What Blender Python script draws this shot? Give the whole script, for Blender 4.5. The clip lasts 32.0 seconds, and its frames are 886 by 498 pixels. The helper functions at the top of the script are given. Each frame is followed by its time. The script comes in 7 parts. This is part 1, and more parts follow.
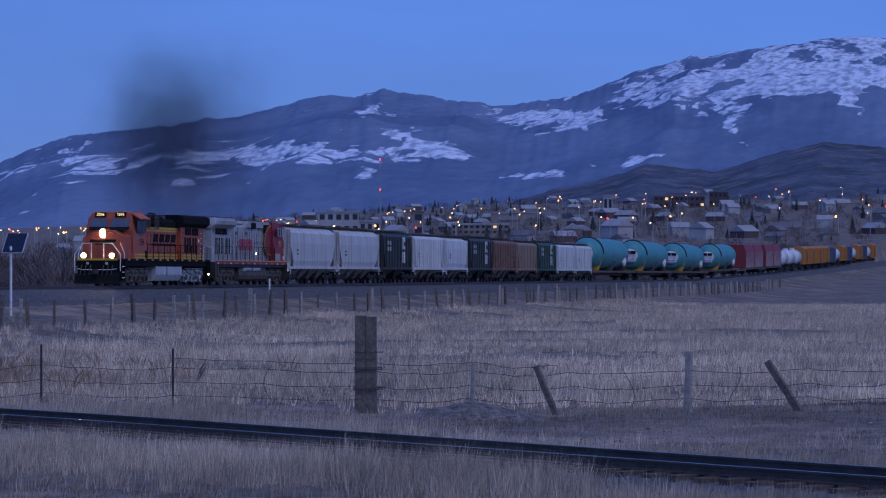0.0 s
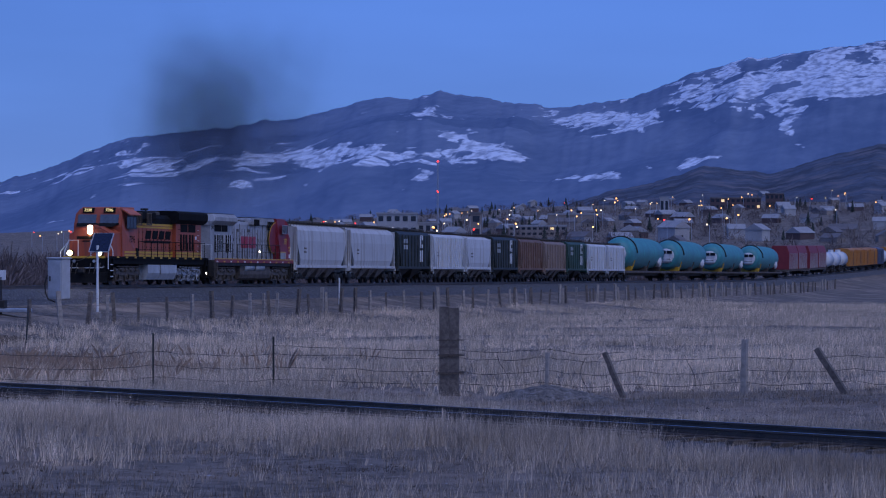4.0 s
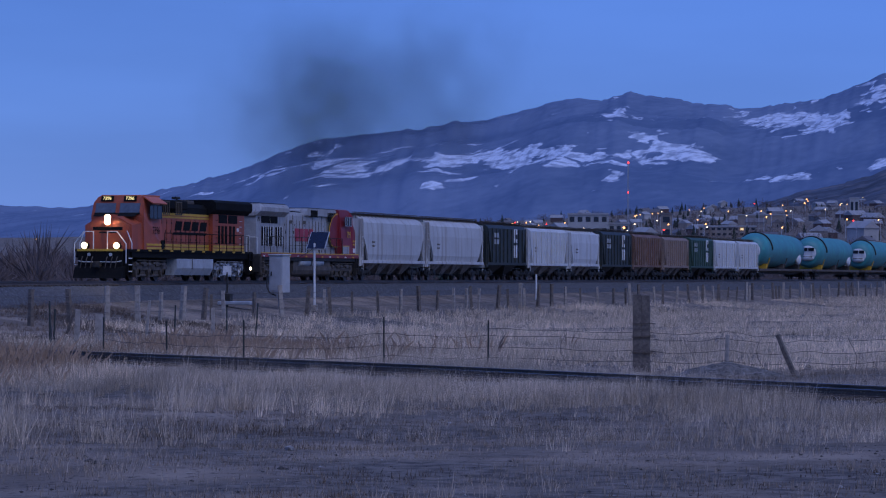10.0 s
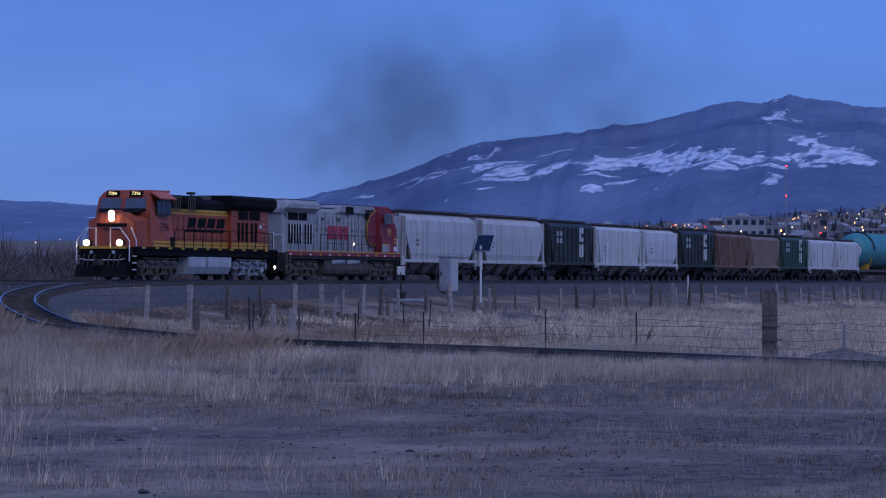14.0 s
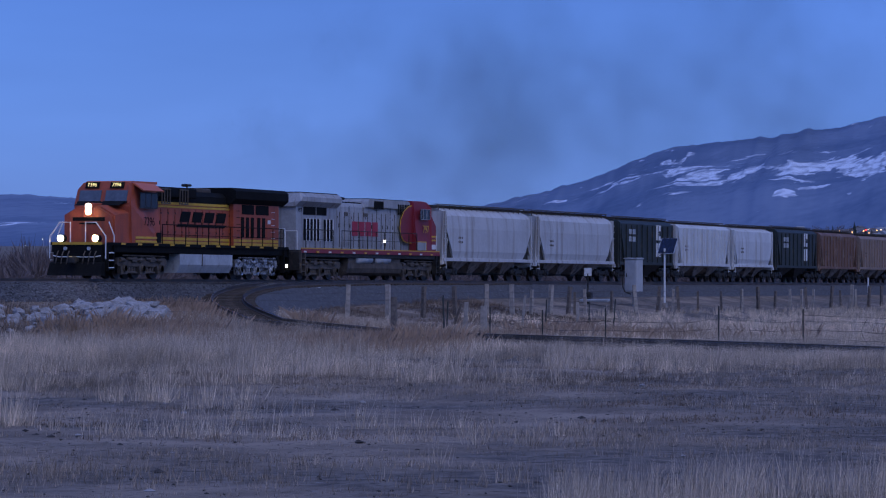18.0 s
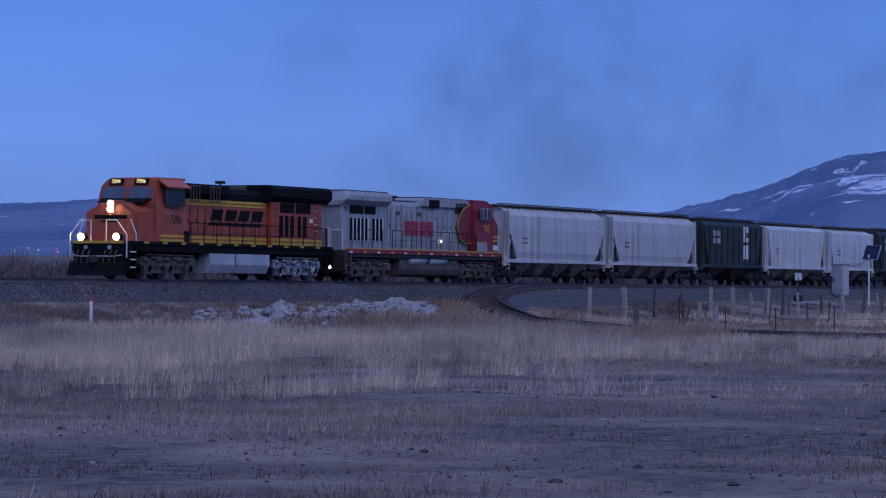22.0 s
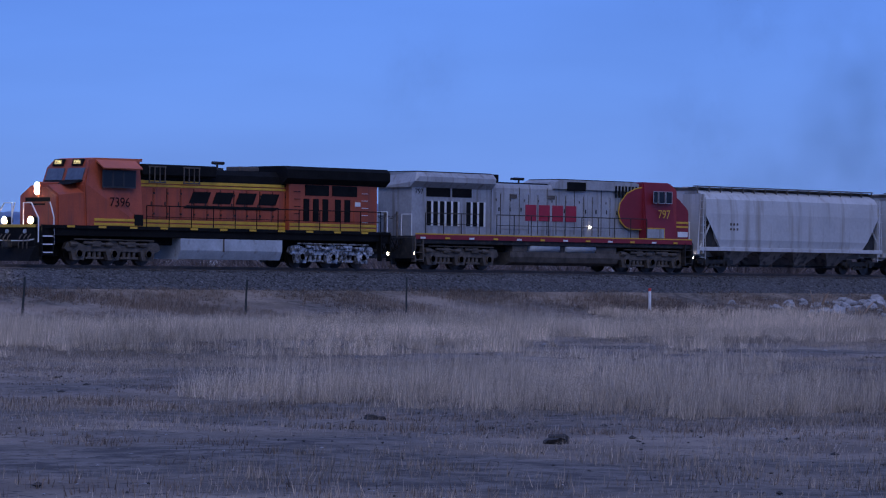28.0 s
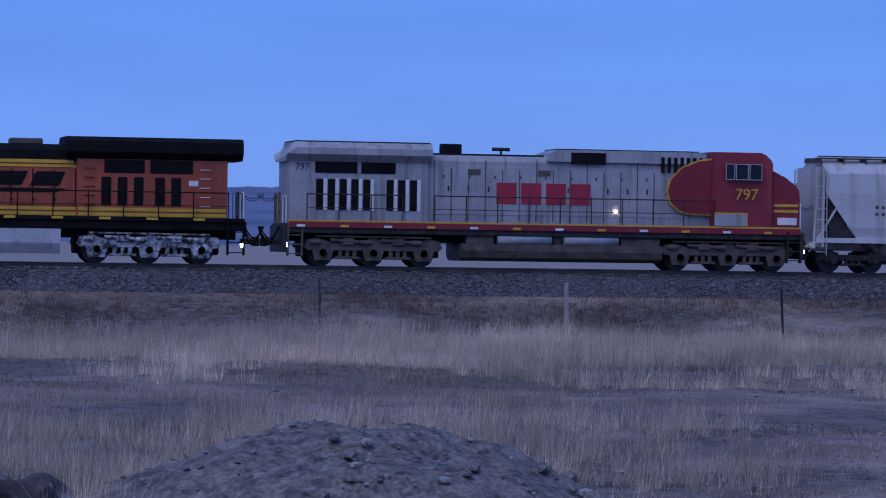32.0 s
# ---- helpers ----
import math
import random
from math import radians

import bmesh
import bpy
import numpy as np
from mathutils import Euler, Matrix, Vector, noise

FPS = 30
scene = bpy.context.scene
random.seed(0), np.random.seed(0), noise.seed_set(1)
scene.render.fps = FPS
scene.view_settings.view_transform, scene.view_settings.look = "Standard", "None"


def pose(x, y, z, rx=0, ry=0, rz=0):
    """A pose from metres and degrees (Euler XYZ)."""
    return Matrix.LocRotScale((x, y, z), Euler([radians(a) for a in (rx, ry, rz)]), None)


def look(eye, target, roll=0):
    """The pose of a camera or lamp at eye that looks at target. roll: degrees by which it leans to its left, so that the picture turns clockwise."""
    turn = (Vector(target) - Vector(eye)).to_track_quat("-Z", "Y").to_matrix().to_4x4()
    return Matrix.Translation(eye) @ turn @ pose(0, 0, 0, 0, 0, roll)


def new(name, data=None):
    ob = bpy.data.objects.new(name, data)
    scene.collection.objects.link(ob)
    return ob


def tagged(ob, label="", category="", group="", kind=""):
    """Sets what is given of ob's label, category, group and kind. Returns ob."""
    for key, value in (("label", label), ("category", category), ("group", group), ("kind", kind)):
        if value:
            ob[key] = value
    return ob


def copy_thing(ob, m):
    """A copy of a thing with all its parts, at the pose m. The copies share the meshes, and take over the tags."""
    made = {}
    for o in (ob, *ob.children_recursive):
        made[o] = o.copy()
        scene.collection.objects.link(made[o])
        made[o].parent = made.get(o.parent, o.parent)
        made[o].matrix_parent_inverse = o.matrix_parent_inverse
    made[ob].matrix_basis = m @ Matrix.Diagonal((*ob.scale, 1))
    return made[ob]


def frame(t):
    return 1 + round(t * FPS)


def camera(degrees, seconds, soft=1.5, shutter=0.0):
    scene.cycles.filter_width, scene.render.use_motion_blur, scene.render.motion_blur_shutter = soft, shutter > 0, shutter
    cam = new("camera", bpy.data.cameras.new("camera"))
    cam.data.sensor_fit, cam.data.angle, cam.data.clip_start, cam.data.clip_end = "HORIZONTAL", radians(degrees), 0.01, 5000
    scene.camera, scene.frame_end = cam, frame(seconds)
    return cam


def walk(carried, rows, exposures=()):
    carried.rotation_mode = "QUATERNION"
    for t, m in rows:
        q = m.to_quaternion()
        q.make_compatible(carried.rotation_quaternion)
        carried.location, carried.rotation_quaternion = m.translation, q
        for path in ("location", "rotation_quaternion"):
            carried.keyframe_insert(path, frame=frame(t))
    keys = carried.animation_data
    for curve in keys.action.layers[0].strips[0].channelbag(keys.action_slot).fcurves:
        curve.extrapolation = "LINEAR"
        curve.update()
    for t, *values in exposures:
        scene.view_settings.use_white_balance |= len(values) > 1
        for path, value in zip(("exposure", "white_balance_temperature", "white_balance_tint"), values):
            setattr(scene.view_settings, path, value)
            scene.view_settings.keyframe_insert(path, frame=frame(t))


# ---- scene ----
EXPOSURES = [(0, 0.02), (14, 0.03), (24, 0.09), (29, 0.15), (32, 0.28)]
FOV = math.degrees(2 * math.atan(784 / 6000))
cam = camera(FOV, 32.0, soft=1.15)
PATH = [  # seconds, eye x, y, z, heading from +y towards +x, tilt
    (0, 10.04, -62.49, 0.750, 78.703, -0.469),
    (1, 7.89, -62.67, 0.740, 78.509, -0.459),
    (2, 6.15, -62.93, 0.720, 78.266, -0.465),
    (3, 4.28, -63.26, 0.700, 77.949, -0.448),
    (6, -2.58, -64.13, 0.620, 77.166, -0.434),
    (7, -4.52, -64.71, 0.600, 76.472, -0.430),
    (8, -6.55, -65.15, 0.590, 75.870, -0.428),
    (9, -8.69, -65.64, 0.590, 75.222, -0.425),
    (10, -11.48, -66.34, 0.600, 74.548, -0.423),
    (11, -15.05, -67.35, 0.630, 73.831, -0.412),
    (12, -19.40, -68.64, 0.660, 73.030, -0.404),
    (13, -23.59, -69.86, 0.670, 72.348, -0.396),
    (14, -27.26, -70.92, 0.670, 71.851, -0.376),
    (17, -34.33, -73.61, 0.600, 69.583, -0.314),
    (18, -36.44, -74.47, 0.580, 68.587, -0.295),
    (19, -39.14, -75.60, 0.560, 67.519, -0.262),
    (20, -43.14, -76.08, 0.540, 66.716, -0.228),
    (21, -48.69, -76.21, 0.520, 66.378, -0.193),
    (22, -53.81, -77.55, 0.510, 65.728, -0.150),
    (23, -59.51, -79.50, 0.500, 64.931, -0.210),
    (24, -63.00, -82.86, 0.460, 63.714, -0.127),
    (24.5, -65.24, -85.23, 0.459, 62.803, -0.048),
    (26.5, -68.06, -102.24, 0.498, 55.223, -0.102),
    (27, -66.05, -107.14, 0.537, 51.955, -0.082),
    (28, -57.45, -116.74, 0.622, 45.008, -0.187),
    (29, -46.78, -123.51, 0.740, 37.300, -0.230),
    (30, -35.36, -126.84, 0.874, 29.013, -0.248),
    (31, -24.60, -127.65, 1.016, 21.121, -0.269),
    (32, -13.63, -126.70, 1.166, 12.464, -0.305),
]
NOSE = [  # seconds, the nose's place along the track
    (0, 214.91), (1, 210.52), (2, 205.93), (3, 201.11), (6, 185.93), (7, 180.24), (8, 174.16), (9, 167.80),
    (10, 161.28), (11, 154.66), (12, 148.05), (13, 141.46), (14, 134.90), (17, 114.96), (18, 108.18), (19, 101.46),
    (20, 94.92), (21, 88.52), (22, 82.04), (23, 75.50), (24, 68.66), (24.5, 64.61), (26.5, 49.18), (27, 44.79),
    (28, 35.21), (29, 24.49), (30, 12.63), (31, 0.28), (32, -12.63),
]


def camera_pose(x, y, z, heading, tilt):
    a, e = radians(heading), radians(tilt)
    way = Vector((math.sin(a) * math.cos(e), math.cos(a) * math.cos(e), math.sin(e)))
    return look((x, y, z), Vector((x, y, z)) + way * 50)


walk(cam, [(t, camera_pose(*r)) for t, *r in PATH], EXPOSURES)

# ---- light: dusk under a thin high overcast ----
SUN_EL, SUN_AZ = radians(20), radians(215)
world = bpy.data.worlds.new("dusk_sky")
scene.world = world
world.use_nodes = True
wn, wl = world.node_tree.nodes, world.node_tree.links
sky = wn.new("ShaderNodeTexSky")
sky.sky_type, sky.sun_disc = "NISHITA", False
sky.sun_elevation, sky.sun_rotation = SUN_EL, SUN_AZ
sky.altitude, sky.air_density, sky.dust_density, sky.ozone_density = 1200, 1.0, 0.2, 3.0
tint = wn.new("ShaderNodeMix")
tint.data_type, tint.blend_type = "RGBA", "MULTIPLY"
tint.inputs[0].default_value = 1.0
tint.inputs[7].default_value = (0.40, 0.58, 1.10, 1)
wl.new(sky.outputs[0], tint.inputs[6])
veil = wn.new("ShaderNodeMix")  # thin even cloud over the clear sky
veil.data_type = "RGBA"
veil.inputs[0].default_value = 0.72
veil.inputs[7].default_value = (0.79, 1.94, 7.4, 1)
wl.new(tint.outputs[2], veil.inputs[6])
coord, bands, stretch, shade = wn.new("ShaderNodeTexCoord"), wn.new("ShaderNodeTexNoise"), wn.new("ShaderNodeMapping"), wn.new("ShaderNodeMapRange")
stretch.inputs["Scale"].default_value = (3, 3, 16)
bands.inputs["Scale"].default_value, bands.inputs["Detail"].default_value = 1.6, 4
shade.inputs[1].default_value, shade.inputs[2].default_value, shade.inputs[3].default_value, shade.inputs[4].default_value = 0.3, 0.7, 0.91, 1.09
wl.new(coord.outputs["Generated"], stretch.inputs["Vector"]), wl.new(stretch.outputs[0], bands.inputs["Vector"]), wl.new(bands.outputs[0], shade.inputs[0])
cloud = wn.new("ShaderNodeMix")
cloud.data_type, cloud.blend_type = "RGBA", "MULTIPLY"
cloud.inputs[0].default_value = 1.0
wl.new(veil.outputs[2], cloud.inputs[6]), wl.new(shade.outputs[0], cloud.inputs[7])
wl.new(cloud.outputs[2], wn["Background"].inputs[0])
wn["Background"].inputs[1].default_value = 0.092
scene.cycles.transparent_max_bounces = 96

sun_data = bpy.data.lights.new("sun", "SUN")
sun_data.energy, sun_data.angle, sun_data.color = 1.15, radians(60), (0.80, 0.80, 1.0)
sun = new("sun", sun_data)
sun.matrix_world = look((0, 0, 100), (35, 45, 30))

# ---- materials ----
def mat(name, base, rough=0.8, metal=0.0, vary=0.25, scale=3.0, fine=40.0, bump=0.15, stain=None, stain_at=0.62, emit=None, strength=0.0, spec=0.5, streak=False):
    """A surface: base colour varied at two scales, an optional second colour in patches, fine relief."""
    m = bpy.data.materials.new(name)
    m.use_nodes = True
    n, l = m.node_tree.nodes, m.node_tree.links
    b = n["Principled BSDF"]
    b.inputs["Roughness"].default_value, b.inputs["Metallic"].default_value = rough, metal
    b.inputs["Specular IOR Level"].default_value = spec
    tc = n.new("ShaderNodeTexCoord")
    co = tc.outputs["Object"]
    big, small = n.new("ShaderNodeTexNoise"), n.new("ShaderNodeTexNoise")
    for t, s in ((big, scale), (small, fine)):
        t.inputs["Scale"].default_value, t.inputs["Detail"].default_value = s, 5
        l.new(co, t.inputs["Vector"])
    ramp = n.new("ShaderNodeMapRange")
    ramp.inputs[1].default_value, ramp.inputs[2].default_value = 0.3, 0.7
    ramp.inputs[3].default_value, ramp.inputs[4].default_value = 1 - vary, 1 + vary
    l.new(big.outputs[0], ramp.inputs[0])
    ramp2 = n.new("ShaderNodeMapRange")
    ramp2.inputs[1].default_value, ramp2.inputs[2].default_value = 0.3, 0.7
    ramp2.inputs[3].default_value, ramp2.inputs[4].default_value = 1 - vary * 0.6, 1 + vary * 0.6
    l.new(small.outputs[0], ramp2.inputs[0])
    mul = n.new("ShaderNodeMath")
    mul.operation = "MULTIPLY"
    l.new(ramp.outputs[0], mul.inputs[0]), l.new(ramp2.outputs[0], mul.inputs[1])
    mix = n.new("ShaderNodeMix")
    mix.data_type, mix.blend_type = "RGBA", "MULTIPLY"
    mix.inputs[0].default_value = 1
    mix.inputs[6].default_value = (*base, 1)
    l.new(mul.outputs[0], mix.inputs[7])
    out = mix.outputs[2]
    if stain:
        patch = n.new("ShaderNodeTexNoise")
        patch.inputs["Scale"].default_value, patch.inputs["Detail"].default_value = scale * 1.7, 8
        if streak:  # dirt that has run down the sides
            run = n.new("ShaderNodeMapping")
            run.inputs["Scale"].default_value = (2.2, 2.2, 0.14)
            l.new(co, run.inputs["Vector"]), l.new(run.outputs[0], patch.inputs["Vector"])
        else:
            l.new(co, patch.inputs["Vector"])
        edge = n.new("ShaderNodeMapRange")
        edge.inputs[1].default_value, edge.inputs[2].default_value = stain_at - 0.08, stain_at + 0.08
        l.new(patch.outputs[0], edge.inputs[0])
        mx = n.new("ShaderNodeMix")
        mx.data_type = "RGBA"
        mx.inputs[7].default_value = (*stain, 1)
        l.new(edge.outputs[0], mx.inputs[0]), l.new(out, mx.inputs[6])
        out = mx.outputs[2]
    l.new(out, b.inputs["Base Color"])
    if bump:
        bp = n.new("ShaderNodeBump")
        bp.inputs["Strength"].default_value, bp.inputs["Distance"].default_value = bump, 0.02
        l.new(small.outputs[0], bp.inputs["Height"]), l.new(bp.outputs[0], b.inputs["Normal"])
    if emit:
        b.inputs["Emission Color"].default_value, b.inputs["Emission Strength"].default_value = (*emit, 1), strength
    return m


ORANGE = mat("orange_paint", (0.38, 0.076, 0.030), 0.5, vary=0.16, scale=1.2, fine=14, bump=0.03, stain=(0.24, 0.06, 0.035), stain_at=0.62, streak=True)
CAB_ORANGE = mat("faded_orange_paint", (0.52, 0.13, 0.06), 0.5, vary=0.1, scale=1.5, fine=14, bump=0.02)
BLACK = mat("black_paint", (0.009, 0.009, 0.009), 0.75, spec=0.10, vary=0.3, scale=1.5, fine=12, bump=0.03)
YELLOW = mat("yellow_paint", (0.62, 0.36, 0.03), 0.5, vary=0.15, scale=2, fine=18, bump=0.02)
SILVER = mat("silver_paint", (0.35, 0.35, 0.35), 0.55, 0.1, vary=0.18, scale=0.9, fine=10, bump=0.03, stain=(0.23, 0.21, 0.19), stain_at=0.61, streak=True)
WAR_RED = mat("red_paint", (0.22, 0.016, 0.024), 0.5, vary=0.12, scale=1.2, fine=12, bump=0.02)
LOGO_RED = mat("letter_red_paint", (0.34, 0.018, 0.04), 0.5, vary=0.12, scale=2, fine=20, bump=0.0)
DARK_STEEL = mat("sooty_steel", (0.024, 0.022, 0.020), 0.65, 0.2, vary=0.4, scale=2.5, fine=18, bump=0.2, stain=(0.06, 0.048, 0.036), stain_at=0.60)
DUST_STEEL = mat("dusty_truck_steel", (0.095, 0.077, 0.061), 0.7, 0.1, vary=0.4, scale=2.5, fine=18, bump=0.2)
BRIGHT_TRUCK = mat("silver_truck_paint", (0.44, 0.45, 0.46), 0.45, 0.3, vary=0.45, scale=3, fine=18, bump=0.15, stain=(0.055, 0.048, 0.042), stain_at=0.51)
TANK_GREY = mat("grey_tank_paint", (0.42, 0.44, 0.45), 0.45, 0.1, vary=0.15, scale=1.5, fine=10, bump=0.03, stain=(0.25, 0.23, 0.21), stain_at=0.66)
WHEEL = mat("wheel_steel", (0.06, 0.05, 0.045), 0.45, 0.7, vary=0.3, scale=4, fine=20, bump=0.05)
HANDRAIL = mat("handrail_paint", (0.70, 0.70, 0.69), 0.5, vary=0.1, scale=3, bump=0.0)
# WINDSHIELD is glossy, and its base is lightened grey-blue to add sky reflection.
WINDSHIELD = mat("sky_tinted_windshield", (0.10, 0.11, 0.125), 0.08, vary=0.15, scale=1.5, fine=6, bump=0.0, spec=0.9)
GLASS = mat("dark_cab_glass", (0.012, 0.014, 0.018), 0.12, vary=0.1, bump=0.0, spec=0.3)
WINDOW_RED = mat("window_frame_rubber", (0.03, 0.03, 0.03), 0.6, vary=0.1, bump=0.0)
HEAD = mat("headlight_lens", (0.9, 0.8, 0.6), 0.2, vary=0.0, bump=0.0, emit=(1.0, 0.86, 0.58), strength=160.0)
DITCH = mat("ditch_light_lens", (0.9, 0.8, 0.6), 0.2, vary=0.0, bump=0.0, emit=(1.0, 0.74, 0.38), strength=120.0)
NUMBER = mat("lit_number_board", (0.9, 0.7, 0.3), 0.4, vary=0.0, bump=0.0, emit=(1.0, 0.80, 0.30), strength=1.1)
STEPLIGHT = mat("step_light_lens", (0.9, 0.85, 0.7), 0.3, vary=0.0, bump=0.0, emit=(1.0, 0.82, 0.62), strength=12.0)
HOPPER_GREY = mat("grey_hopper_paint", (0.50, 0.50, 0.49), 0.55, vary=0.10, scale=0.5, fine=6, bump=0.03, stain=(0.34, 0.31, 0.275), stain_at=0.60, streak=True)
HOPPER_LIGHT = mat("light_grey_hopper_paint", (0.56, 0.57, 0.57), 0.55, vary=0.10, scale=0.6, fine=6, bump=0.03, stain=(0.38, 0.35, 0.31), stain_at=0.61, streak=True)
HOPPER_DARK = mat("dark_green_hopper_paint", (0.020, 0.026, 0.022), 0.6, vary=0.3, scale=0.8, fine=6, bump=0.03, stain=(0.06, 0.05, 0.04), stain_at=0.64)
HOPPER_BROWN = mat("brown_hopper_paint", (0.16, 0.085, 0.055), 0.65, vary=0.22, scale=0.7, fine=6, bump=0.03, stain=(0.24, 0.17, 0.13), stain_at=0.62)
HOPPER_TAUPE = mat("faded_brown_hopper_paint", (0.24, 0.17, 0.13), 0.65, vary=0.18, scale=0.7, fine=6, bump=0.03)
HOPPER_GREEN = mat("green_hopper_paint", (0.025, 0.06, 0.04), 0.6, vary=0.25, scale=0.8, fine=6, bump=0.03)
BAY_RUST = mat("rusty_bay_paint", (0.27, 0.22, 0.185), 0.8, vary=0.3, scale=1.5, fine=8, bump=0.1, stain=(0.07, 0.05, 0.04), stain_at=0.58)
TEAL = mat("teal_wrap", (0.05, 0.23, 0.24), 0.5, vary=0.12, scale=0.5, fine=5, bump=0.03, stain=(0.05, 0.33, 0.29), stain_at=0.6)
WHITE_COVER = mat("white_cover", (0.70, 0.70, 0.68), 0.55, vary=0.1, scale=1, fine=8, bump=0.02)
LOAD_RED = mat("dark_red_cover", (0.20, 0.02, 0.025), 0.6, vary=0.2, scale=0.6, fine=6, bump=0.05)
TANK_WHITE = mat("white_tank_paint", (0.62, 0.63, 0.63), 0.5, vary=0.12, scale=0.5, fine=6, bump=0.02, stain=(0.35, 0.33, 0.31), stain_at=0.66)
BOX_ORANGE = mat("rust_orange_car_paint", (0.42, 0.17, 0.03), 0.6, vary=0.15, scale=0.6, fine=6, bump=0.03)
BOX_BLUE = mat("slate_car_paint", (0.07, 0.09, 0.15), 0.6, vary=0.2, scale=0.6, fine=6, bump=0.03)
DECK = mat("flatcar_deck", (0.09, 0.07, 0.055), 0.8, vary=0.25, scale=1, fine=8, bump=0.1)
RAIL = mat("rail_steel", (0.10, 0.075, 0.06), 0.5, 0.4, vary=0.25, scale=2, fine=20, bump=0.1)
RAIL_TOP = mat("polished_rail_head", (0.45, 0.44, 0.43), 0.22, 1.0, vary=0.12, scale=3, bump=0.0)
TIE = mat("tie_timber", (0.075, 0.058, 0.045), 0.9, vary=0.35, scale=3, fine=30, bump=0.4)
BALLAST = mat("ballast_stone", (0.062, 0.062, 0.066), 0.9, vary=0.6, scale=5, fine=12, bump=1.0, stain=(0.20, 0.20, 0.205), stain_at=0.64)
WEATHERED = mat("weathered_timber", (0.15, 0.125, 0.105), 0.9, vary=0.35, scale=5, fine=35, bump=0.5, stain=(0.10, 0.08, 0.07), stain_at=0.58)
PALE_TIMBER = mat("pale_timber", (0.33, 0.29, 0.25), 0.9, vary=0.3, scale=5, fine=35, bump=0.4)
T_POST = mat("green_steel_post", (0.05, 0.055, 0.05), 0.6, 0.3, vary=0.3, scale=5, fine=30, bump=0.1)
WIRE = mat("rusty_wire", (0.10, 0.08, 0.07), 0.6, 0.5, vary=0.3, scale=5, bump=0.0)
GALV = mat("galvanised_steel", (0.45, 0.46, 0.47), 0.45, 0.5, vary=0.15, scale=3, fine=20, bump=0.03)
SIGNAL_WHITE = mat("white_post_paint", (0.72, 0.72, 0.70), 0.55, vary=0.1, scale=4, bump=0.02)
SOLAR = mat("solar_cells", (0.012, 0.014, 0.03), 0.2, vary=0.1, scale=5, bump=0.0)
CABINET = mat("grey_cabinet_paint", (0.40, 0.41, 0.42), 0.5, vary=0.12, scale=2, fine=15, bump=0.02)
RED_CAP = mat("red_marker_paint", (0.55, 0.05, 0.04), 0.5, vary=0.1, bump=0.0)
ROCK = mat("pale_limestone", (0.31, 0.30, 0.295), 0.9, vary=0.3, scale=1.5, fine=9, bump=0.5, stain=(0.24, 0.22, 0.20), stain_at=0.6)
DARK_ROCK = mat("dark_fieldstone", (0.14, 0.13, 0.12), 0.9, vary=0.35, scale=2.5, fine=12, bump=0.5, stain=(0.42, 0.41, 0.40), stain_at=0.64)
DUNG = mat("dark_clod", (0.05, 0.042, 0.035), 0.95, vary=0.35, scale=6, fine=30, bump=0.5)
WALL_WHITE = mat("pale_stucco", (0.36, 0.36, 0.36), 0.85, vary=0.15, scale=0.2, fine=2, bump=0.0)
WALL_TAN = mat("tan_siding", (0.25, 0.215, 0.19), 0.85, vary=0.15, scale=0.2, fine=2, bump=0.0)
WALL_BRICK = mat("dull_brick", (0.09, 0.06, 0.062), 0.85, vary=0.15, scale=0.2, fine=2, bump=0.0)
ROOF = mat("grey_roofing", (0.15, 0.14, 0.145), 0.85, vary=0.2, scale=0.3, fine=3, bump=0.0)
ROOF_PALE = mat("frosted_roofing", (0.30, 0.305, 0.32), 0.8, vary=0.15, scale=0.3, fine=3, bump=0.0)
DARK_PANE = mat("dark_window_pane", (0.03, 0.035, 0.045), 0.15, vary=0.1, bump=0.0)
LIT_PANE = mat("lit_window_pane", (0.8, 0.6, 0.3), 0.4, vary=0.0, bump=0.0, emit=(1.0, 0.66, 0.30), strength=0.9)
LAMP_AMBER = mat("amber_lamp", (0.9, 0.6, 0.3), 0.4, vary=0.0, bump=0.0, emit=(1.0, 0.42, 0.10), strength=4.5)
LAMP_WHITE = mat("white_lamp", (0.9, 0.8, 0.7), 0.4, vary=0.0, bump=0.0, emit=(1.0, 0.70, 0.40), strength=5.0)
LAMP_RED = mat("red_beacon", (0.9, 0.1, 0.05), 0.4, vary=0.0, bump=0.0, emit=(1.0, 0.03, 0.02), strength=4.0)
CONIFER = mat("conifer_needles", (0.028, 0.042, 0.034), 0.9, vary=0.3, scale=0.6, fine=6, bump=0.0)
BARE_BRUSH = mat("bare_twigs", (0.125, 0.095, 0.088), 0.9, vary=0.3, scale=0.3, fine=4, bump=0.0)
BARK = mat("bark", (0.09, 0.07, 0.06), 0.9, vary=0.3, scale=2, fine=10, bump=0.3)


def grass_material(name, base):
    m = mat(name, base, 0.9, vary=0.42, scale=0.16, fine=2.4, bump=0.0)
    n, l = m.node_tree.nodes, m.node_tree.links
    geo, hue = n.new("ShaderNodeNewGeometry"), n.new("ShaderNodeHueSaturation")
    rng = n.new("ShaderNodeMapRange")
    rng.inputs[3].default_value, rng.inputs[4].default_value = 0.38, 1.45
    b = n["Principled BSDF"]
    src = b.inputs["Base Color"].links[0].from_socket
    l.new(geo.outputs["Random Per Island"], rng.inputs[0])
    l.new(rng.outputs[0], hue.inputs["Value"]), l.new(src, hue.inputs["Color"])
    l.new(hue.outputs[0], b.inputs["Base Color"])
    return m


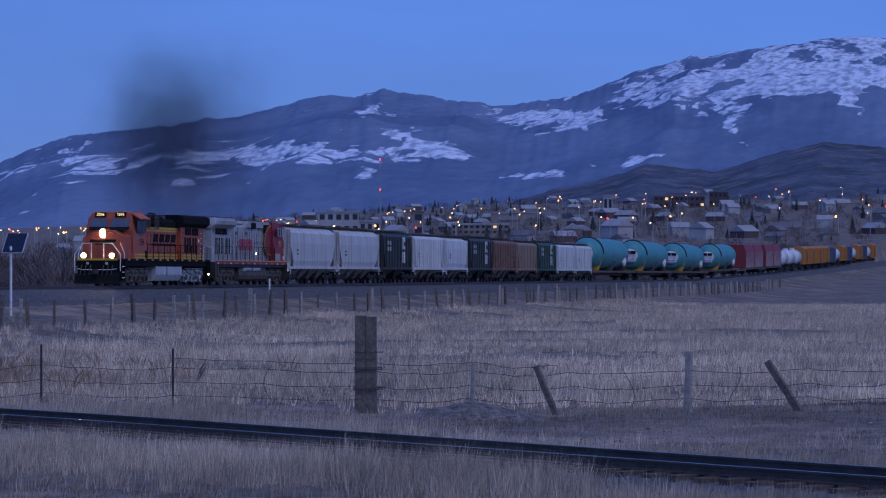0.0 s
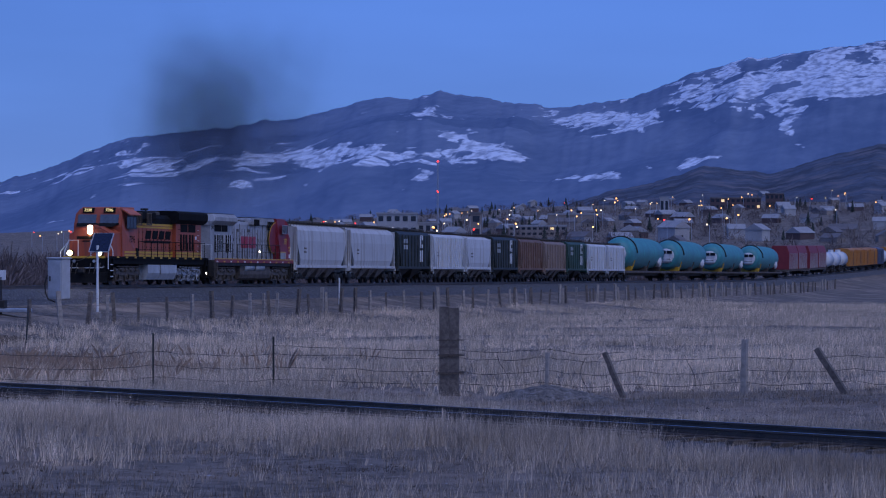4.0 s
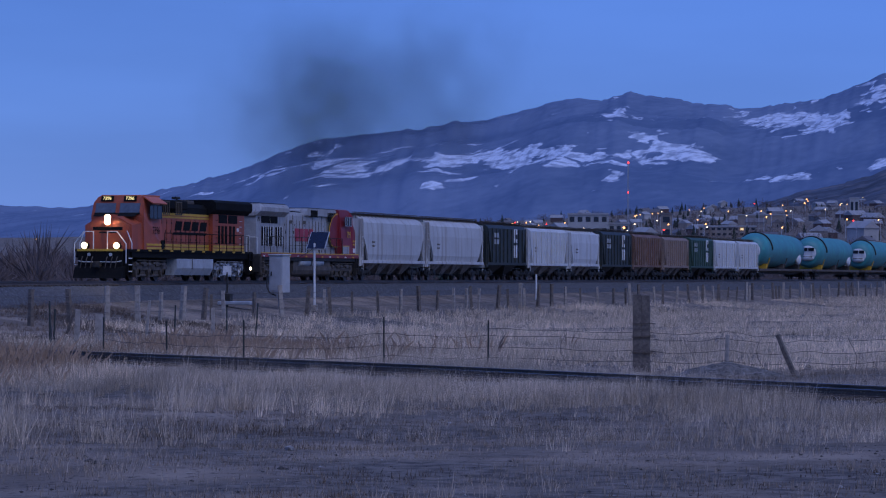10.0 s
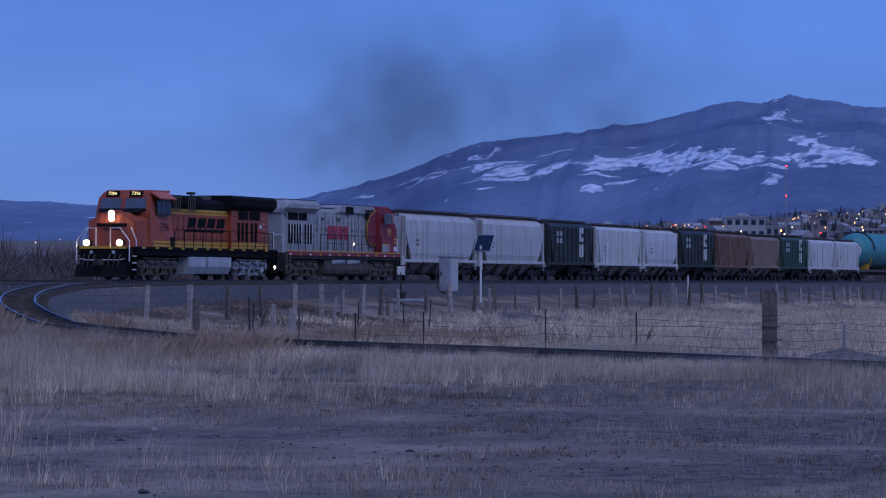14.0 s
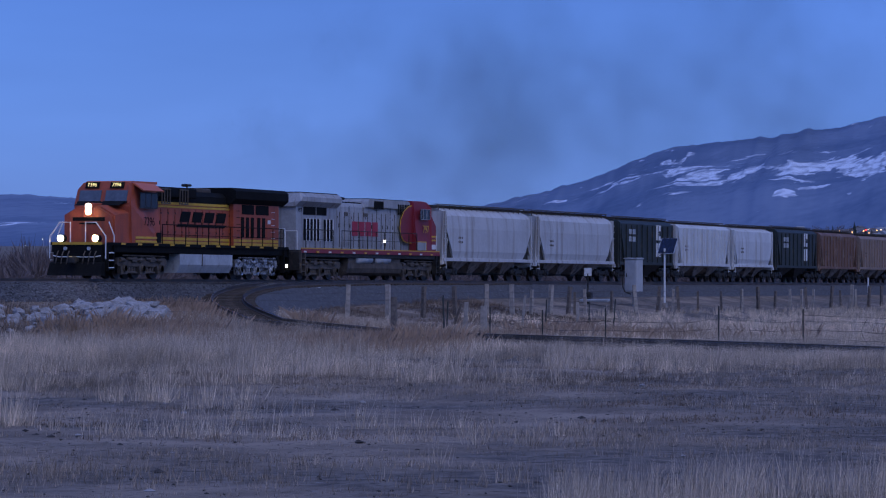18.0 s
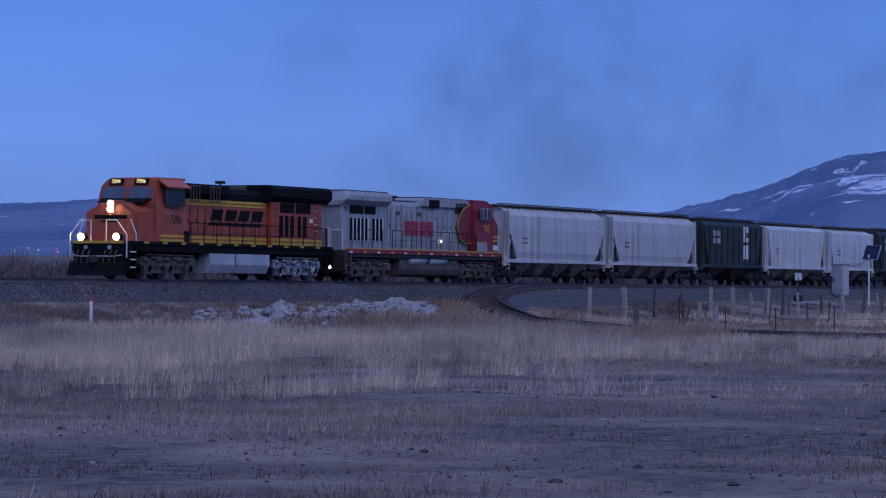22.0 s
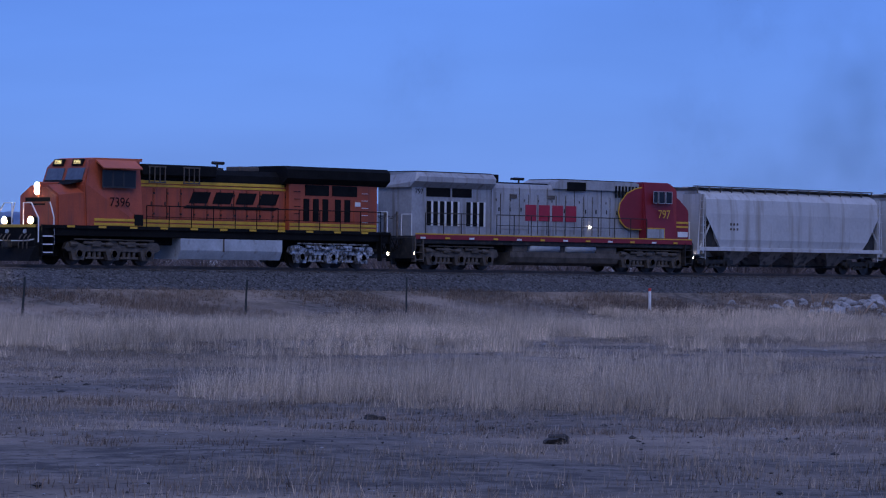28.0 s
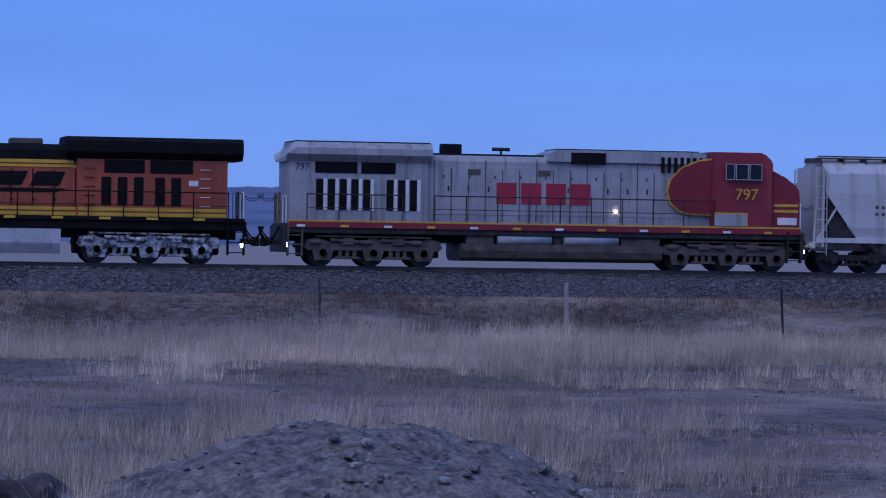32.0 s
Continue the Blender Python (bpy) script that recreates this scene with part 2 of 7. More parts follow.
GRASS = grass_material("dry_grass", (0.51, 0.415, 0.32))
FIELD_GRASS = grass_material("pale_field_grass", (0.68, 0.54, 0.40))
BROWN_WEED = grass_material("brown_weeds", (0.16, 0.115, 0.085))
TURF = grass_material("cropped_turf", (0.31, 0.25, 0.195))


def ground_material():
    m = bpy.data.materials.new("dry_field_soil")
    m.use_nodes = True
    n, l = m.node_tree.nodes, m.node_tree.links
    b = n["Principled BSDF"]
    b.inputs["Roughness"].default_value = 0.95
    b.inputs["Specular IOR Level"].default_value = 0.2
    tc = n.new("ShaderNodeTexCoord")
    def noise_tex(scale, detail=6):
        t = n.new("ShaderNodeTexNoise")
        t.inputs["Scale"].default_value, t.inputs["Detail"].default_value = scale, detail
        l.new(tc.outputs["Object"], t.inputs["Vector"])
        return t
    def ramp(src, lo, hi):
        r = n.new("ShaderNodeMapRange")
        r.inputs[1].default_value, r.inputs[2].default_value = lo, hi
        l.new(src, r.inputs[0])
        return r.outputs[0]
    def mixed(f, a, c):
        x = n.new("ShaderNodeMix")
        x.data_type = "RGBA"
        l.new(f, x.inputs[0])
        for k, v in ((6, a), (7, c)):
            if isinstance(v, tuple):
                x.inputs[k].default_value = (*v, 1)
            else:
                l.new(v, x.inputs[k])
        return x.outputs[2]
    turf = mixed(ramp(noise_tex(0.35).outputs[0], 0.38, 0.62), (0.17, 0.135, 0.105), (0.31, 0.25, 0.195))
    soil = mixed(ramp(noise_tex(2.2).outputs[0], 0.38, 0.62), (0.09, 0.077, 0.066), (0.20, 0.172, 0.147))
    col = mixed(ramp(noise_tex(0.16).outputs[0], 0.46, 0.58), soil, turf)
    col = mixed(ramp(noise_tex(6.0).outputs[0], 0.58, 0.68), col, (0.06, 0.05, 0.043))
    col = mixed(ramp(noise_tex(5.0).outputs[0], 0.70, 0.76), col, (0.36, 0.34, 0.33))
    side = n.new("ShaderNodeSeparateXYZ")  # pale mown pasture beyond the railway
    l.new(tc.outputs["Object"], side.inputs[0])
    straw = mixed(ramp(noise_tex(0.5).outputs[0], 0.35, 0.65), (0.25, 0.215, 0.175), (0.36, 0.315, 0.26))
    lie, both = n.new("ShaderNodeMath"), n.new("ShaderNodeMath")
    lie.operation, both.operation = "MULTIPLY_ADD", "MULTIPLY"
    lie.inputs[1].default_value = -1.5
    l.new(side.outputs["Y"], lie.inputs[0]), l.new(side.outputs["X"], lie.inputs[2])
    l.new(ramp(side.outputs["Y"], 5.5, 7.5), both.inputs[0]), l.new(ramp(lie.outputs[0], 80, 50), both.inputs[1])
    col = mixed(both.outputs[0], col, straw)
    l.new(col, b.inputs["Base Color"])
    bp = n.new("ShaderNodeBump")
    bp.inputs["Strength"].default_value, bp.inputs["Distance"].default_value = 0.8, 0.08
    l.new(noise_tex(7.0).outputs[0], bp.inputs["Height"]), l.new(bp.outputs[0], b.inputs["Normal"])
    return m


SOIL = ground_material()


# ---- mesh helpers ----
def box(bm, x0, x1, y0, y1, z0, z1, bev=0.0):
    vs = [bm.verts.new((x, y, z)) for x in (x0, x1) for y in (y0, y1) for z in (z0, z1)]
    fs = [bm.faces.new([vs[i] for i in q]) for q in ((0, 1, 3, 2), (4, 6, 7, 5), (0, 4, 5, 1), (2, 3, 7, 6), (0, 2, 6, 4), (1, 5, 7, 3))]
    if bev:
        bmesh.ops.bevel(bm, geom=list({e for f in fs for e in f.edges}), offset=bev, segments=1, affect="EDGES")


def prism(bm, profile, x0, x1, axis="x", y_mirror=False):
    """A closed outline of (y, z) points drawn out from x0 to x1 (axis x), or of (x, z) points from y0 to y1 (axis y)."""
    if axis == "x":
        a = [bm.verts.new((x0, p, q)) for p, q in profile]
        b = [bm.verts.new((x1, p, q)) for p, q in profile]
    else:
        a = [bm.verts.new((p, x0, q)) for p, q in profile]
        b = [bm.verts.new((p, x1, q)) for p, q in profile]
    k = len(profile)
    bm.faces.new(a), bm.faces.new(b[::-1])
    for i in range(k):
        bm.faces.new((a[i], b[i], b[(i + 1) % k], a[(i + 1) % k]))


def rod(bm, p, q, r, sides=6, r2=None):
    p, q = Vector(p), Vector(q)
    d = (q - p).normalized()
    u = d.orthogonal().normalized()
    v = d.cross(u)
    r2 = r if r2 is None else r2
    ring = lambda c, s: [bm.verts.new(c + (u * math.cos(2 * math.pi * i / sides) + v * math.sin(2 * math.pi * i / sides)) * s) for i in range(sides)]
    a, b = ring(p, r), ring(q, r2)
    bm.faces.new(a[::-1]), bm.faces.new(b)
    for i in range(sides):
        bm.faces.new((a[i], a[(i + 1) % sides], b[(i + 1) % sides], b[i]))


def tube(bm, pts, r, sides=5):
    """One connected round wire or bar along a line of points."""
    P = [Vector(p) for p in pts]
    last = None
    for i, p in enumerate(P):
        d = (P[min(i + 1, len(P) - 1)] - P[max(i - 1, 0)]).normalized()
        u = d.cross(Vector((0.31, 0.17, 0.93))).normalized()
        v = d.cross(u)
        ring = [bm.verts.new(p + (u * math.cos(2 * math.pi * k / sides) + v * math.sin(2 * math.pi * k / sides)) * r) for k in range(sides)]
        if last:
            for k in range(sides):
                bm.faces.new((last[k], last[(k + 1) % sides], ring[(k + 1) % sides], ring[k]))
        else:
            bm.faces.new(ring[::-1])
        last = ring
    bm.faces.new(last)


def ball(bm, c, r, sub=2, squash=(1, 1, 1), rough=0.0, seed=0):
    g = bmesh.ops.create_icosphere(bm, subdivisions=sub, radius=1)
    for v in g["verts"]:
        k = 1 + (noise.noise(v.co * 1.6 + Vector((seed * 7.3, seed * 1.7, 0))) * rough if rough else 0)
        v.co = Vector(c) + Vector((v.co.x * squash[0], v.co.y * squash[1], v.co.z * squash[2])) * r * k


def mesh_of(bm, name, material, smooth=False):
    bmesh.ops.recalc_face_normals(bm, faces=bm.faces)
    me = bpy.data.meshes.new(name)
    bm.to_mesh(me)
    bm.free()
    me.materials.append(material)
    if smooth:
        for p in me.polygons:
            p.use_smooth = True
    return me


def part(name, bm, material, parent, label="", smooth=False):
    ob = new(name, mesh_of(bm, name, material, smooth))
    ob.parent = parent
    if label:
        tagged(ob, label)
    return ob


def thing(name, label, category, group="", at=None, kind=""):
    e = new(name)
    e.empty_display_size = 0.2
    if at is not None:
        e.matrix_basis = at
    return tagged(e, label, category, group, kind)


def solid(name, bm, material, label, category="", group="", kind="", smooth=False):
    return tagged(new(name, mesh_of(bm, name, material, smooth)), label, category, group, kind)


def raw_mesh(name, verts, faces, material):
    me = bpy.data.meshes.new(name)
    me.from_pydata(verts, [], faces)
    me.materials.append(material)
    return me


# ---- lie of the land: x along the railway, y across it, the line falls towards +x ----
GRADE = 0.01544


def rail_z(x):
    if x > 500:
        return -GRADE * 500 - 2.2 * (1 - math.exp(-(x - 500) / 250))
    if x < -250:
        return GRADE * 250 + 1.5 * (1 - math.exp((x + 250) / 200))
    return -GRADE * x


def table(v, *pts):
    for (a, p), (b, q) in zip(pts, pts[1:]):
        if v <= b:
            k = min(max((v - a) / (b - a), 0), 1)
            return p + (q - p) * k
    return pts[-1][1]


def ground_z(x, y):
    near = rail_z(x)
    if y <= 0:
        d = table(-y, (0, -0.85), (2.6, -0.95), (3.4, -1.18), (5.5, -1.50), (9, -1.98), (14, -2.48), (20, -2.65), (60, -2.6), (140, -2.7), (600, -3.5))
    else:
        d = table(y, (0, -0.85), (2.6, -0.95), (4.7, -1.82), (6, -1.9), (20, -2.0), (200, -2.5), (1500, -3.0))
    z = near + d
    r = math.hypot(x, y)
    rough = min(1.0, max(0.0, (abs(y) - 6) / 10))
    z += rough * (0.16 * noise.noise(Vector((x * 0.09, y * 0.09, 3))) + 0.07 * noise.noise(Vector((x * 0.4, y * 0.4, 8))))
    if r > 700:
        z += min((r - 700) / 900, 1.0) * 6 * noise.noise(Vector((x * 0.0015, y * 0.0015, 1)))
        if x > 0 and y > 0:
            z += min((r - 700) / 1500, 1.0) * 28 * table(math.degrees(math.atan2(x, y)), (70, 0.0), (78, 0.5), (83, 1.0), (92, 1.4))
    return z


def spaced(lo, hi, fine_lo, fine_hi, step, grow=1.16):
    out = list(np.arange(fine_lo, fine_hi, step))
    s, v = step, fine_hi
    while v < hi:
        out.append(v)
        s *= grow
        v += s
    out.append(hi)
    s, v = step * grow, fine_lo - step
    while v > lo:
        out.insert(0, v)
        s *= grow
        v -= s
    out.insert(0, lo)
    return out


def build_ground():
    xs, ys = spaced(-4600, 4800, -90, 260, 1.6), spaced(-4600, 4800, -130, 30, 1.4)
    verts = [(x, y, ground_z(x, y)) for x in xs for y in ys]
    k = len(ys)
    faces = [(i * k + j, (i + 1) * k + j, (i + 1) * k + j + 1, i * k + j + 1) for i in range(len(xs) - 1) for j in range(k - 1)]
    ob = new("ground", raw_mesh("ground", verts, faces, SOIL))
    for p in ob.data.polygons:
        p.use_smooth = True
    tagged(ob, "dry winter field of bare soil and short yellow grass", "ground", kind="structure")


build_ground()


# ---- mountains ----
def mountain_material():
    m = bpy.data.materials.new("hazed_forest_and_snow")
    m.use_nodes = True
    n, l = m.node_tree.nodes, m.node_tree.links
    b = n["Principled BSDF"]
    b.inputs["Roughness"].default_value, b.inputs["Specular IOR Level"].default_value = 0.95, 0.1
    tc = n.new("ShaderNodeTexCoord")
    mp = n.new("ShaderNodeMapping")
    mp.inputs["Scale"].default_value = (0.16, 0.75, 1.5)
    l.new(tc.outputs["Object"], mp.inputs["Vector"])
    def noise_tex(s, d=8, dist=0.0):
        t = n.new("ShaderNodeTexNoise")
        t.inputs["Scale"].default_value, t.inputs["Detail"].default_value, t.inputs["Distortion"].default_value = s, d, dist
        l.new(mp.outputs[0], t.inputs["Vector"])
        return t.outputs[0]
    def ramp(src, lo, hi, a=0.0, c=1.0):
        r = n.new("ShaderNodeMapRange")
        for k, v in ((1, lo), (2, hi), (3, a), (4, c)):
            r.inputs[k].default_value = v
        l.new(src, r.inputs[0])
        return r.outputs[0]
    sep = n.new("ShaderNodeSeparateXYZ")
    l.new(tc.outputs["Object"], sep.inputs[0])
    def add(a, c, op="ADD"):
        x = n.new("ShaderNodeMath")
        x.operation = op
        l.new(a, x.inputs[0])
        if isinstance(c, float):
            x.inputs[1].default_value = c
        else:
            l.new(c, x.inputs[1])
        return x.outputs[0]
    dome = n.new("ShaderNodeMapRange")
    for k, v in ((1, 250), (2, 760), (3, 0.10), (4, 0.0)):
        dome.inputs[k].default_value = v
    l.new(sep.outputs["Y"], dome.inputs[0])
    high = add(ramp(sep.outputs["Z"], 60, 210, -0.03, 0.09), add(ramp(sep.outputs["Z"], 110, 190, 0.0, 1.0), dome.outputs[0], "MULTIPLY"))
    field = n.new("ShaderNodeAttribute")
    field.attribute_name = "clearing"
    edge = ramp(noise_tex(0.016, 12, 1.2), 0.30, 0.70, -0.46, 0.46)
    fine = ramp(noise_tex(0.060, 10, 0.8), 0.3, 0.7, -0.34, 0.34)
    stray = add(ramp(noise_tex(0.011, 10, 0.9), 0.60, 0.74, 0.0, 0.55), high)
    snow = ramp(add(add(add(field.outputs["Fac"], stray), edge), fine), 0.50, 0.60)
    # Distance haze is mixed into these two forest colours as extra blue.
    hazed_wood = n.new("ShaderNodeMix")
    hazed_wood.data_type = "RGBA"
    l.new(add(add(ramp(noise_tex(0.010, 6), 0.35, 0.65), ramp(noise_tex(0.11, 5), 0.3, 0.7, -0.28, 0.28)), 0.0), hazed_wood.inputs[0])
    hazed_wood.inputs[6].default_value, hazed_wood.inputs[7].default_value = (0.100, 0.150, 0.250, 1), (0.168, 0.226, 0.335, 1)
    col = n.new("ShaderNodeMix")
    col.data_type = "RGBA"
    l.new(add(snow, ramp(noise_tex(0.16, 5), 0.38, 0.56, 0.35, 1.0), "MULTIPLY"), col.inputs[0]), l.new(hazed_wood.outputs[2], col.inputs[6])
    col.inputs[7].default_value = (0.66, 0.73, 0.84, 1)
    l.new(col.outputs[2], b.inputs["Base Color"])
    return m


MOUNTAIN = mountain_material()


# snowy clearings: heading, share of the mountain's height, half width, half height, slope
CLEARINGS = [(70.9, 0.66, 0.6, 0.035, 0.05), (71.7, 0.72, 0.55, 0.06, 0.10), (72.7, 0.70, 0.45, 0.13, -0.16), (74.9, 0.57, 0.5, 0.10, -0.02), (76.5, 0.53, 0.8, 0.075, -0.03),
             (78.3, 0.66, 0.32, 0.035, -0.08), (78.9, 0.58, 0.42, 0.03, -0.03), (80.0, 0.38, 1.3, 0.025, 0.01), (80.6, 0.84, 0.9, 0.045, -0.06), (81.3, 0.70, 0.4, 0.035, -0.05),
             (82.0, 0.86, 0.4, 0.05, -0.04), (84.3, 0.84, 1.6, 0.13, 0.01), (83.2, 0.72, 0.7, 0.05, -0.04), (85.8, 0.76, 1.3, 0.12, -0.02), (77.6, 0.87, 0.16, 0.03, 0.0)]


def clearing(a, e):
    best = 0.0
    for a0, e0, w, h, slope in CLEARINGS:
        d = ((a - a0) / w) ** 2 + ((e - e0 - slope * (a - a0)) / h) ** 2
        best = max(best, 0.78 * math.exp(-0.5 * d))
    return best


def ridge(name, label, skyline, r_foot, r_top, foot_el, seed, steps=60, roughness=1.0, material=MOUNTAIN, turn=-0.65):
    """A range: its skyline as (heading in degrees, height in degrees) pairs, rising from r_foot to r_top metres away."""
    a0, a1 = skyline[0][0], skyline[-1][0]
    na = int((a1 - a0) * 20)
    verts, rows, fields = [], steps + 14, []
    for i in range(na + 1):
        a = a0 + (a1 - a0) * i / na
        top = math.tan(radians(table(a, *skyline))) * r_top
        top += roughness * (3.4 * noise.noise(Vector((a * 1.6, seed, 0))) + 2.4 * noise.noise(Vector((a * 5, seed, 2))) + 1.6 * noise.noise(Vector((a * 14, seed, 4))))
        low = -32.0
        for j in range(rows):
            k = j / steps
            r = r_foot + (r_top - r_foot) * k
            x, y = r * math.sin(radians(a + turn)), r * math.cos(radians(a + turn))
            if k <= 1:
                bulk = noise.fractal(Vector((x * 0.0016, y * 0.0016, seed)), 1.0, 2.0, 5)
                spur = 1 - abs(noise.noise(Vector((a * 0.55, k * 0.6, seed + 9))))
                z = low + (top - low) * (k ** 0.85) + (top - low) * roughness * (0.16 * bulk + 0.10 * (spur - 0.7)) * math.sin(math.pi * min(k, 1)) ** 0.8
            else:
                z = top * (1 - (k - 1) * 2.2)
            verts.append((x, y, z))
            fields.append(clearing(a, (z / r) / max(top / r_top, 0.002)) if material is MOUNTAIN else 0.0)
    faces = [(i * rows + j, (i + 1) * rows + j, (i + 1) * rows + j + 1, i * rows + j + 1) for i in range(na) for j in range(rows - 1)]
    ob = new(name, raw_mesh(name, verts, faces, material))
    ob.data.attributes.new("clearing", "FLOAT", "POINT").data.foreach_set("value", fields)
    for p in ob.data.polygons:
        p.use_smooth = True
    return tagged(ob, label, "mountain", kind="structure")


# HAZY_HILL has distance haze painted into its base: bluish, low contrast.
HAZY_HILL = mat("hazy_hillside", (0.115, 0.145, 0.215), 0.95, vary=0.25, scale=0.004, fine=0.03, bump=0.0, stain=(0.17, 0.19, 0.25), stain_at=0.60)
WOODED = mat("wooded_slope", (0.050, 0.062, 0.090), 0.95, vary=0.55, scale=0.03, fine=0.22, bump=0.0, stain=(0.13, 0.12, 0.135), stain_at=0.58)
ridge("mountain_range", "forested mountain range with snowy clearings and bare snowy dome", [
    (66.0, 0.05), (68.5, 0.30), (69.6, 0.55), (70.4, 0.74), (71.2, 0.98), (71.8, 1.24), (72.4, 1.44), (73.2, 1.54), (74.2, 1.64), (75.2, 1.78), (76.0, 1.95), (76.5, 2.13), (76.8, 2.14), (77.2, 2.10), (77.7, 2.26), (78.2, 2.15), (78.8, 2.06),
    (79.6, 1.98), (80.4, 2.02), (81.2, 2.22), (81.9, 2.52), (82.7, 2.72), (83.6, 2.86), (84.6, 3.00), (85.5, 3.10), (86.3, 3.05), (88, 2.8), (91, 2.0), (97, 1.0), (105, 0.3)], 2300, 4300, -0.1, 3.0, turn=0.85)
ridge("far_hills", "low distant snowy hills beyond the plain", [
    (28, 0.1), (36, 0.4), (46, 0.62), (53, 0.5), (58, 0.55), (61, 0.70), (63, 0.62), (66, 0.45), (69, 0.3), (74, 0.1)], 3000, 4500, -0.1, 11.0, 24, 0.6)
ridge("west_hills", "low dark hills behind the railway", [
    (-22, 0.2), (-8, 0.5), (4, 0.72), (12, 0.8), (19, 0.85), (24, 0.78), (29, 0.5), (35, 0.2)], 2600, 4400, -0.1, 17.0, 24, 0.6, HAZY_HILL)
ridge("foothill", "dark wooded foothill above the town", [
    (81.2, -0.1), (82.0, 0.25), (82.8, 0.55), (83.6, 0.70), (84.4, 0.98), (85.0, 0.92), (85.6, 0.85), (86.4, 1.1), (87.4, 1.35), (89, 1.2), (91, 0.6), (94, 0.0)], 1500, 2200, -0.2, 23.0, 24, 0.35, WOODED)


# ---- railway ----
def rail_run(name, pts, parent, gauge=1.435, tie_step=0.6, tie_limit=280, raise_z=0.0, tie_range=None):
    """Two rails along a centre line of (x, y, z) rail-head points."""
    P = [Vector(p) for p in pts]
    side = []
    for i, p in enumerate(P):
        d = (P[min(i + 1, len(P) - 1)] - P[max(i - 1, 0)]).normalized()
        side.append(Vector((-d.y, d.x, 0)).normalized())
    outline = [(-0.068, -0.165), (0.068, -0.165), (0.068, -0.15), (0.012, -0.13), (0.012, -0.045), (0.036, -0.035), (0.036, 0), (-0.036, 0), (-0.036, -0.035), (-0.012, -0.045), (-0.012, -0.13), (-0.068, -0.15)]
    for s in (-1, 1):
        bm, bt = bmesh.new(), bmesh.new()
        last = lt = None
        for p, n_ in zip(P, side):
            c = p + n_ * (s * (gauge / 2 + 0.036))
            ring = [bm.verts.new(c + n_ * a + Vector((0, 0, b))) for a, b in outline]
            top = [bt.verts.new(c + n_ * a + Vector((0, 0, 0.004))) for a in (-0.03, 0.03)]
            if last:
                for i in range(len(outline)):
                    bm.faces.new((last[i], last[(i + 1) % len(outline)], ring[(i + 1) % len(outline)], ring[i]))
                bt.faces.new((lt[0], lt[1], top[1], top[0]))
            last, lt = ring, top
        r = part("rail", bm, RAIL, parent)
        part("running_surface", bt, RAIL_TOP, r, "polished steel rail head")


def bed_run(name, pts, half_top, half_foot, top, depth, material, parent, seed=0, rough=0.05):
    """A ballast bank under a track."""
    P = [Vector(p) for p in pts]
    verts, faces, cols = [], [], (-1.0, -0.9, -0.75, -0.62, -0.5, -0.3, 0, 0.3, 0.5, 0.62, 0.75, 0.9, 1.0)
    for i, p in enumerate(P):
        d = (P[min(i + 1, len(P) - 1)] - P[max(i - 1, 0)]).normalized()
        n_ = Vector((-d.y, d.x, 0)).normalized()
        for c in cols:
            k = abs(c)
            off = half_top * k / 0.6 if k <= 0.6 else half_top + (half_foot - half_top) * (k - 0.6) / 0.4
            z = top if k <= 0.6 else top - depth * (k - 0.6) / 0.4
            q = p + n_ * math.copysign(off, c)
            z += rough * noise.noise(Vector((q.x * 2.3, q.y * 2.3, seed)))
            verts.append((q.x, q.y, p.z + z))
    k = len(cols)
    for i in range(len(P) - 1):
        for j in range(k - 1):
            faces.append((i * k + j, (i + 1) * k + j, (i + 1) * k + j + 1, i * k + j + 1))
    ob = new(name, raw_mesh(name, verts, faces, material))
    for p in ob.data.polygons:
        p.use_smooth = True
    ob.parent = parent
    return ob


main_line = [(x, 0, rail_z(x)) for x in list(np.arange(-420, -120, 10.0)) + list(np.arange(-120, 260, 1.2)) + list(np.arange(260, 1500, 12.0))]
main_track = thing("railway_track", "single main line on dark stone ballast with timber ties", "railway", kind="structure")
rail_run("main", main_line, main_track)
bed_run("ballast", main_line, 1.7, 3.7, -0.21, 1.30, BALLAST, main_track, 1)


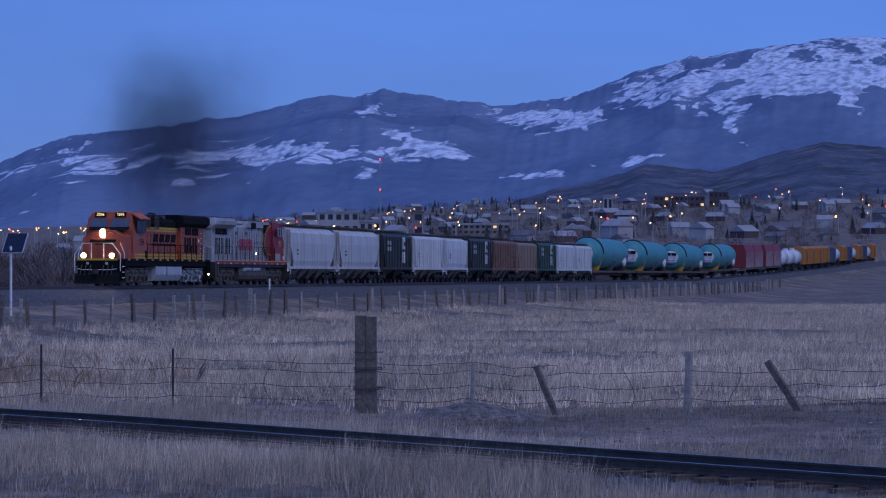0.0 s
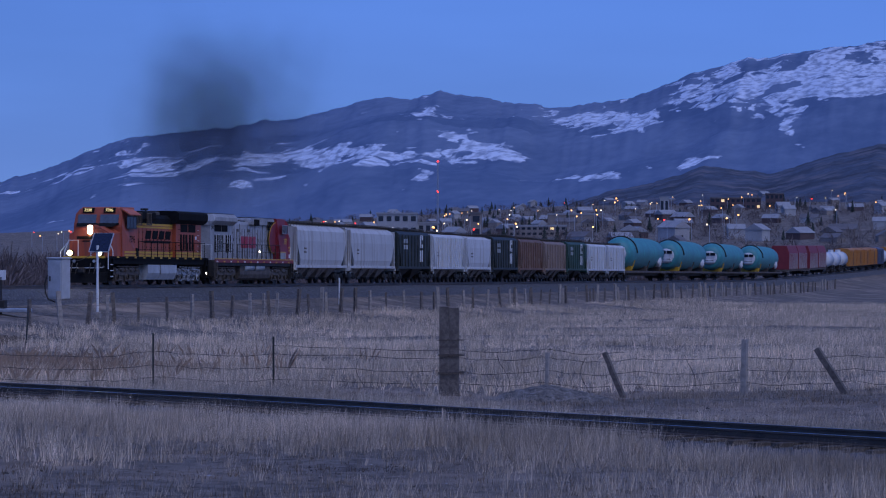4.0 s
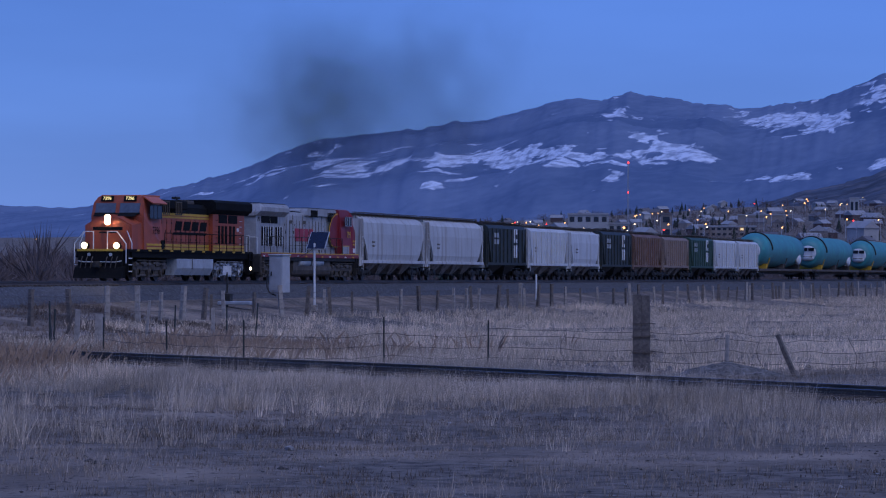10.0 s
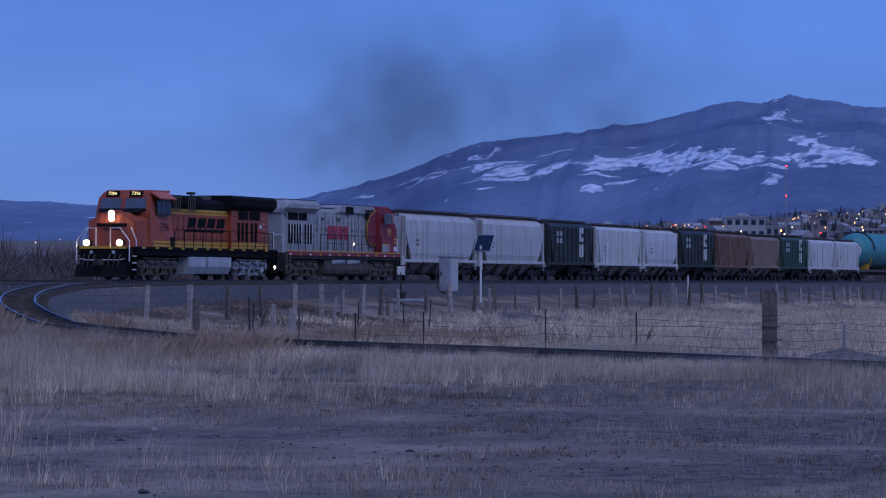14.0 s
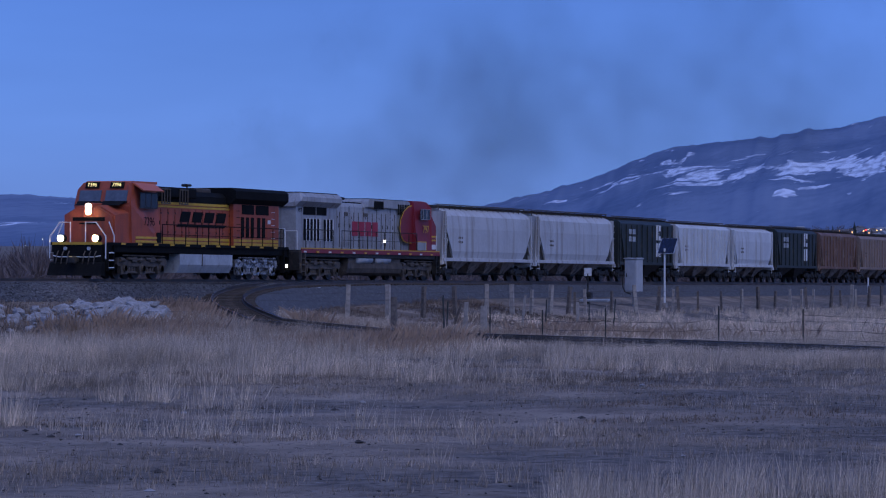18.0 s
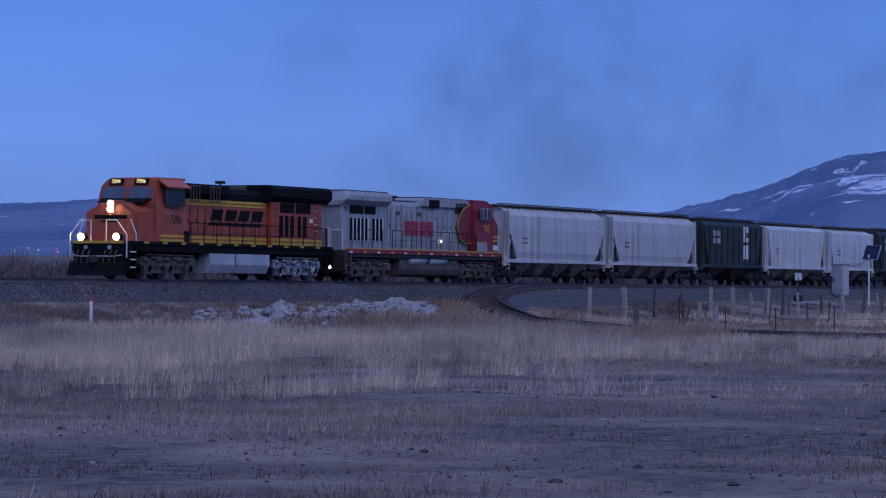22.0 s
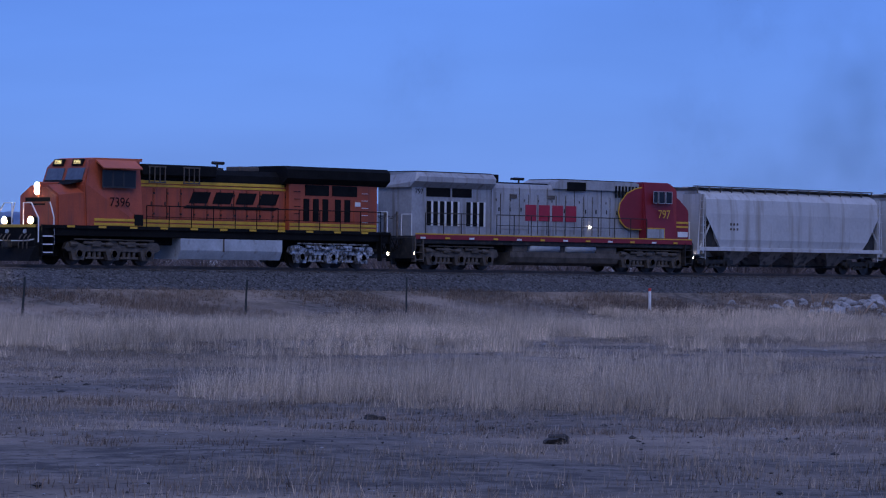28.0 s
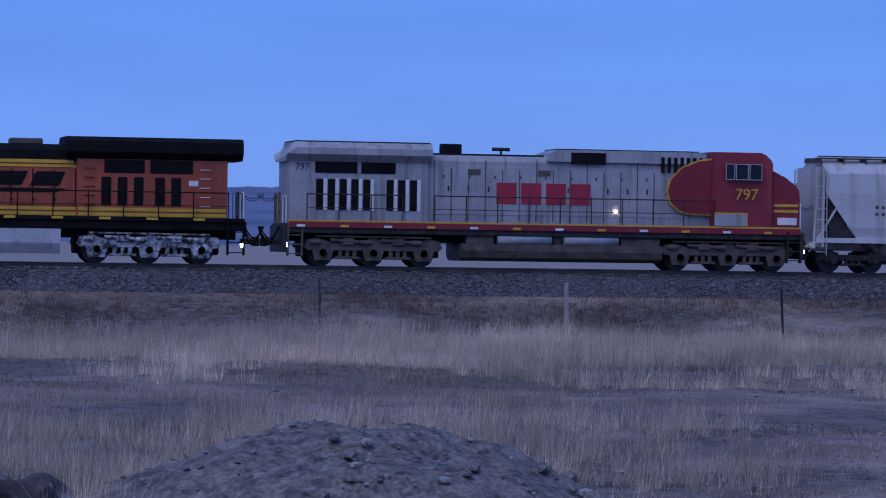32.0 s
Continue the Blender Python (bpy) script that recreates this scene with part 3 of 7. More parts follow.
# ---- the train: local x runs from the front to the rear, z from the rail head, the seen side is -y ----
def truck(parent, cx, axles, spacing, frame_mat, wheel_r=0.5, frame_z=0.62, heavy=True):
    half = spacing * (axles - 1) / 2
    bm = bmesh.new()
    for s in (-1, 1):
        y = s * 1.12
        box(bm, cx - half - 0.55, cx + half + 0.55, y - 0.09, y + 0.09, frame_z - 0.04, frame_z + 0.20, 0.03)
        for i in range(axles):
            ax = cx - half + i * spacing
            box(bm, ax - 0.26, ax + 0.26, y - 0.14, y + 0.14, 0.36, 0.80, 0.04)
            rod(bm, (ax, y - 0.24 * (1 if s > 0 else -1) * -1, 0.5), (ax, y + s * 0.20, 0.5), 0.15, 10)
        for i in range(axles - 1):
            mx = cx - half + (i + 0.5) * spacing
            for dx in (-0.28, 0, 0.28):
                rod(bm, (mx + dx, y, 0.34), (mx + dx, y, 0.62), 0.09, 8)
            box(bm, mx - 0.5, mx + 0.5, y - 0.08, y + 0.08, 0.26, 0.36, 0.02)
            if heavy:
                box(bm, mx - 0.24, mx + 0.24, y + s * 0.10, y + s * 0.22, 0.80, 1.05, 0.02)
                rod(bm, (mx - 0.7, y + s * 0.16, 0.98), (mx + 0.7, y + s * 0.16, 0.90), 0.07, 8)
    for i in range(axles):
        ax = cx - half + i * spacing
        box(bm, ax - 0.2, ax + 0.2, -0.9, 0.9, 0.42, 0.7, 0.03)
    if heavy:
        for s in (-1, 1):
            y = s * 1.14
            top = [(cx - half - 0.75, 0.72), (cx - half - 0.62, 0.98), (cx - half - 0.2, 1.06), (cx - half + 0.35, 0.88), (cx - 0.45, 0.88), (cx - 0.15, 1.08), (cx + 0.15, 1.08), (cx + 0.45, 0.88), (cx + half - 0.35, 0.88), (cx + half + 0.2, 1.06), (cx + half + 0.62, 0.98), (cx + half + 0.75, 0.72), (cx + half + 0.6, 0.60), (cx - half - 0.6, 0.60)]
            prism(bm, top, y - 0.10, y + 0.10, "y")
            for i in range(axles):
                ax = cx - half + i * spacing
                prism(bm, [(ax - 0.42, 0.62), (ax - 0.30, 0.22), (ax + 0.30, 0.22), (ax + 0.42, 0.62)], y + s * 0.02 - 0.11, y + s * 0.02 + 0.11, "y")
                rod(bm, (ax, y, 0.50), (ax, y + s * 0.22, 0.50), 0.17, 12)
                rod(bm, (ax - 0.5, y + s * 0.14, 0.90), (ax - 0.1, y + s * 0.14, 0.90), 0.10, 8)
            rod(bm, (cx - half - 0.3, y + s * 0.18, 1.12), (cx + half + 0.3, y + s * 0.18, 1.10), 0.035, 6)
    t = part("truck", bm, frame_mat, parent)
    # one black box for motors and gear cases, added to keep the truck's inside dark
    if heavy:
        bm = bmesh.new()
        box(bm, cx - half - 0.75, cx + half + 0.75, -0.60, 0.60, 0.34, 1.24, 0.05)
        part("motor_shade_box", bm, BLACK, parent)
    wheels = []
    for i in range(axles):
        bw = bmesh.new()
        for s in (-1, 1):
            rod(bw, (0, s * 0.70, 0), (0, s * 0.84, 0), wheel_r, 20)
            rod(bw, (0, s * 0.66, 0), (0, s * 0.70, 0), wheel_r + 0.03, 20)
            rod(bw, (0, s * 0.84, 0), (0, s * 0.90, 0), 0.16, 10)
        rod(bw, (0, -0.7, 0), (0, 0.7, 0), 0.09, 8)
        w = part("wheelset", bw, WHEEL, parent)
        w.location = (cx - half + i * spacing, 0, wheel_r)
        wheels.append(w)
    return wheels


def coupler(parent, x, way):
    bm = bmesh.new()
    box(bm, min(x, x + way * 0.55), max(x, x + way * 0.55), -0.1, 0.1, 0.78, 0.98, 0.03)
    box(bm, min(x + way * 0.42, x + way * 0.7), max(x + way * 0.42, x + way * 0.7), -0.2, 0.2, 0.70, 1.05, 0.05)
    part("coupler", bm, DARK_STEEL, parent)


def handrail(parent, xs, y, z0, z1, material, name="handrail"):
    bm = bmesh.new()
    for x in xs:
        rod(bm, (x, y, z0), (x, y, z1), 0.024, 6)
    rod(bm, (xs[0], y, z1), (xs[-1], y, z1), 0.024, 6)
    rod(bm, (xs[0], y, (z0 + z1) / 2), (xs[-1], y, (z0 + z1) / 2), 0.014, 5)
    part(name, bm, material, parent)


def ladder(parent, x, y, z0, z1, steps, width, material):
    bm = bmesh.new()
    for i in range(steps):
        z = z0 + (z1 - z0) * i / max(steps - 1, 1)
        box(bm, x - width / 2, x + width / 2, y - 0.12, y + 0.12, z - 0.02, z + 0.02)
    for s in (-1, 1):
        box(bm, x + s * width / 2 - 0.03, x + s * width / 2 + 0.03, y - 0.13, y + 0.13, z0 - 0.1, z1 + 0.05)
    part("steps", bm, material, parent)


def panel(parent, name, x0, x1, z0, z1, y, material, thick=0.02, label=""):
    bm = bmesh.new()
    box(bm, x0, x1, y - thick, y + 0.02, z0, z1, 0.006)
    return part(name, bm, material, parent, label)


def lettering(parent, words, x, y, z, height, material, name="number", squeeze=1.0):
    cu = bpy.data.curves.new(name, "FONT")
    cu.body, cu.size, cu.extrude, cu.align_x, cu.align_y = words, height * 1.38, 0.004, "CENTER", "CENTER"
    tmp = new(name, cu)
    me = bpy.data.meshes.new_from_object(tmp.evaluated_get(bpy.context.evaluated_depsgraph_get()))
    bpy.data.objects.remove(tmp)
    me.transform(Matrix.Diagonal((squeeze, 1, 1, 1)))
    me.transform(Euler((radians(90), 0, 0)).to_matrix().to_4x4())
    me.materials.clear()
    me.materials.append(material)
    ob = new(name, me)
    ob.parent, ob.location = parent, (x, y, z)
    return ob


def hood_outline(half, z0, z1, r):
    return [(-half, z0), (-half, z1 - r), (-half + r * 0.3, z1 - r * 0.3), (-half + r, z1), (half - r, z1), (half - r * 0.3, z1 - r * 0.3), (half, z1 - r), (half, z0)]


def lead_locomotive():
    e = thing("locomotive", "orange and black diesel locomotive with lit headlights leading the train", "locomotive", "train")
    bm = bmesh.new()
    box(bm, -1.0, 19.9, -1.45, 1.45, 1.25, 1.62, 0.03)
    part("underframe", bm, BLACK, e, "black underframe and walkway")
    bm = bmesh.new()
    box(bm, -0.6, 19.6, -0.85, 0.85, 0.92, 1.27, 0.04)
    part("center_sill", bm, BLACK, e)
    bm = bmesh.new()
    box(bm, -0.95, 19.8, -1.53, -1.45, 1.58, 1.72), box(bm, -0.95, 19.8, 1.45, 1.53, 1.58, 1.72)
    part("walkway_edge", bm, BLACK, e)
    for i in range(11):
        x = 0.4 + i * 1.75
        bm = bmesh.new()
        box(bm, x, x + 0.42, -1.545, -1.52, 1.62, 1.71)
        part("sill_stripe", bm, YELLOW, e)
    # short nose with sloping top, and cab
    bm = bmesh.new()
    prism(bm, [(-1.44, 1.62), (-1.44, 3.02), (-0.62, 3.44), (0.62, 3.44), (1.44, 3.02), (1.44, 1.62)], 0.0, 1.5)
    for v in bm.verts:
        if v.co.x < 0.1:
            v.co.y *= 0.93
        elif v.co.z > 2:
            v.co.z += 0.14
    bmesh.ops.bevel(bm, geom=[ed for ed in bm.edges if all(v.co.x < 1.4 for v in ed.verts)], offset=0.09, segments=2, affect="EDGES")
    part("nose", bm, ORANGE, e, "broad orange nose with a shallow peaked top")
    bm = bmesh.new()
    prism(bm, [(0.75, 3.50), (1.36, 3.60), (1.40, 3.70), (1.34, 3.70)], -1.20, 1.20, "y")
    part("glare_shield", bm, BLACK, e, "black anti-glare panel below the windshields")
    for y in (-1.0, -0.72, -0.42, 0.42, 0.72, 1.0):
        bm = bmesh.new()
        tube(bm, [(-1.16, y, 1.30), (-1.30, y, 1.15), (-1.34, y + 0.03, 0.85), (-1.27, y + 0.10, 0.66)], 0.030, 6)
        part("air_hose", bm, DUST_STEEL, e)
    for y in (-0.62, 0.62):
        bm = bmesh.new()
        rod(bm, (-1.14, y, 1.42), (-1.22, y, 1.42), 0.09, 10)
        part("hose_bracket", bm, TANK_GREY, e)
    bm = bmesh.new()
    tube(bm, [(-1.18, -1.25, 1.08), (-1.25, -0.9, 1.02), (-1.25, 0.9, 1.02), (-1.18, 1.25, 1.08)], 0.022, 6)
    part("uncoupling_lever", bm, HANDRAIL, e)
    for z in (0.50, 0.85, 1.20):
        for s in (-1, 1):
            bm = bmesh.new()
            box(bm, -0.95, -0.35, s * 1.52 - 0.03, s * 1.52 + 0.03, z, z + 0.05)
            part("step_edge", bm, HANDRAIL, e)
    bm = bmesh.new()
    prism(bm, [(1.45, 1.62), (1.35, 3.55), (1.62, 4.30), (1.78, 4.66), (4.75, 4.66), (4.75, 1.62)], -1.52, 1.52, "y")
    for v in bm.verts:
        if v.co.z > 4.5:
            v.co.y *= 0.78
    bmesh.ops.bevel(bm, geom=[ed for ed in bm.edges], offset=0.07, segments=2, affect="EDGES")
    part("cab", bm, ORANGE, e, "orange wide cab")
    bm = bmesh.new()
    prism(bm, [(1.95, 4.60), (2.1, 4.70), (4.85, 4.72), (4.85, 4.60)], -1.19, 1.19, "y")
    part("cab_roof", bm, CAB_ORANGE, e, "sun-faded orange cab roof")
    for s in (-1, 1):
        bm = bmesh.new()
        prism(bm, [(1.43, 3.70), (1.60, 4.22), (1.54, 4.24), (1.37, 3.72)], s * 0.70 - 0.58, s * 0.70 + 0.58, "y")
        part("windshield", bm, WINDSHIELD, e, "glossy windshield with sky reflection added in its colour")
        bm = bmesh.new()
        prism(bm, [(1.37, 3.62), (1.43, 3.70), (1.36, 3.72), (1.30, 3.64)], s * 0.70 - 0.62, s * 0.70 + 0.62, "y")
        part("windshield_frame", bm, BLACK, e)
        bm = bmesh.new()
        prism(bm, [(1.64, 4.34), (1.76, 4.62), (1.68, 4.65), (1.56, 4.36)], s * 0.66 - 0.36, s * 0.66 + 0.36, "y")
        nb = part("number_board", bm, BLACK, e, "black number board with glowing figures")
        fig = lettering(nb, "7396", 1.595, s * 0.66, 4.50, 0.19, NUMBER, "figures", 0.95)
        fig.rotation_euler = (radians(-23), 0, radians(-90))
        tagged(fig, "glowing yellow figures")
    for k, (a, b) in enumerate(((2.35, 2.85), (2.95, 3.45), (3.55, 4.15))):
        w = panel(e, "side_window", a, b, 3.45, 4.12, -1.535, GLASS, 0.02, "dark cab side window")
        bm = bmesh.new()
        box(bm, a - 0.05, b + 0.05, -1.56, -1.545, 3.39, 3.45), box(bm, a - 0.05, b + 0.05, -1.56, -1.545, 4.12, 4.17)
        box(bm, a - 0.05, a, -1.56, -1.545, 3.45, 4.12), box(bm, b, b + 0.05, -1.56, -1.545, 3.45, 4.12)
        part("window_frame", bm, WINDOW_RED, w)
    bm = bmesh.new()
    prism(bm, [(-1.24, 4.62), (-1.80, 4.26), (-1.77, 4.21), (-1.22, 4.55)], 2.2, 4.4)
    part("sunshade", bm, CAB_ORANGE, e)
    lettering(e, "7396", 3.3, -1.56, 2.75, 0.42, BLACK, "road_number")
    panel(e, "cab_door", 4.15, 4.65, 1.75, 2.25, -1.53, BLACK, 0.02)
    # headlights
    for z in (3.19, 3.43):
        bm = bmesh.new()
        rod(bm, (0.55, 0, z), (-0.09, 0, z), 0.135, 16)
        part("headlight", bm, HEAD, e, "bright warm headlight")
    bm = bmesh.new()
    box(bm, -0.05, 1.2, -0.22, 0.22, 2.98, 3.60, 0.05)
    part("headlight_housing", bm, ORANGE, e)
    for y in (-0.92, 0.92):
        bm = bmesh.new()
        rod(bm, (-0.9, y, 1.90), (-1.14, y, 1.90), 0.145, 14)
        part("ditch_light", bm, DITCH, e, "bright ditch light")
        bm = bmesh.new()
        rod(bm, (-0.75, y, 1.90), (-1.08, y, 1.90), 0.175, 12), rod(bm, (-0.95, y, 1.4), (-0.95, y, 1.9), 0.05, 6)
        part("ditch_light_housing", bm, BLACK, e)
    # nose emblem: plain winged bars on the front
    bm = bmesh.new()
    box(bm, -0.03, 0.0, -0.85, 0.85, 2.74, 2.92), box(bm, -0.03, 0.0, -0.5, 0.5, 2.58, 2.66)
    part("emblem", bm, BLACK, e, "plain dark painted emblem bars")
    bm = bmesh.new()
    box(bm, -1.2, -1.12, -1.3, 1.3, 1.60, 1.72)
    part("deck_edge", bm, YELLOW, e, "yellow front deck edge")
    # pilot, plow, steps, front rails
    bm = bmesh.new()
    box(bm, -1.15, -0.95, -1.28, 1.28, 0.62, 1.62, 0.03)
    part("pilot", bm, BLACK, e, "black front plate")
    bm = bmesh.new()
    prism(bm, [(-1.58, 0.14), (-1.52, 0.24), (-1.28, 0.72), (-1.1, 0.80), (-1.0, 0.80), (-1.0, 0.14)], -1.40, 1.40, "y")
    part("snow_plow", bm, BLACK, e, "black snow plow")
    for s in (-1, 1):
        for line in (((-1.1, s * 0.4, 1.65), (-1.1, s * 0.4, 2.66), (-1.1, s * 0.95, 2.66), (-1.12, s * 1.48, 2.0), (-1.12, s * 1.48, 0.95)), ((-0.3, s * 1.22, 2.70), (-0.3, s * 1.5, 2.05), (-0.3, s * 1.5, 0.85))):
            bm = bmesh.new()
            tube(bm, line, 0.030, 6)
            part("front_handrail", bm, HANDRAIL, e, "pale grey bent handrail")
    ladder(e, -0.65, -1.42, 0.45, 1.6, 4, 0.6, BLACK), ladder(e, 19.5, -1.42, 0.45, 1.6, 4, 0.6, BLACK)
    coupler(e, -1.1, -1), coupler(e, 19.9, 1)
    # long hood
    bm = bmesh.new()
    prism(bm, [(-0.95, 1.62), (-0.95, 3.95), (0.95, 3.95), (0.95, 1.62)], 4.7, 13.6)
    part("hood_side", bm, ORANGE, e, "orange engine hood")
    bm = bmesh.new()
    prism(bm, [(-0.97, 3.72), (-0.97, 4.15), (-0.75, 4.38), (0.75, 4.38), (0.97, 4.15), (0.97, 3.72)], 4.8, 13.7)
    part("hood_roof", bm, BLACK, e, "black hood roof")
    bm = bmesh.new()
    box(bm, 4.85, 9.2, -1.25, 1.25, 4.0, 4.52, 0.06)
    part("blower_duct", bm, BLACK, e, "black roof ducts")
    for a in (5.2, 7.2):
        bm = bmesh.new()
        for u in np.linspace(a, a + 0.9, 4):
            rod(bm, (u, -1.28, 3.72), (u, -1.28, 4.42), 0.03)
        box(bm, a - 0.05, a + 0.95, -1.30, -1.26, 3.68, 3.74), box(bm, a - 0.05, a + 0.95, -1.30, -1.26, 4.38, 4.44)
        part("grille_frame", bm, DUST_STEEL, e)
    panel(e, "upper_stripe", 4.8, 14.4, 3.52, 3.62, -0.96, YELLOW, 0.015)
    panel(e, "upper_stripe", 4.8, 13.5, 3.67, 3.80, -0.98, YELLOW, 0.012)
    panel(e, "lower_stripe", 4.8, 13.6, 1.93, 2.06, -0.96, YELLOW, 0.015), panel(e, "lower_stripe", 4.8, 13.6, 1.74, 1.87, -0.96, YELLOW, 0.015), panel(e, "lower_stripe", 13.65, 19.15, 1.93, 2.06, -1.21, YELLOW, 0.015), panel(e, "lower_stripe", 13.65, 19.15, 1.74, 1.87, -1.21, YELLOW, 0.015), panel(e, "lower_stripe", 1.9, 4.7, 1.93, 2.04, -1.53, YELLOW, 0.015), panel(e, "lower_stripe", 1.9, 4.7, 1.74, 1.85, -1.53, YELLOW, 0.015)
    for i in range(11):
        x = 4.95 + i * 0.79
        panel(e, "door_gap", x + 0.71, x + 0.745, 2.10, 3.46, -0.955, BLACK, 0.012)
        d = panel(e, "hood_door", x, x + 0.70, 2.12, 3.44, -0.965, ORANGE, 0.012)
        if i < 9:
            bm = bmesh.new()
            box(bm, x + 0.58, x + 0.64, -1.0, -0.975, 2.66, 2.86)
            part("latch", bm, DARK_STEEL, d)
    for x in (14.05, 18.35):
        for k in range(5):
            bm = bmesh.new()
            rod(bm, (x - 0.2, -1.27, 2.15 + k * 0.34), (x + 0.2, -1.27, 2.15 + k * 0.34), 0.016, 5)
            part("grab_iron", bm, HANDRAIL if x > 18 else BLACK, e)
    for i in range(12):
        x = 4.92 + i * 0.79
        for z in (2.28, 3.20):
            bm = bmesh.new()
            box(bm, x - 0.02, x + 0.05, -0.995, -0.975, z, z + 0.09)
            part("hinge", bm, DARK_STEEL, e)
    # plain black bars where the company name is painted
    for k in range(4):
        bm = bmesh.new()
        x = 7.75 + k * 1.38
        prism(bm, [(x, 2.84), (x + 0.24, 3.36), (x + 1.30, 3.36), (x + 1.06, 2.84)], -1.005, -0.985, "y")
        part("name_bar", bm, BLACK, e, "plain black painted bar")
    bm = bmesh.new()
    prism(bm, [(7.4, 2.60), (7.6, 2.74), (13.2, 2.74), (12.9, 2.60)], -1.005, -0.985, "y")
    part("name_bar", bm, BLACK, e)
    # radiator end with overhanging wings
    bm = bmesh.new()
    prism(bm, [(-1.20, 1.62), (-1.20, 3.9), (1.20, 3.9), (1.20, 1.62)], 13.6, 19.2)
    part("radiator_body", bm, ORANGE, e)
    bm = bmesh.new()
    prism(bm, [(-1.22, 3.86), (-1.52, 4.12), (-1.52, 4.52), (-1.30, 4.68), (1.30, 4.68), (1.52, 4.52), (1.52, 4.12), (1.22, 3.86)], 13.2, 19.75)
    part("radiator_wing", bm, BLACK, e, "black overhanging radiator wings")
    for a, b in ((14.6, 16.1), (16.3, 17.9)):
        panel(e, "radiator_intake", a, b, 3.35, 3.84, -1.21, BLACK, 0.012, "dark intake screen")
    for a in (14.5, 15.1, 15.7, 16.5, 17.1):
        panel(e, "louvre", a, a + 0.36, 2.15, 3.20, -1.21, BLACK, 0.02, "tall dark louvre")
    panel(e, "equipment_door", 17.7, 19.0, 2.1, 3.2, -1.21, ORANGE, 0.015)
    panel(e, "notice", 17.75, 18.1, 2.9, 3.1, -1.235, WHITE_COVER, 0.012, "small white notice")
    # roof gear
    bm = bmesh.new()
    rod(bm, (10.0, -0.3, 4.45), (10.0, -0.3, 4.72), 0.05), rod(bm, (9.7, -0.3, 4.72), (10.4, -0.3, 4.72), 0.07, 8), rod(bm, (10.1, 0.0, 4.72), (10.6, 0.0, 4.72), 0.07, 8)
    box(bm, 9.9, 10.3, -0.4, 0.1, 4.36, 4.5, 0.02)
    part("air_horn", bm, DARK_STEEL, e)
    bm = bmesh.new()
    box(bm, 11.2, 12.4, -0.5, 0.5, 4.36, 4.60, 0.05)
    part("exhaust_silencer", bm, DUST_STEEL, e)
    # tank and running gear
    bm = bmesh.new()
    prism(bm, [(-1.40, 0.62), (-1.44, 0.72), (-1.44, 1.24), (1.44, 1.24), (1.44, 0.72), (1.40, 0.62), (1.25, 0.32), (-1.25, 0.32)], 6.9, 13.0)
    part("fuel_tank", bm, TANK_GREY, e, "pale grey fuel tank")
    bm = bmesh.new()
    box(bm, 9.4, 9.48, -1.465, -1.42, 0.66, 1.24)
    part("tank_seam", bm, DUST_STEEL, e)
    bm = bmesh.new()
    for z in (1.40, 1.48):
        rod(bm, (5.6, -1.42, z), (18.6, -1.42, z), 0.03)
    part("pipes", bm, DUST_STEEL, e)
    w = truck(e, 3.2, 3, 1.95, DUST_STEEL) + truck(e, 16.3, 3, 1.95, BRIGHT_TRUCK)
    handrail(e, list(np.arange(4.9, 19.4, 1.3)), -1.47, 1.68, 2.66, BLACK)
    for s in (-1, 1):
        bm = bmesh.new()
        for y in (s * 1.3, s * 0.6):
            rod(bm, (19.8, y, 1.62), (19.8, y, 2.7), 0.026)
        rod(bm, (19.8, s * 1.3, 2.7), (19.8, s * 0.6, 2.7), 0.026)
        part("rear_handrail", bm, HANDRAIL, e)
    end_gear(e, 19.85, 1)
    for x in (19.75,):
        bm = bmesh.new()
        rod(bm, (x, -1.40, 0.72), (x, -1.46, 0.72), 0.08, 10)
        part("step_light", bm, STEPLIGHT, e, "lit step light")
    return e, w


def end_gear(e, x, way):
    """Chain posts, a safety chain and drooping hoses at a locomotive's end."""
    for y in (-0.42, 0.42):
        bm = bmesh.new()
        box(bm, x - 0.05, x + 0.05, y - 0.05, y + 0.05, 1.55, 2.75, 0.01)
        part("chain_post", bm, WEATHERED, e, "rusty brown end post")
    for z in (2.70, 2.62):
        bm = bmesh.new()
        tube(bm, [(x + way * 0.85 * t, -0.42, z - 0.22 * math.sin(math.pi * t)) for t in [k / 8 for k in range(9)]], 0.014, 4)
        part("safety_chain", bm, DARK_STEEL, e)
    for k, y in enumerate((-0.95, -0.7, -0.5)):
        bm = bmesh.new()
        tube(bm, [(x + way * (0.05 + 0.75 * t), y + 0.1 * t, 1.45 - (0.45 + 0.12 * k) * math.sin(math.pi * t)) for t in [j / 8 for j in range(9)]], 0.032, 5)
        part("air_hose", bm, BLACK, e)


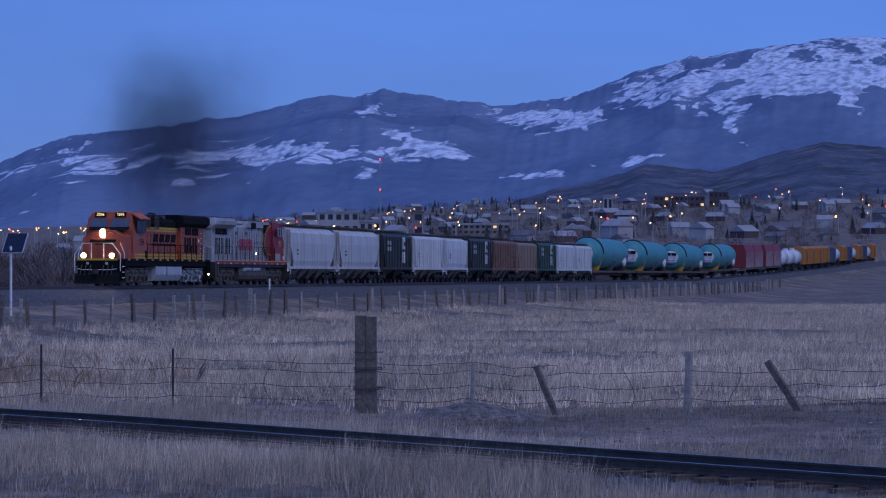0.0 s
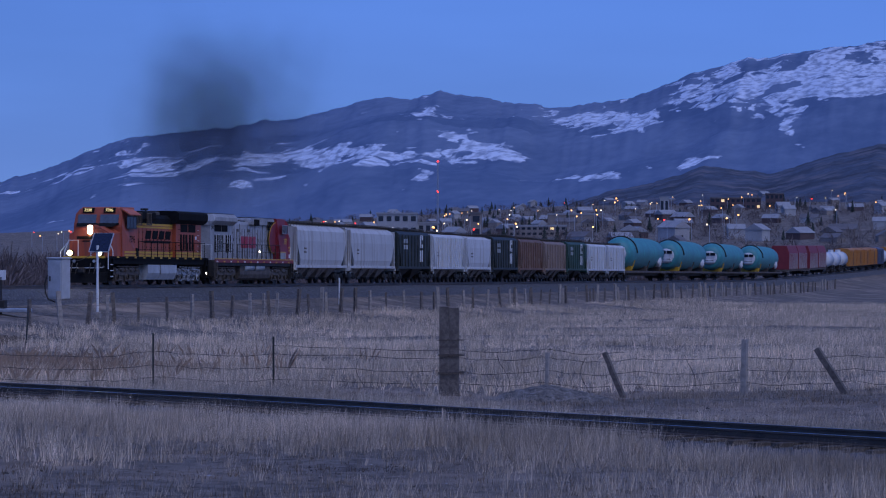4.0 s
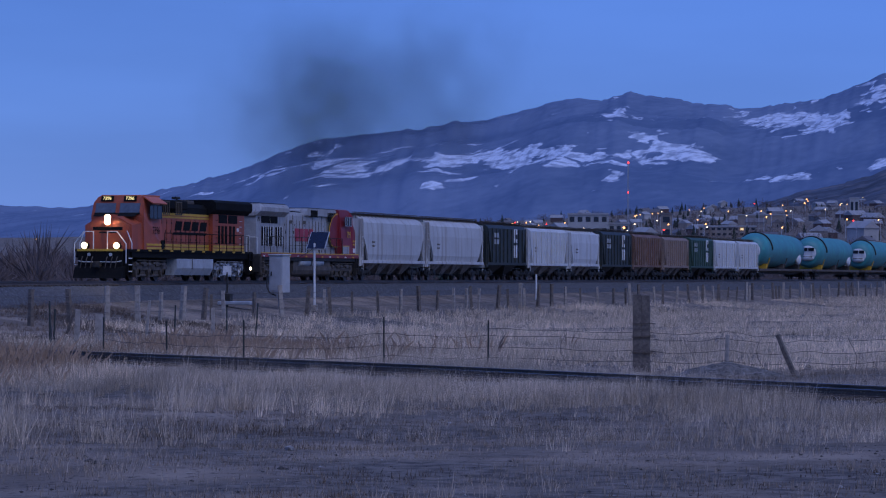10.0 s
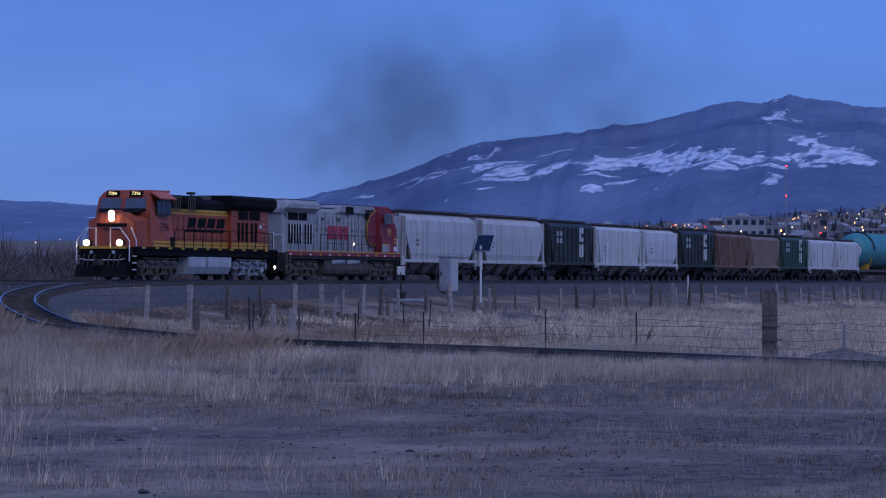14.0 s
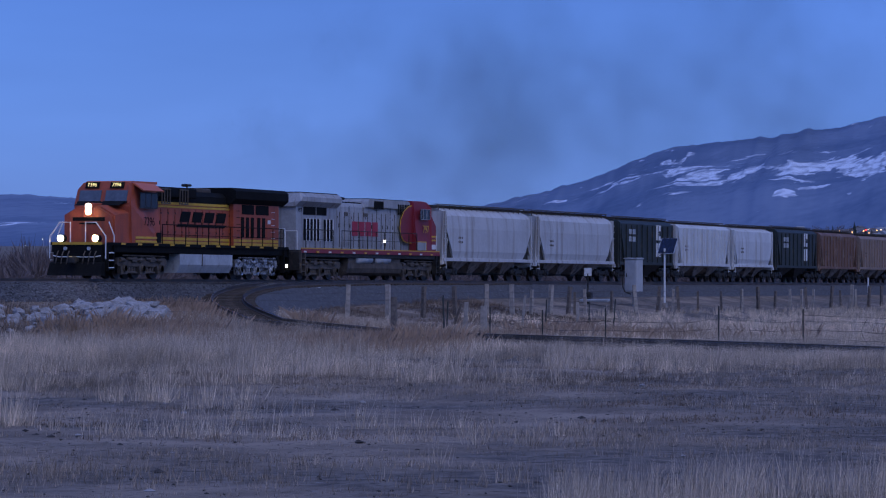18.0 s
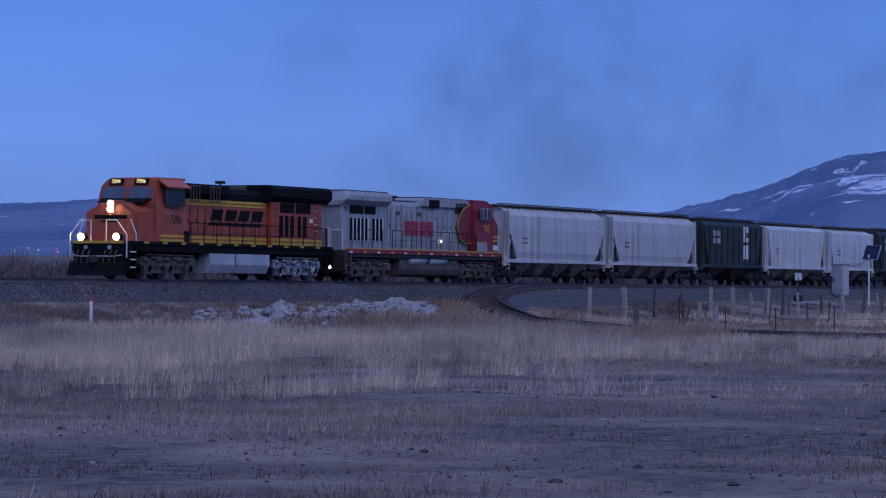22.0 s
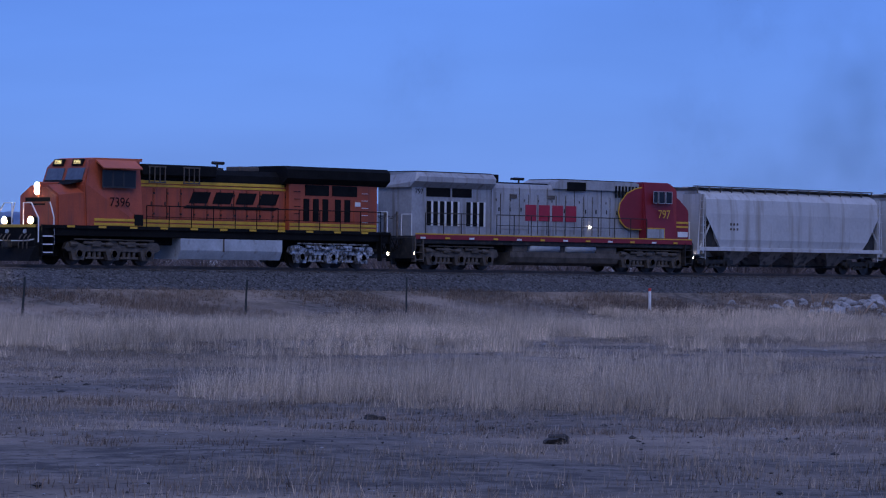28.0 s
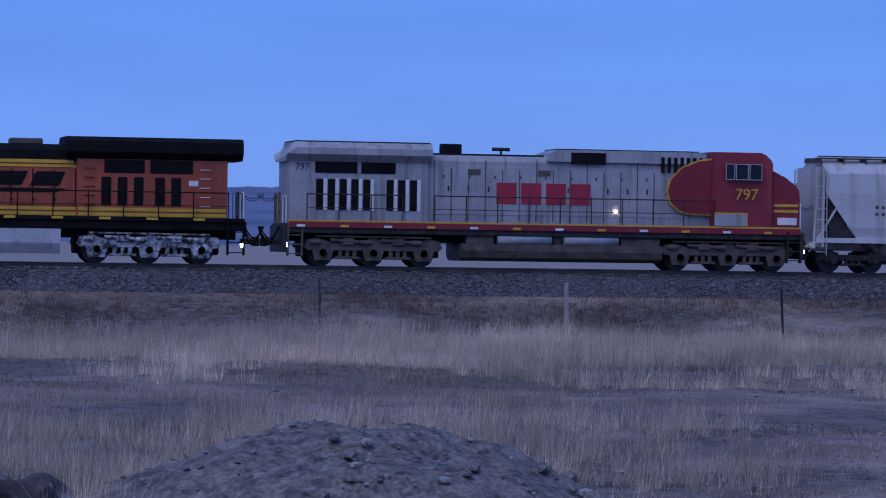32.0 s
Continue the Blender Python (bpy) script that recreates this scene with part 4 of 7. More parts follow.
def trailing_locomotive():
    e = thing("locomotive", "silver and red diesel locomotive running backwards behind the orange one", "locomotive", "train")
    bm = bmesh.new()
    box(bm, 0.35, 21.0, -1.45, 1.45, 1.22, 1.60, 0.03)
    part("underframe", bm, DARK_STEEL, e)
    bm = bmesh.new()
    box(bm, 0.6, 20.8, -0.85, 0.85, 0.92, 1.24, 0.04)
    part("center_sill", bm, BLACK, e)
    panel(e, "sill", 0.5, 21.0, 1.44, 1.66, -1.50, WAR_RED, 0.03, "red sill band")
    panel(e, "sill_line", 0.5, 21.0, 1.66, 1.72, -1.50, YELLOW, 0.03)
    for i in range(12):
        x = 0.8 + i * 1.7
        bm = bmesh.new()
        box(bm, x, x + 0.32, -1.56, -1.53, 1.46, 1.55)
        part("sill_mark", bm, YELLOW if i % 2 else WHITE_COVER, e)
    # radiator end
    bm = bmesh.new()
    prism(bm, [(-1.15, 1.6), (-1.15, 4.0), (1.15, 4.0), (1.15, 1.6)], 0.55, 6.0)
    part("radiator_body", bm, SILVER, e, "silver radiator compartment")
    bm = bmesh.new()
    prism(bm, [(-1.17, 3.92), (-1.50, 4.20), (-1.50, 4.44), (-1.28, 4.66), (1.28, 4.66), (1.50, 4.44), (1.50, 4.20), (1.17, 3.92)], 0.40, 6.1)
    for v in bm.verts:
        if v.co.x < 1 and v.co.z > 4.3:
            v.co.x += 0.35
    part("radiator_wing", bm, SILVER, e)
    bm = bmesh.new()
    prism(bm, [(-1.30, 4.64), (-1.22, 4.71), (1.22, 4.71), (1.30, 4.64)], 0.78, 6.05)
    part("roof_cap", bm, BLACK, e, "sooty black radiator roof")
    bm = bmesh.new()
    prism(bm, [(-0.80, 4.27), (-0.66, 4.345), (0.66, 4.345), (0.80, 4.27)], 6.1, 10.7)
    part("roof_cap", bm, BLACK, e)
    bm = bmesh.new()
    prism(bm, [(-1.10, 4.54), (-1.05, 4.60), (1.05, 4.60), (1.10, 4.54)], 11.2, 16.9)
    part("roof_cap", bm, BLACK, e)
    for a, b in ((1.55, 3.2), (3.35, 4.7)):
        panel(e, "radiator_intake", a, b, 3.50, 3.95, -1.16, BLACK, 0.02, "dark intake screen")
    for i in range(9):
        if i == 5:
            continue
        x = 1.6 + i * 0.46
        panel(e, "louvre", x, x + 0.27, 2.12, 3.28, -1.16, BLACK, 0.025, "tall dark louvre slot")
        panel(e, "louvre_bar", x + 0.29, x + 0.42, 2.10, 3.30, -1.16, WHITE_COVER, 0.015)
    # hood
    bm = bmesh.new()
    prism(bm, hood_outline(0.98, 1.6, 4.30, 0.25), 6.0, 18.0)
    part("hood", bm, SILVER, e, "silver engine hood")
    for i in range(14):
        x = 6.2 + i * 0.80
        if 10.9 < x < 11.0:
            continue
        d = panel(e, "hood_door", x, x + 0.72, 2.02, 3.85, -0.985, SILVER, 0.014)
        bm = bmesh.new()
        box(bm, x + 0.60, x + 0.66, -1.025, -1.0, 2.9, 3.1)
        part("latch", bm, DARK_STEEL, d)
    for x in (7.6, 10.4):
        bm = bmesh.new()
        box(bm, x, x + 0.5, -1.03, -1.0, 3.55, 3.75)
        part("vent", bm, DUST_STEEL, e)
    bm = bmesh.new()
    prism(bm, [(10.75, 4.1), (10.85, 4.42), (11.2, 4.56), (16.9, 4.56), (17.2, 4.48), (17.2, 4.1)], -1.12, 1.12, "y")
    part("blower_box", bm, SILVER, e, "raised silver roof housing")
    panel(e, "blower_intake", 11.7, 13.1, 4.02, 4.46, -1.13, BLACK, 0.015, "dark intake window")
    bm = bmesh.new()
    box(bm, 6.75, 7.5, -0.35, 0.35, 4.28, 4.72, 0.03)
    part("exhaust_stack", bm, BLACK, e, "black square exhaust stack")
    bm = bmesh.new()
    rod(bm, (9.1, -0.2, 4.3), (9.1, -0.2, 4.55), 0.05), rod(bm, (8.75, -0.2, 4.55), (9.45, -0.2, 4.55), 0.07, 8), rod(bm, (8.85, 0.1, 4.55), (9.3, 0.1, 4.55), 0.06, 8)
    part("air_horn", bm, DARK_STEEL, e)
    for i in range(7):
        x = 15.35 + i * 0.26
        panel(e, "grille_slat", x, x + 0.14, 3.75, 4.35, -1.13, BLACK, 0.02)
    for i in range(14):
        x = 6.25 + i * 0.68
        panel(e, "door_gap", x, x + 0.03, 1.8, 3.75 if i % 3 else 4.1, -1.012, DUST_STEEL, 0.012)
    for i in range(9):
        panel(e, "latch", 6.6 + i * 1.02, 6.68 + i * 1.02, 3.4, 3.52, -0.99, DUST_STEEL, 0.02)
    # plain red bars where the company name is painted
    for k in range(4):
        x = 8.75 + k * 0.99
        panel(e, "name_bar", x, x + 0.80, 2.46, 3.26, -1.015, LOGO_RED, 0.012, "plain red painted bar")
    # cab and nose at the rear
    bm = bmesh.new()
    prism(bm, [(17.4, 1.6), (17.4, 4.60), (19.55, 4.60), (19.85, 4.25), (19.85, 1.6)], -1.50, 1.50, "y")
    for v in bm.verts:
        if v.co.z > 4.5:
            v.co.y *= 0.82
    bmesh.ops.bevel(bm, geom=list(bm.edges), offset=0.07, segments=2, affect="EDGES")
    part("cab", bm, WAR_RED, e, "red cab")
    bm = bmesh.new()
    prism(bm, [(19.8, 1.6), (19.8, 3.95), (20.3, 3.76), (20.98, 3.28), (21.05, 3.0), (21.05, 1.6)], -1.30, 1.30, "y")
    bmesh.ops.bevel(bm, geom=[ed for ed in bm.edges if all(v.co.x > 20 for v in ed.verts)], offset=0.09, segments=2, affect="EDGES")
    part("nose", bm, WAR_RED, e, "red nose")
    # red swoosh on the hood, edged in yellow
    def swoosh(name, grow, y, material, label=""):
        b2 = bmesh.new()
        arc = [(17.5, 4.30 + grow), (16.9, 4.22 + grow), (16.2, 3.95 + grow), (15.75 - grow, 3.5), (15.62 - grow, 3.05), (15.75 - grow, 2.62 - grow * 0.6), (16.1, 2.32 - grow), (16.5, 2.22 - grow), (17.5, 2.20 - grow)]
        prism(b2, arc, y - 0.015, y + 0.01, "y")
        part(name, b2, material, e, label)
    swoosh("swoosh_edge", 0.06, -1.150, YELLOW), swoosh("swoosh", 0.0, -1.160, WAR_RED, "red curved panel edged in yellow")
    panel(e, "nose_band", 17.44, 18.75, 1.74, 2.20, -1.53, SILVER, 0.02)
    panel(e, "nose_band_edge", 17.44, 18.80, 2.204, 2.26, -1.53, YELLOW, 0.022)
    panel(e, "nose_band_edge", 18.754, 18.80, 1.74, 2.20, -1.53, YELLOW, 0.022)
    for a in (19.95,):
        for z in (2.30, 2.52):
            panel(e, "nose_stripe", a, 20.95, z, z + 0.10, -1.305, YELLOW, 0.015)
    panel(e, "nose_notice", 20.1, 20.9, 1.82, 2.10, -1.305, WHITE_COVER, 0.015)
    lettering(e, "797", 1.05, -1.165, 3.72, 0.26, BLACK, "road_number", 1.05)
    lettering(e, "797", 18.75, -1.53, 2.95, 0.44, YELLOW, "road_number", 1.05)
    for a, b in ((17.9, 18.22), (18.32, 18.78), (18.88, 19.34)):
        w = panel(e, "side_window", a, b, 3.55, 4.12, -1.515, GLASS, 0.02, "dark cab window")
        bm = bmesh.new()
        box(bm, a - 0.025, b + 0.025, -1.555, -1.54, 3.525, 3.55), box(bm, a - 0.025, b + 0.025, -1.555, -1.54, 4.12, 4.145), box(bm, a - 0.025, a, -1.555, -1.54, 3.55, 4.12), box(bm, b, b + 0.025, -1.555, -1.54, 3.55, 4.12)
        part("window_frame", bm, TANK_GREY, w)
    lamp = bmesh.new()
    rod(lamp, (13.55, -1.0, 2.22), (13.55, -1.08, 2.22), 0.055, 10)
    part("walkway_light", lamp, STEPLIGHT, e, "lit walkway light")
    for x in (0.42, 21.12):
        bm = bmesh.new()
        rod(bm, (x, -1.40, 0.78), (x, -1.48, 0.78), 0.085, 10)
        part("step_light", bm, STEPLIGHT, e, "lit step light")
    # tank and air reservoirs
    bm = bmesh.new()
    prism(bm, [(-1.26, 0.40), (-1.36, 0.66), (-1.36, 0.92), (1.36, 0.92), (1.36, 0.66), (1.26, 0.40), (0.95, 0.26), (-0.95, 0.26)], 7.3, 15.4)
    box(bm, 7.5, 8.6, -1.32, 1.32, 0.9, 1.35, 0.03), box(bm, 13.7, 15.3, -1.32, 1.32, 0.9, 1.3, 0.03), box(bm, 8.6, 13.7, -0.9, 0.9, 0.9, 1.3)
    part("fuel_tank", bm, DUST_STEEL, e, "dusty fuel tank")
    for a, b in ((8.75, 10.9), (11.4, 13.6)):
        bm = bmesh.new()
        rod(bm, (a, -1.18, 1.14), (b, -1.18, 1.14), 0.24, 16)
        part("air_reservoir", bm, TANK_GREY, e, "grey cylindrical air reservoir", True)
    bm = bmesh.new()
    box(bm, 10.95, 11.35, -1.35, -1.0, 0.75, 1.4, 0.03), rod(bm, (10.6, -1.38, 1.36), (11.8, -1.38, 1.36), 0.04)
    part("filter_box", bm, DARK_STEEL, e)
    w = truck(e, 3.85, 3, 1.98, DUST_STEEL) + truck(e, 18.1, 3, 1.98, DUST_STEEL)
    handrail(e, list(np.arange(6.2, 17.6, 1.25)), -1.47, 1.68, 2.70, DARK_STEEL)
    handrail(e, list(np.arange(1.2, 6.2, 1.25)), -1.47, 1.68, 2.70, DARK_STEEL)
    for x0 in (0.42, 21.05):
        for s in (-1, 1):
            bm = bmesh.new()
            for y in (s * 1.3, s * 0.6):
                rod(bm, (x0, y, 1.5), (x0, y, 2.62), 0.026)
            rod(bm, (x0, s * 1.3, 2.62), (x0, s * 0.6, 2.62), 0.026)
            part("end_handrail", bm, HANDRAIL, e)
    ladder(e, 0.75, -1.40, 0.45, 1.5, 4, 0.55, DUST_STEEL), ladder(e, 20.75, -1.40, 0.45, 1.5, 4, 0.55, DARK_STEEL)
    for x in (0.28, 21.0):
        bm = bmesh.new()
        box(bm, x, x + 0.15, -1.5, 1.5, 0.5, 1.52, 0.02)
        part("end_plate", bm, DARK_STEEL, e)
    end_gear(e, 0.30, -1), end_gear(e, 21.15, 1)
    coupler(e, 0.35, -1), coupler(e, 21.1, 1)
    return e, w


def covered_hopper(length, paint, label, ribs=0, bays=3, curved=True, top=4.55, panel_marks=False, stripes=True):
    """A covered hopper: bowed or ribbed side, dark end-shade blocks and bays below, roof hatches, end platforms and
    trucks.
    """
    e = thing("hopper_car", label, "freight car", "train")
    L, inset = length, 1.75 if length > 15 else 1.3
    half, low = 1.55, 1.25
    bm = bmesh.new()
    if curved:
        prof = [(-half * 0.93, low), (-half, 1.75), (-half * 1.0, 3.1), (-half * 0.95, 3.85), (-half * 0.80, top - 0.32), (-half * 0.55, top - 0.14), (0, top - 0.08)]
    else:
        prof = [(-half, low), (-half, top - 0.42), (-half * 0.85, top - 0.20), (-half * 0.5, top - 0.12), (0, top - 0.08)]
    prof += [(-y, z) for y, z in prof[-2::-1]]
    # ends slope in below: a taller middle, shorter ends
    prism(bm, prof, inset * 0.35, L - inset * 0.35)
    for v in bm.verts:
        if v.co.z < 2.9:
            k = (2.9 - v.co.z) / (2.9 - low)
            v.co.x += (inset * 0.8 * k) * (1 if v.co.x < L / 2 else -1)
    part("body", bm, paint, e)
    for x in (inset * 0.3, L - inset * 0.3):
        bm = bmesh.new()
        box(bm, x - 0.05, x + 0.05, -half, half, 1.0, top - 0.35)
        part("end_post", bm, paint, e)
    bm = bmesh.new()
    box(bm, 0.25, L - 0.25, -half - 0.02, -half + 0.12, low - 0.10, low + 0.10, 0.01), box(bm, 0.25, L - 0.25, half - 0.12, half + 0.02, low - 0.10, low + 0.10, 0.01)
    box(bm, 0.2, L - 0.2, -0.25, 0.25, 0.85, 1.15)
    part("side_sill", bm, paint, e)
    for i in range(ribs):
        x = inset + 0.35 + (L - 2 * inset - 0.7) * i / max(ribs - 1, 1)
        bm = bmesh.new()
        box(bm, x - 0.045, x + 0.045, -half - 0.07, -half + 0.01, low + 0.1, top - 0.48)
        part("rib", bm, paint, e)
    # discharge bays
    gap = (L - 2 * inset - 1.0) / bays
    for i in range(bays):
        c = inset + 0.5 + gap * (i + 0.5)
        bm = bmesh.new()
        a = [bm.verts.new((c + dx, dy, low)) for dx, dy in ((-gap / 2 + .1, -1.35), (gap / 2 - .1, -1.35), (gap / 2 - .1, 1.35), (-gap / 2 + .1, 1.35))]
        b = [bm.verts.new((c + dx, dy, 0.42)) for dx, dy in ((-0.35, -0.7), (0.35, -0.7), (0.35, 0.7), (-0.35, 0.7))]
        bm.faces.new(a), bm.faces.new(b[::-1])
        for j in range(4):
            bm.faces.new((a[j], a[(j + 1) % 4], b[(j + 1) % 4], b[j]))
        part("bay", bm, BAY_RUST if stripes else DARK_STEEL, e)
        bm = bmesh.new()
        box(bm, c - 0.5, c + 0.5, -0.75, 0.75, 0.34, 0.45, 0.01)
        part("bay_gate", bm, DARK_STEEL, e)
    # dark blocks imitate the shade in the open ends over the trucks
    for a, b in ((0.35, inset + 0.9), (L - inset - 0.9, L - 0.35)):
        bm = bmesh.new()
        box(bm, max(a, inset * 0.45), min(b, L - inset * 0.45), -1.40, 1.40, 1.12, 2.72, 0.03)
        part("end_shade_block", bm, DARK_STEEL, e, "dark block standing in for shade above the truck")
    # end frames and ladders
    for end, sgn in ((0.12, 1), (L - 0.12, -1)):
        bm = bmesh.new()
        box(bm, end - 0.1, end + 0.1, -half, half, 0.95, 1.18)
        for y in (-half + 0.1, half - 0.1):
            rod(bm, (end + sgn * 0.1, y, 1.1), (end + sgn * (inset * 0.7), y, 2.9), 0.05), rod(bm, (end + sgn * 0.05, y, 1.1), (end + sgn * 0.25, y, top - 0.4), 0.04)
        for k in range(8):
            z = 0.8 + k * 0.42
            rod(bm, (end + sgn * 0.12, -half, z), (end + sgn * 0.55, -half, z), 0.018, 5)
        rod(bm, (end + sgn * 0.55, -half, 0.7), (end + sgn * 0.55, -half, top - 0.5), 0.022, 5)
        part("end_frame", bm, paint, e)
        bm = bmesh.new()
        rod(bm, (end + sgn * 0.9, 0.1, 1.25), (end + sgn * 0.9, 0.1, 1.95), 0.32, 12)
        part("brake_gear", bm, DARK_STEEL, e)
    # roof walk and hatches
    bm = bmesh.new()
    box(bm, 0.5, L - 0.5, -0.75, -0.45, top - 0.02, top + 0.03), box(bm, 0.5, L - 0.5, 0.45, 0.75, top - 0.02, top + 0.03)
    box(bm, 0.5, L - 0.5, -1.08, -0.80, top + 0.05, top + 0.10)
    k = int(L / 0.95)
    for i in range(k + 1):
        x = 0.6 + (L - 1.2) * i / k
        box(bm, x - 0.025, x + 0.025, -1.06, -1.01, top - 0.30, top + 0.05)
    for i in range(k + 1):
        x = 0.6 + (L - 1.2) * i / k
        box(bm, x - 0.03, x + 0.03, -1.0, 1.0, top - 0.16, top - 0.02)
    part("roof_walk", bm, DUST_STEEL, e)
    bm = bmesh.new()
    box(bm, 0.9, L - 0.9, -0.3, 0.3, top - 0.10, top + 0.06, 0.03)
    part("hatch", bm, paint, e)
    if panel_marks:
        for x, w_, z, h in ((L * 0.66, 0.95, 2.9, 1.05), (L * 0.66, 0.95, 1.75, 0.95)):
            panel(e, "painted_panel", x, x + w_, z, z + h, -half - 0.02, WHITE_COVER, 0.02, "white painted panel")
        for x, z in ((L * 0.70, 3.2), (L * 0.74, 2.2)):
            panel(e, "painted_mark", x, x + 0.42, z, z + 0.35, -half - 0.045, HOPPER_DARK, 0.012)
        for r in range(2):
            for i in range(4):
                panel(e, "reporting_mark", L * 0.18 + i * 0.36, L * 0.18 + i * 0.36 + 0.26, 3.25 - r * 0.5, 3.6 - r * 0.5, -half - 0.02, TANK_GREY, 0.015)
    else:
        for r in range(2):
            for i in range(3):
                x = inset + 0.9 + i * 0.26
                panel(e, "reporting_mark", x, x + 0.13, 2.5 - r * 0.26, 2.62 - r * 0.26, -half - 0.005, DUST_STEEL, 0.015)
    truck(e, inset + 0.15, 2, 1.75, DARK_STEEL, 0.44, 0.5, False), truck(e, L - inset - 0.15, 2, 1.75, DARK_STEEL, 0.44, 0.5, False)
    coupler(e, 0.05, -1), coupler(e, L - 0.05, 1)
    return e


def fuselage_car(length):
    e = thing("flat_car", "flat car carrying a teal-wrapped aircraft fuselage with white nose cover", "freight car", "train")
    L = length
    bm = bmesh.new()
    box(bm, 0.2, L - 0.2, -1.45, 1.45, 0.95, 1.2, 0.02), box(bm, 0.2, L - 0.2, -0.4, 0.4, 0.6, 0.95)
    part("deck", bm, DECK, e)
    bm = bmesh.new()
    sides, r = 28, 1.88
    rings = []
    for x, k, dz in ((2.2, 0.66, -0.22), (2.45, 0.80, -0.14), (3.3, 0.94, -0.04), (4.8, 1.0, 0), (L - 14, 1.0, 0), (L - 9.5, 0.95, 0.04), (L - 6.5, 0.86, 0.08)):
        rings.append([bm.verts.new((x, math.cos(2 * math.pi * i / sides) * r * k, 3.25 + dz + math.sin(2 * math.pi * i / sides) * r * k)) for i in range(sides)])
    for a, b in zip(rings, rings[1:]):
        for i in range(sides):
            bm.faces.new((a[i], a[(i + 1) % sides], b[(i + 1) % sides], b[i]))
    bm.faces.new(rings[0]), bm.faces.new(rings[-1][::-1])
    f = part("fuselage", bm, TEAL, e, "teal-wrapped tapered fuselage", True)
    bm = bmesh.new()
    ball(bm, (2.25, -0.1, 3.18), 1.05, 3, (0.22, 1.0, 0.86))
    face = part("nose_panel", bm, HOPPER_LIGHT, f, "white cockpit panel on the nose", True)
    for y in (-0.54, 0.26):
        bm = bmesh.new()
        box(bm, 1.93, 2.12, y - 0.35, y + 0.35, 3.40, 3.80, 0.04)
        part("cockpit_window", bm, GLASS, face)
    bm = bmesh.new()
    ball(bm, (2.1, -0.1, 2.55), 0.72, 3, (0.55, 1.1, 0.5))
    part("nose_cover", bm, TANK_GREY, f, "grey nose cover", True)
    bm = bmesh.new()
    box(bm, 1.75, 2.0, -0.7, 0.5, 2.68, 2.76)
    part("nose_slot", bm, DARK_STEEL, f)
    bm = bmesh.new()
    ball(bm, (L - 10.5, -1.55, 2.35), 0.85, 2, (1.6, 0.36, 0.8))
    part("wing_root_cover", bm, WHITE_COVER, f, "pale wing root cover", True)
    for x in (4.6, L * 0.45, L - 9):
        bm = bmesh.new()
        box(bm, x - 0.25, x + 0.25, -1.4, 1.4, 1.2, 1.75, 0.03)
        for s in (-1, 1):
            rod(bm, (x, s * 1.35, 1.2), (x, s * 1.75, 2.4), 0.06)
        part("cradle", bm, YELLOW if x < 5 else DUST_STEEL, e)
    bm = bmesh.new()
    tube(bm, [(5.2, math.cos(math.pi * i / 24) * 1.95, 3.25 + math.sin(math.pi * i / 24) * 1.95) for i in range(25)], 0.09, 5)
    part("strap", bm, DARK_STEEL, e)
    truck(e, 2.2, 2, 1.75, DARK_STEEL, 0.42, 0.5, False), truck(e, L - 2.2, 2, 1.75, DARK_STEEL, 0.42, 0.5, False)
    coupler(e, 0.2, -1), coupler(e, L - 0.2, 1)
    return e


def load_car(length):
    e = thing("flat_car", "flat car with tall dark red covered loads with sloping tops", "freight car", "train")
    L = length
    bm = bmesh.new()
    box(bm, 0.2, L - 0.2, -1.45, 1.45, 0.95, 1.25, 0.02)
    part("deck", bm, DECK, e)
    k = max(2, int(L / 14))
    for i in range(k):
        a, b = 0.8 + (L - 1.6) * i / k, 0.8 + (L - 1.6) * (i + 1) / k - 0.8
        bm = bmesh.new()
        prism(bm, [(-1.55, 1.25), (-1.62, 3.9), (-1.2, 5.15), (1.2, 5.15), (1.62, 3.9), (1.55, 1.25)], a, b)
        bmesh.ops.bevel(bm, geom=list(bm.edges), offset=0.06, segments=1, affect="EDGES")
        part("cover", bm, LOAD_RED, e, "dark red load cover")
        for x in np.arange(a + 0.8, b, 1.6):
            bm = bmesh.new()
            box(bm, x - 0.04, x + 0.04, -1.66, -1.56, 1.3, 3.9)
            part("strap", bm, TANK_GREY, e)
    truck(e, 2.2, 2, 1.75, DARK_STEEL, 0.42, 0.5, False), truck(e, L - 2.2, 2, 1.75, DARK_STEEL, 0.42, 0.5, False)
    coupler(e, 0.2, -1), coupler(e, L - 0.2, 1)
    return e


def tank_car(length, paint=None):
    e = thing("tank_car", "white cylindrical tank car", "freight car", "train")
    L = length
    bm = bmesh.new()
    rod(bm, (0.9, 0, 2.55), (L - 0.9, 0, 2.55), 1.42, 22)
    part("tank", bm, TANK_WHITE, e, "white tank", True)
    for x in (0.9, L - 0.9):
        bm = bmesh.new()
        ball(bm, (x, 0, 2.55), 1.42, 2, (0.35, 1, 1))
        part("tank_end", bm, TANK_WHITE, e, "", True)
    bm = bmesh.new()
    rod(bm, (L / 2, 0, 3.9), (L / 2, 0, 4.35), 0.5, 12)
    part("dome", bm, TANK_WHITE, e)
    bm = bmesh.new()
    box(bm, 0.2, L - 0.2, -0.35, 0.35, 0.85, 1.2), box(bm, 1.2, 2.2, -1.2, 1.2, 0.95, 1.5), box(bm, L - 2.2, L - 1.2, -1.2, 1.2, 0.95, 1.5)
    part("frame", bm, DARK_STEEL, e)
    truck(e, 2.0, 2, 1.75, DARK_STEEL, 0.42, 0.5, False), truck(e, L - 2.0, 2, 1.75, DARK_STEEL, 0.42, 0.5, False)
    coupler(e, 0.2, -1), coupler(e, L - 0.2, 1)
    return e


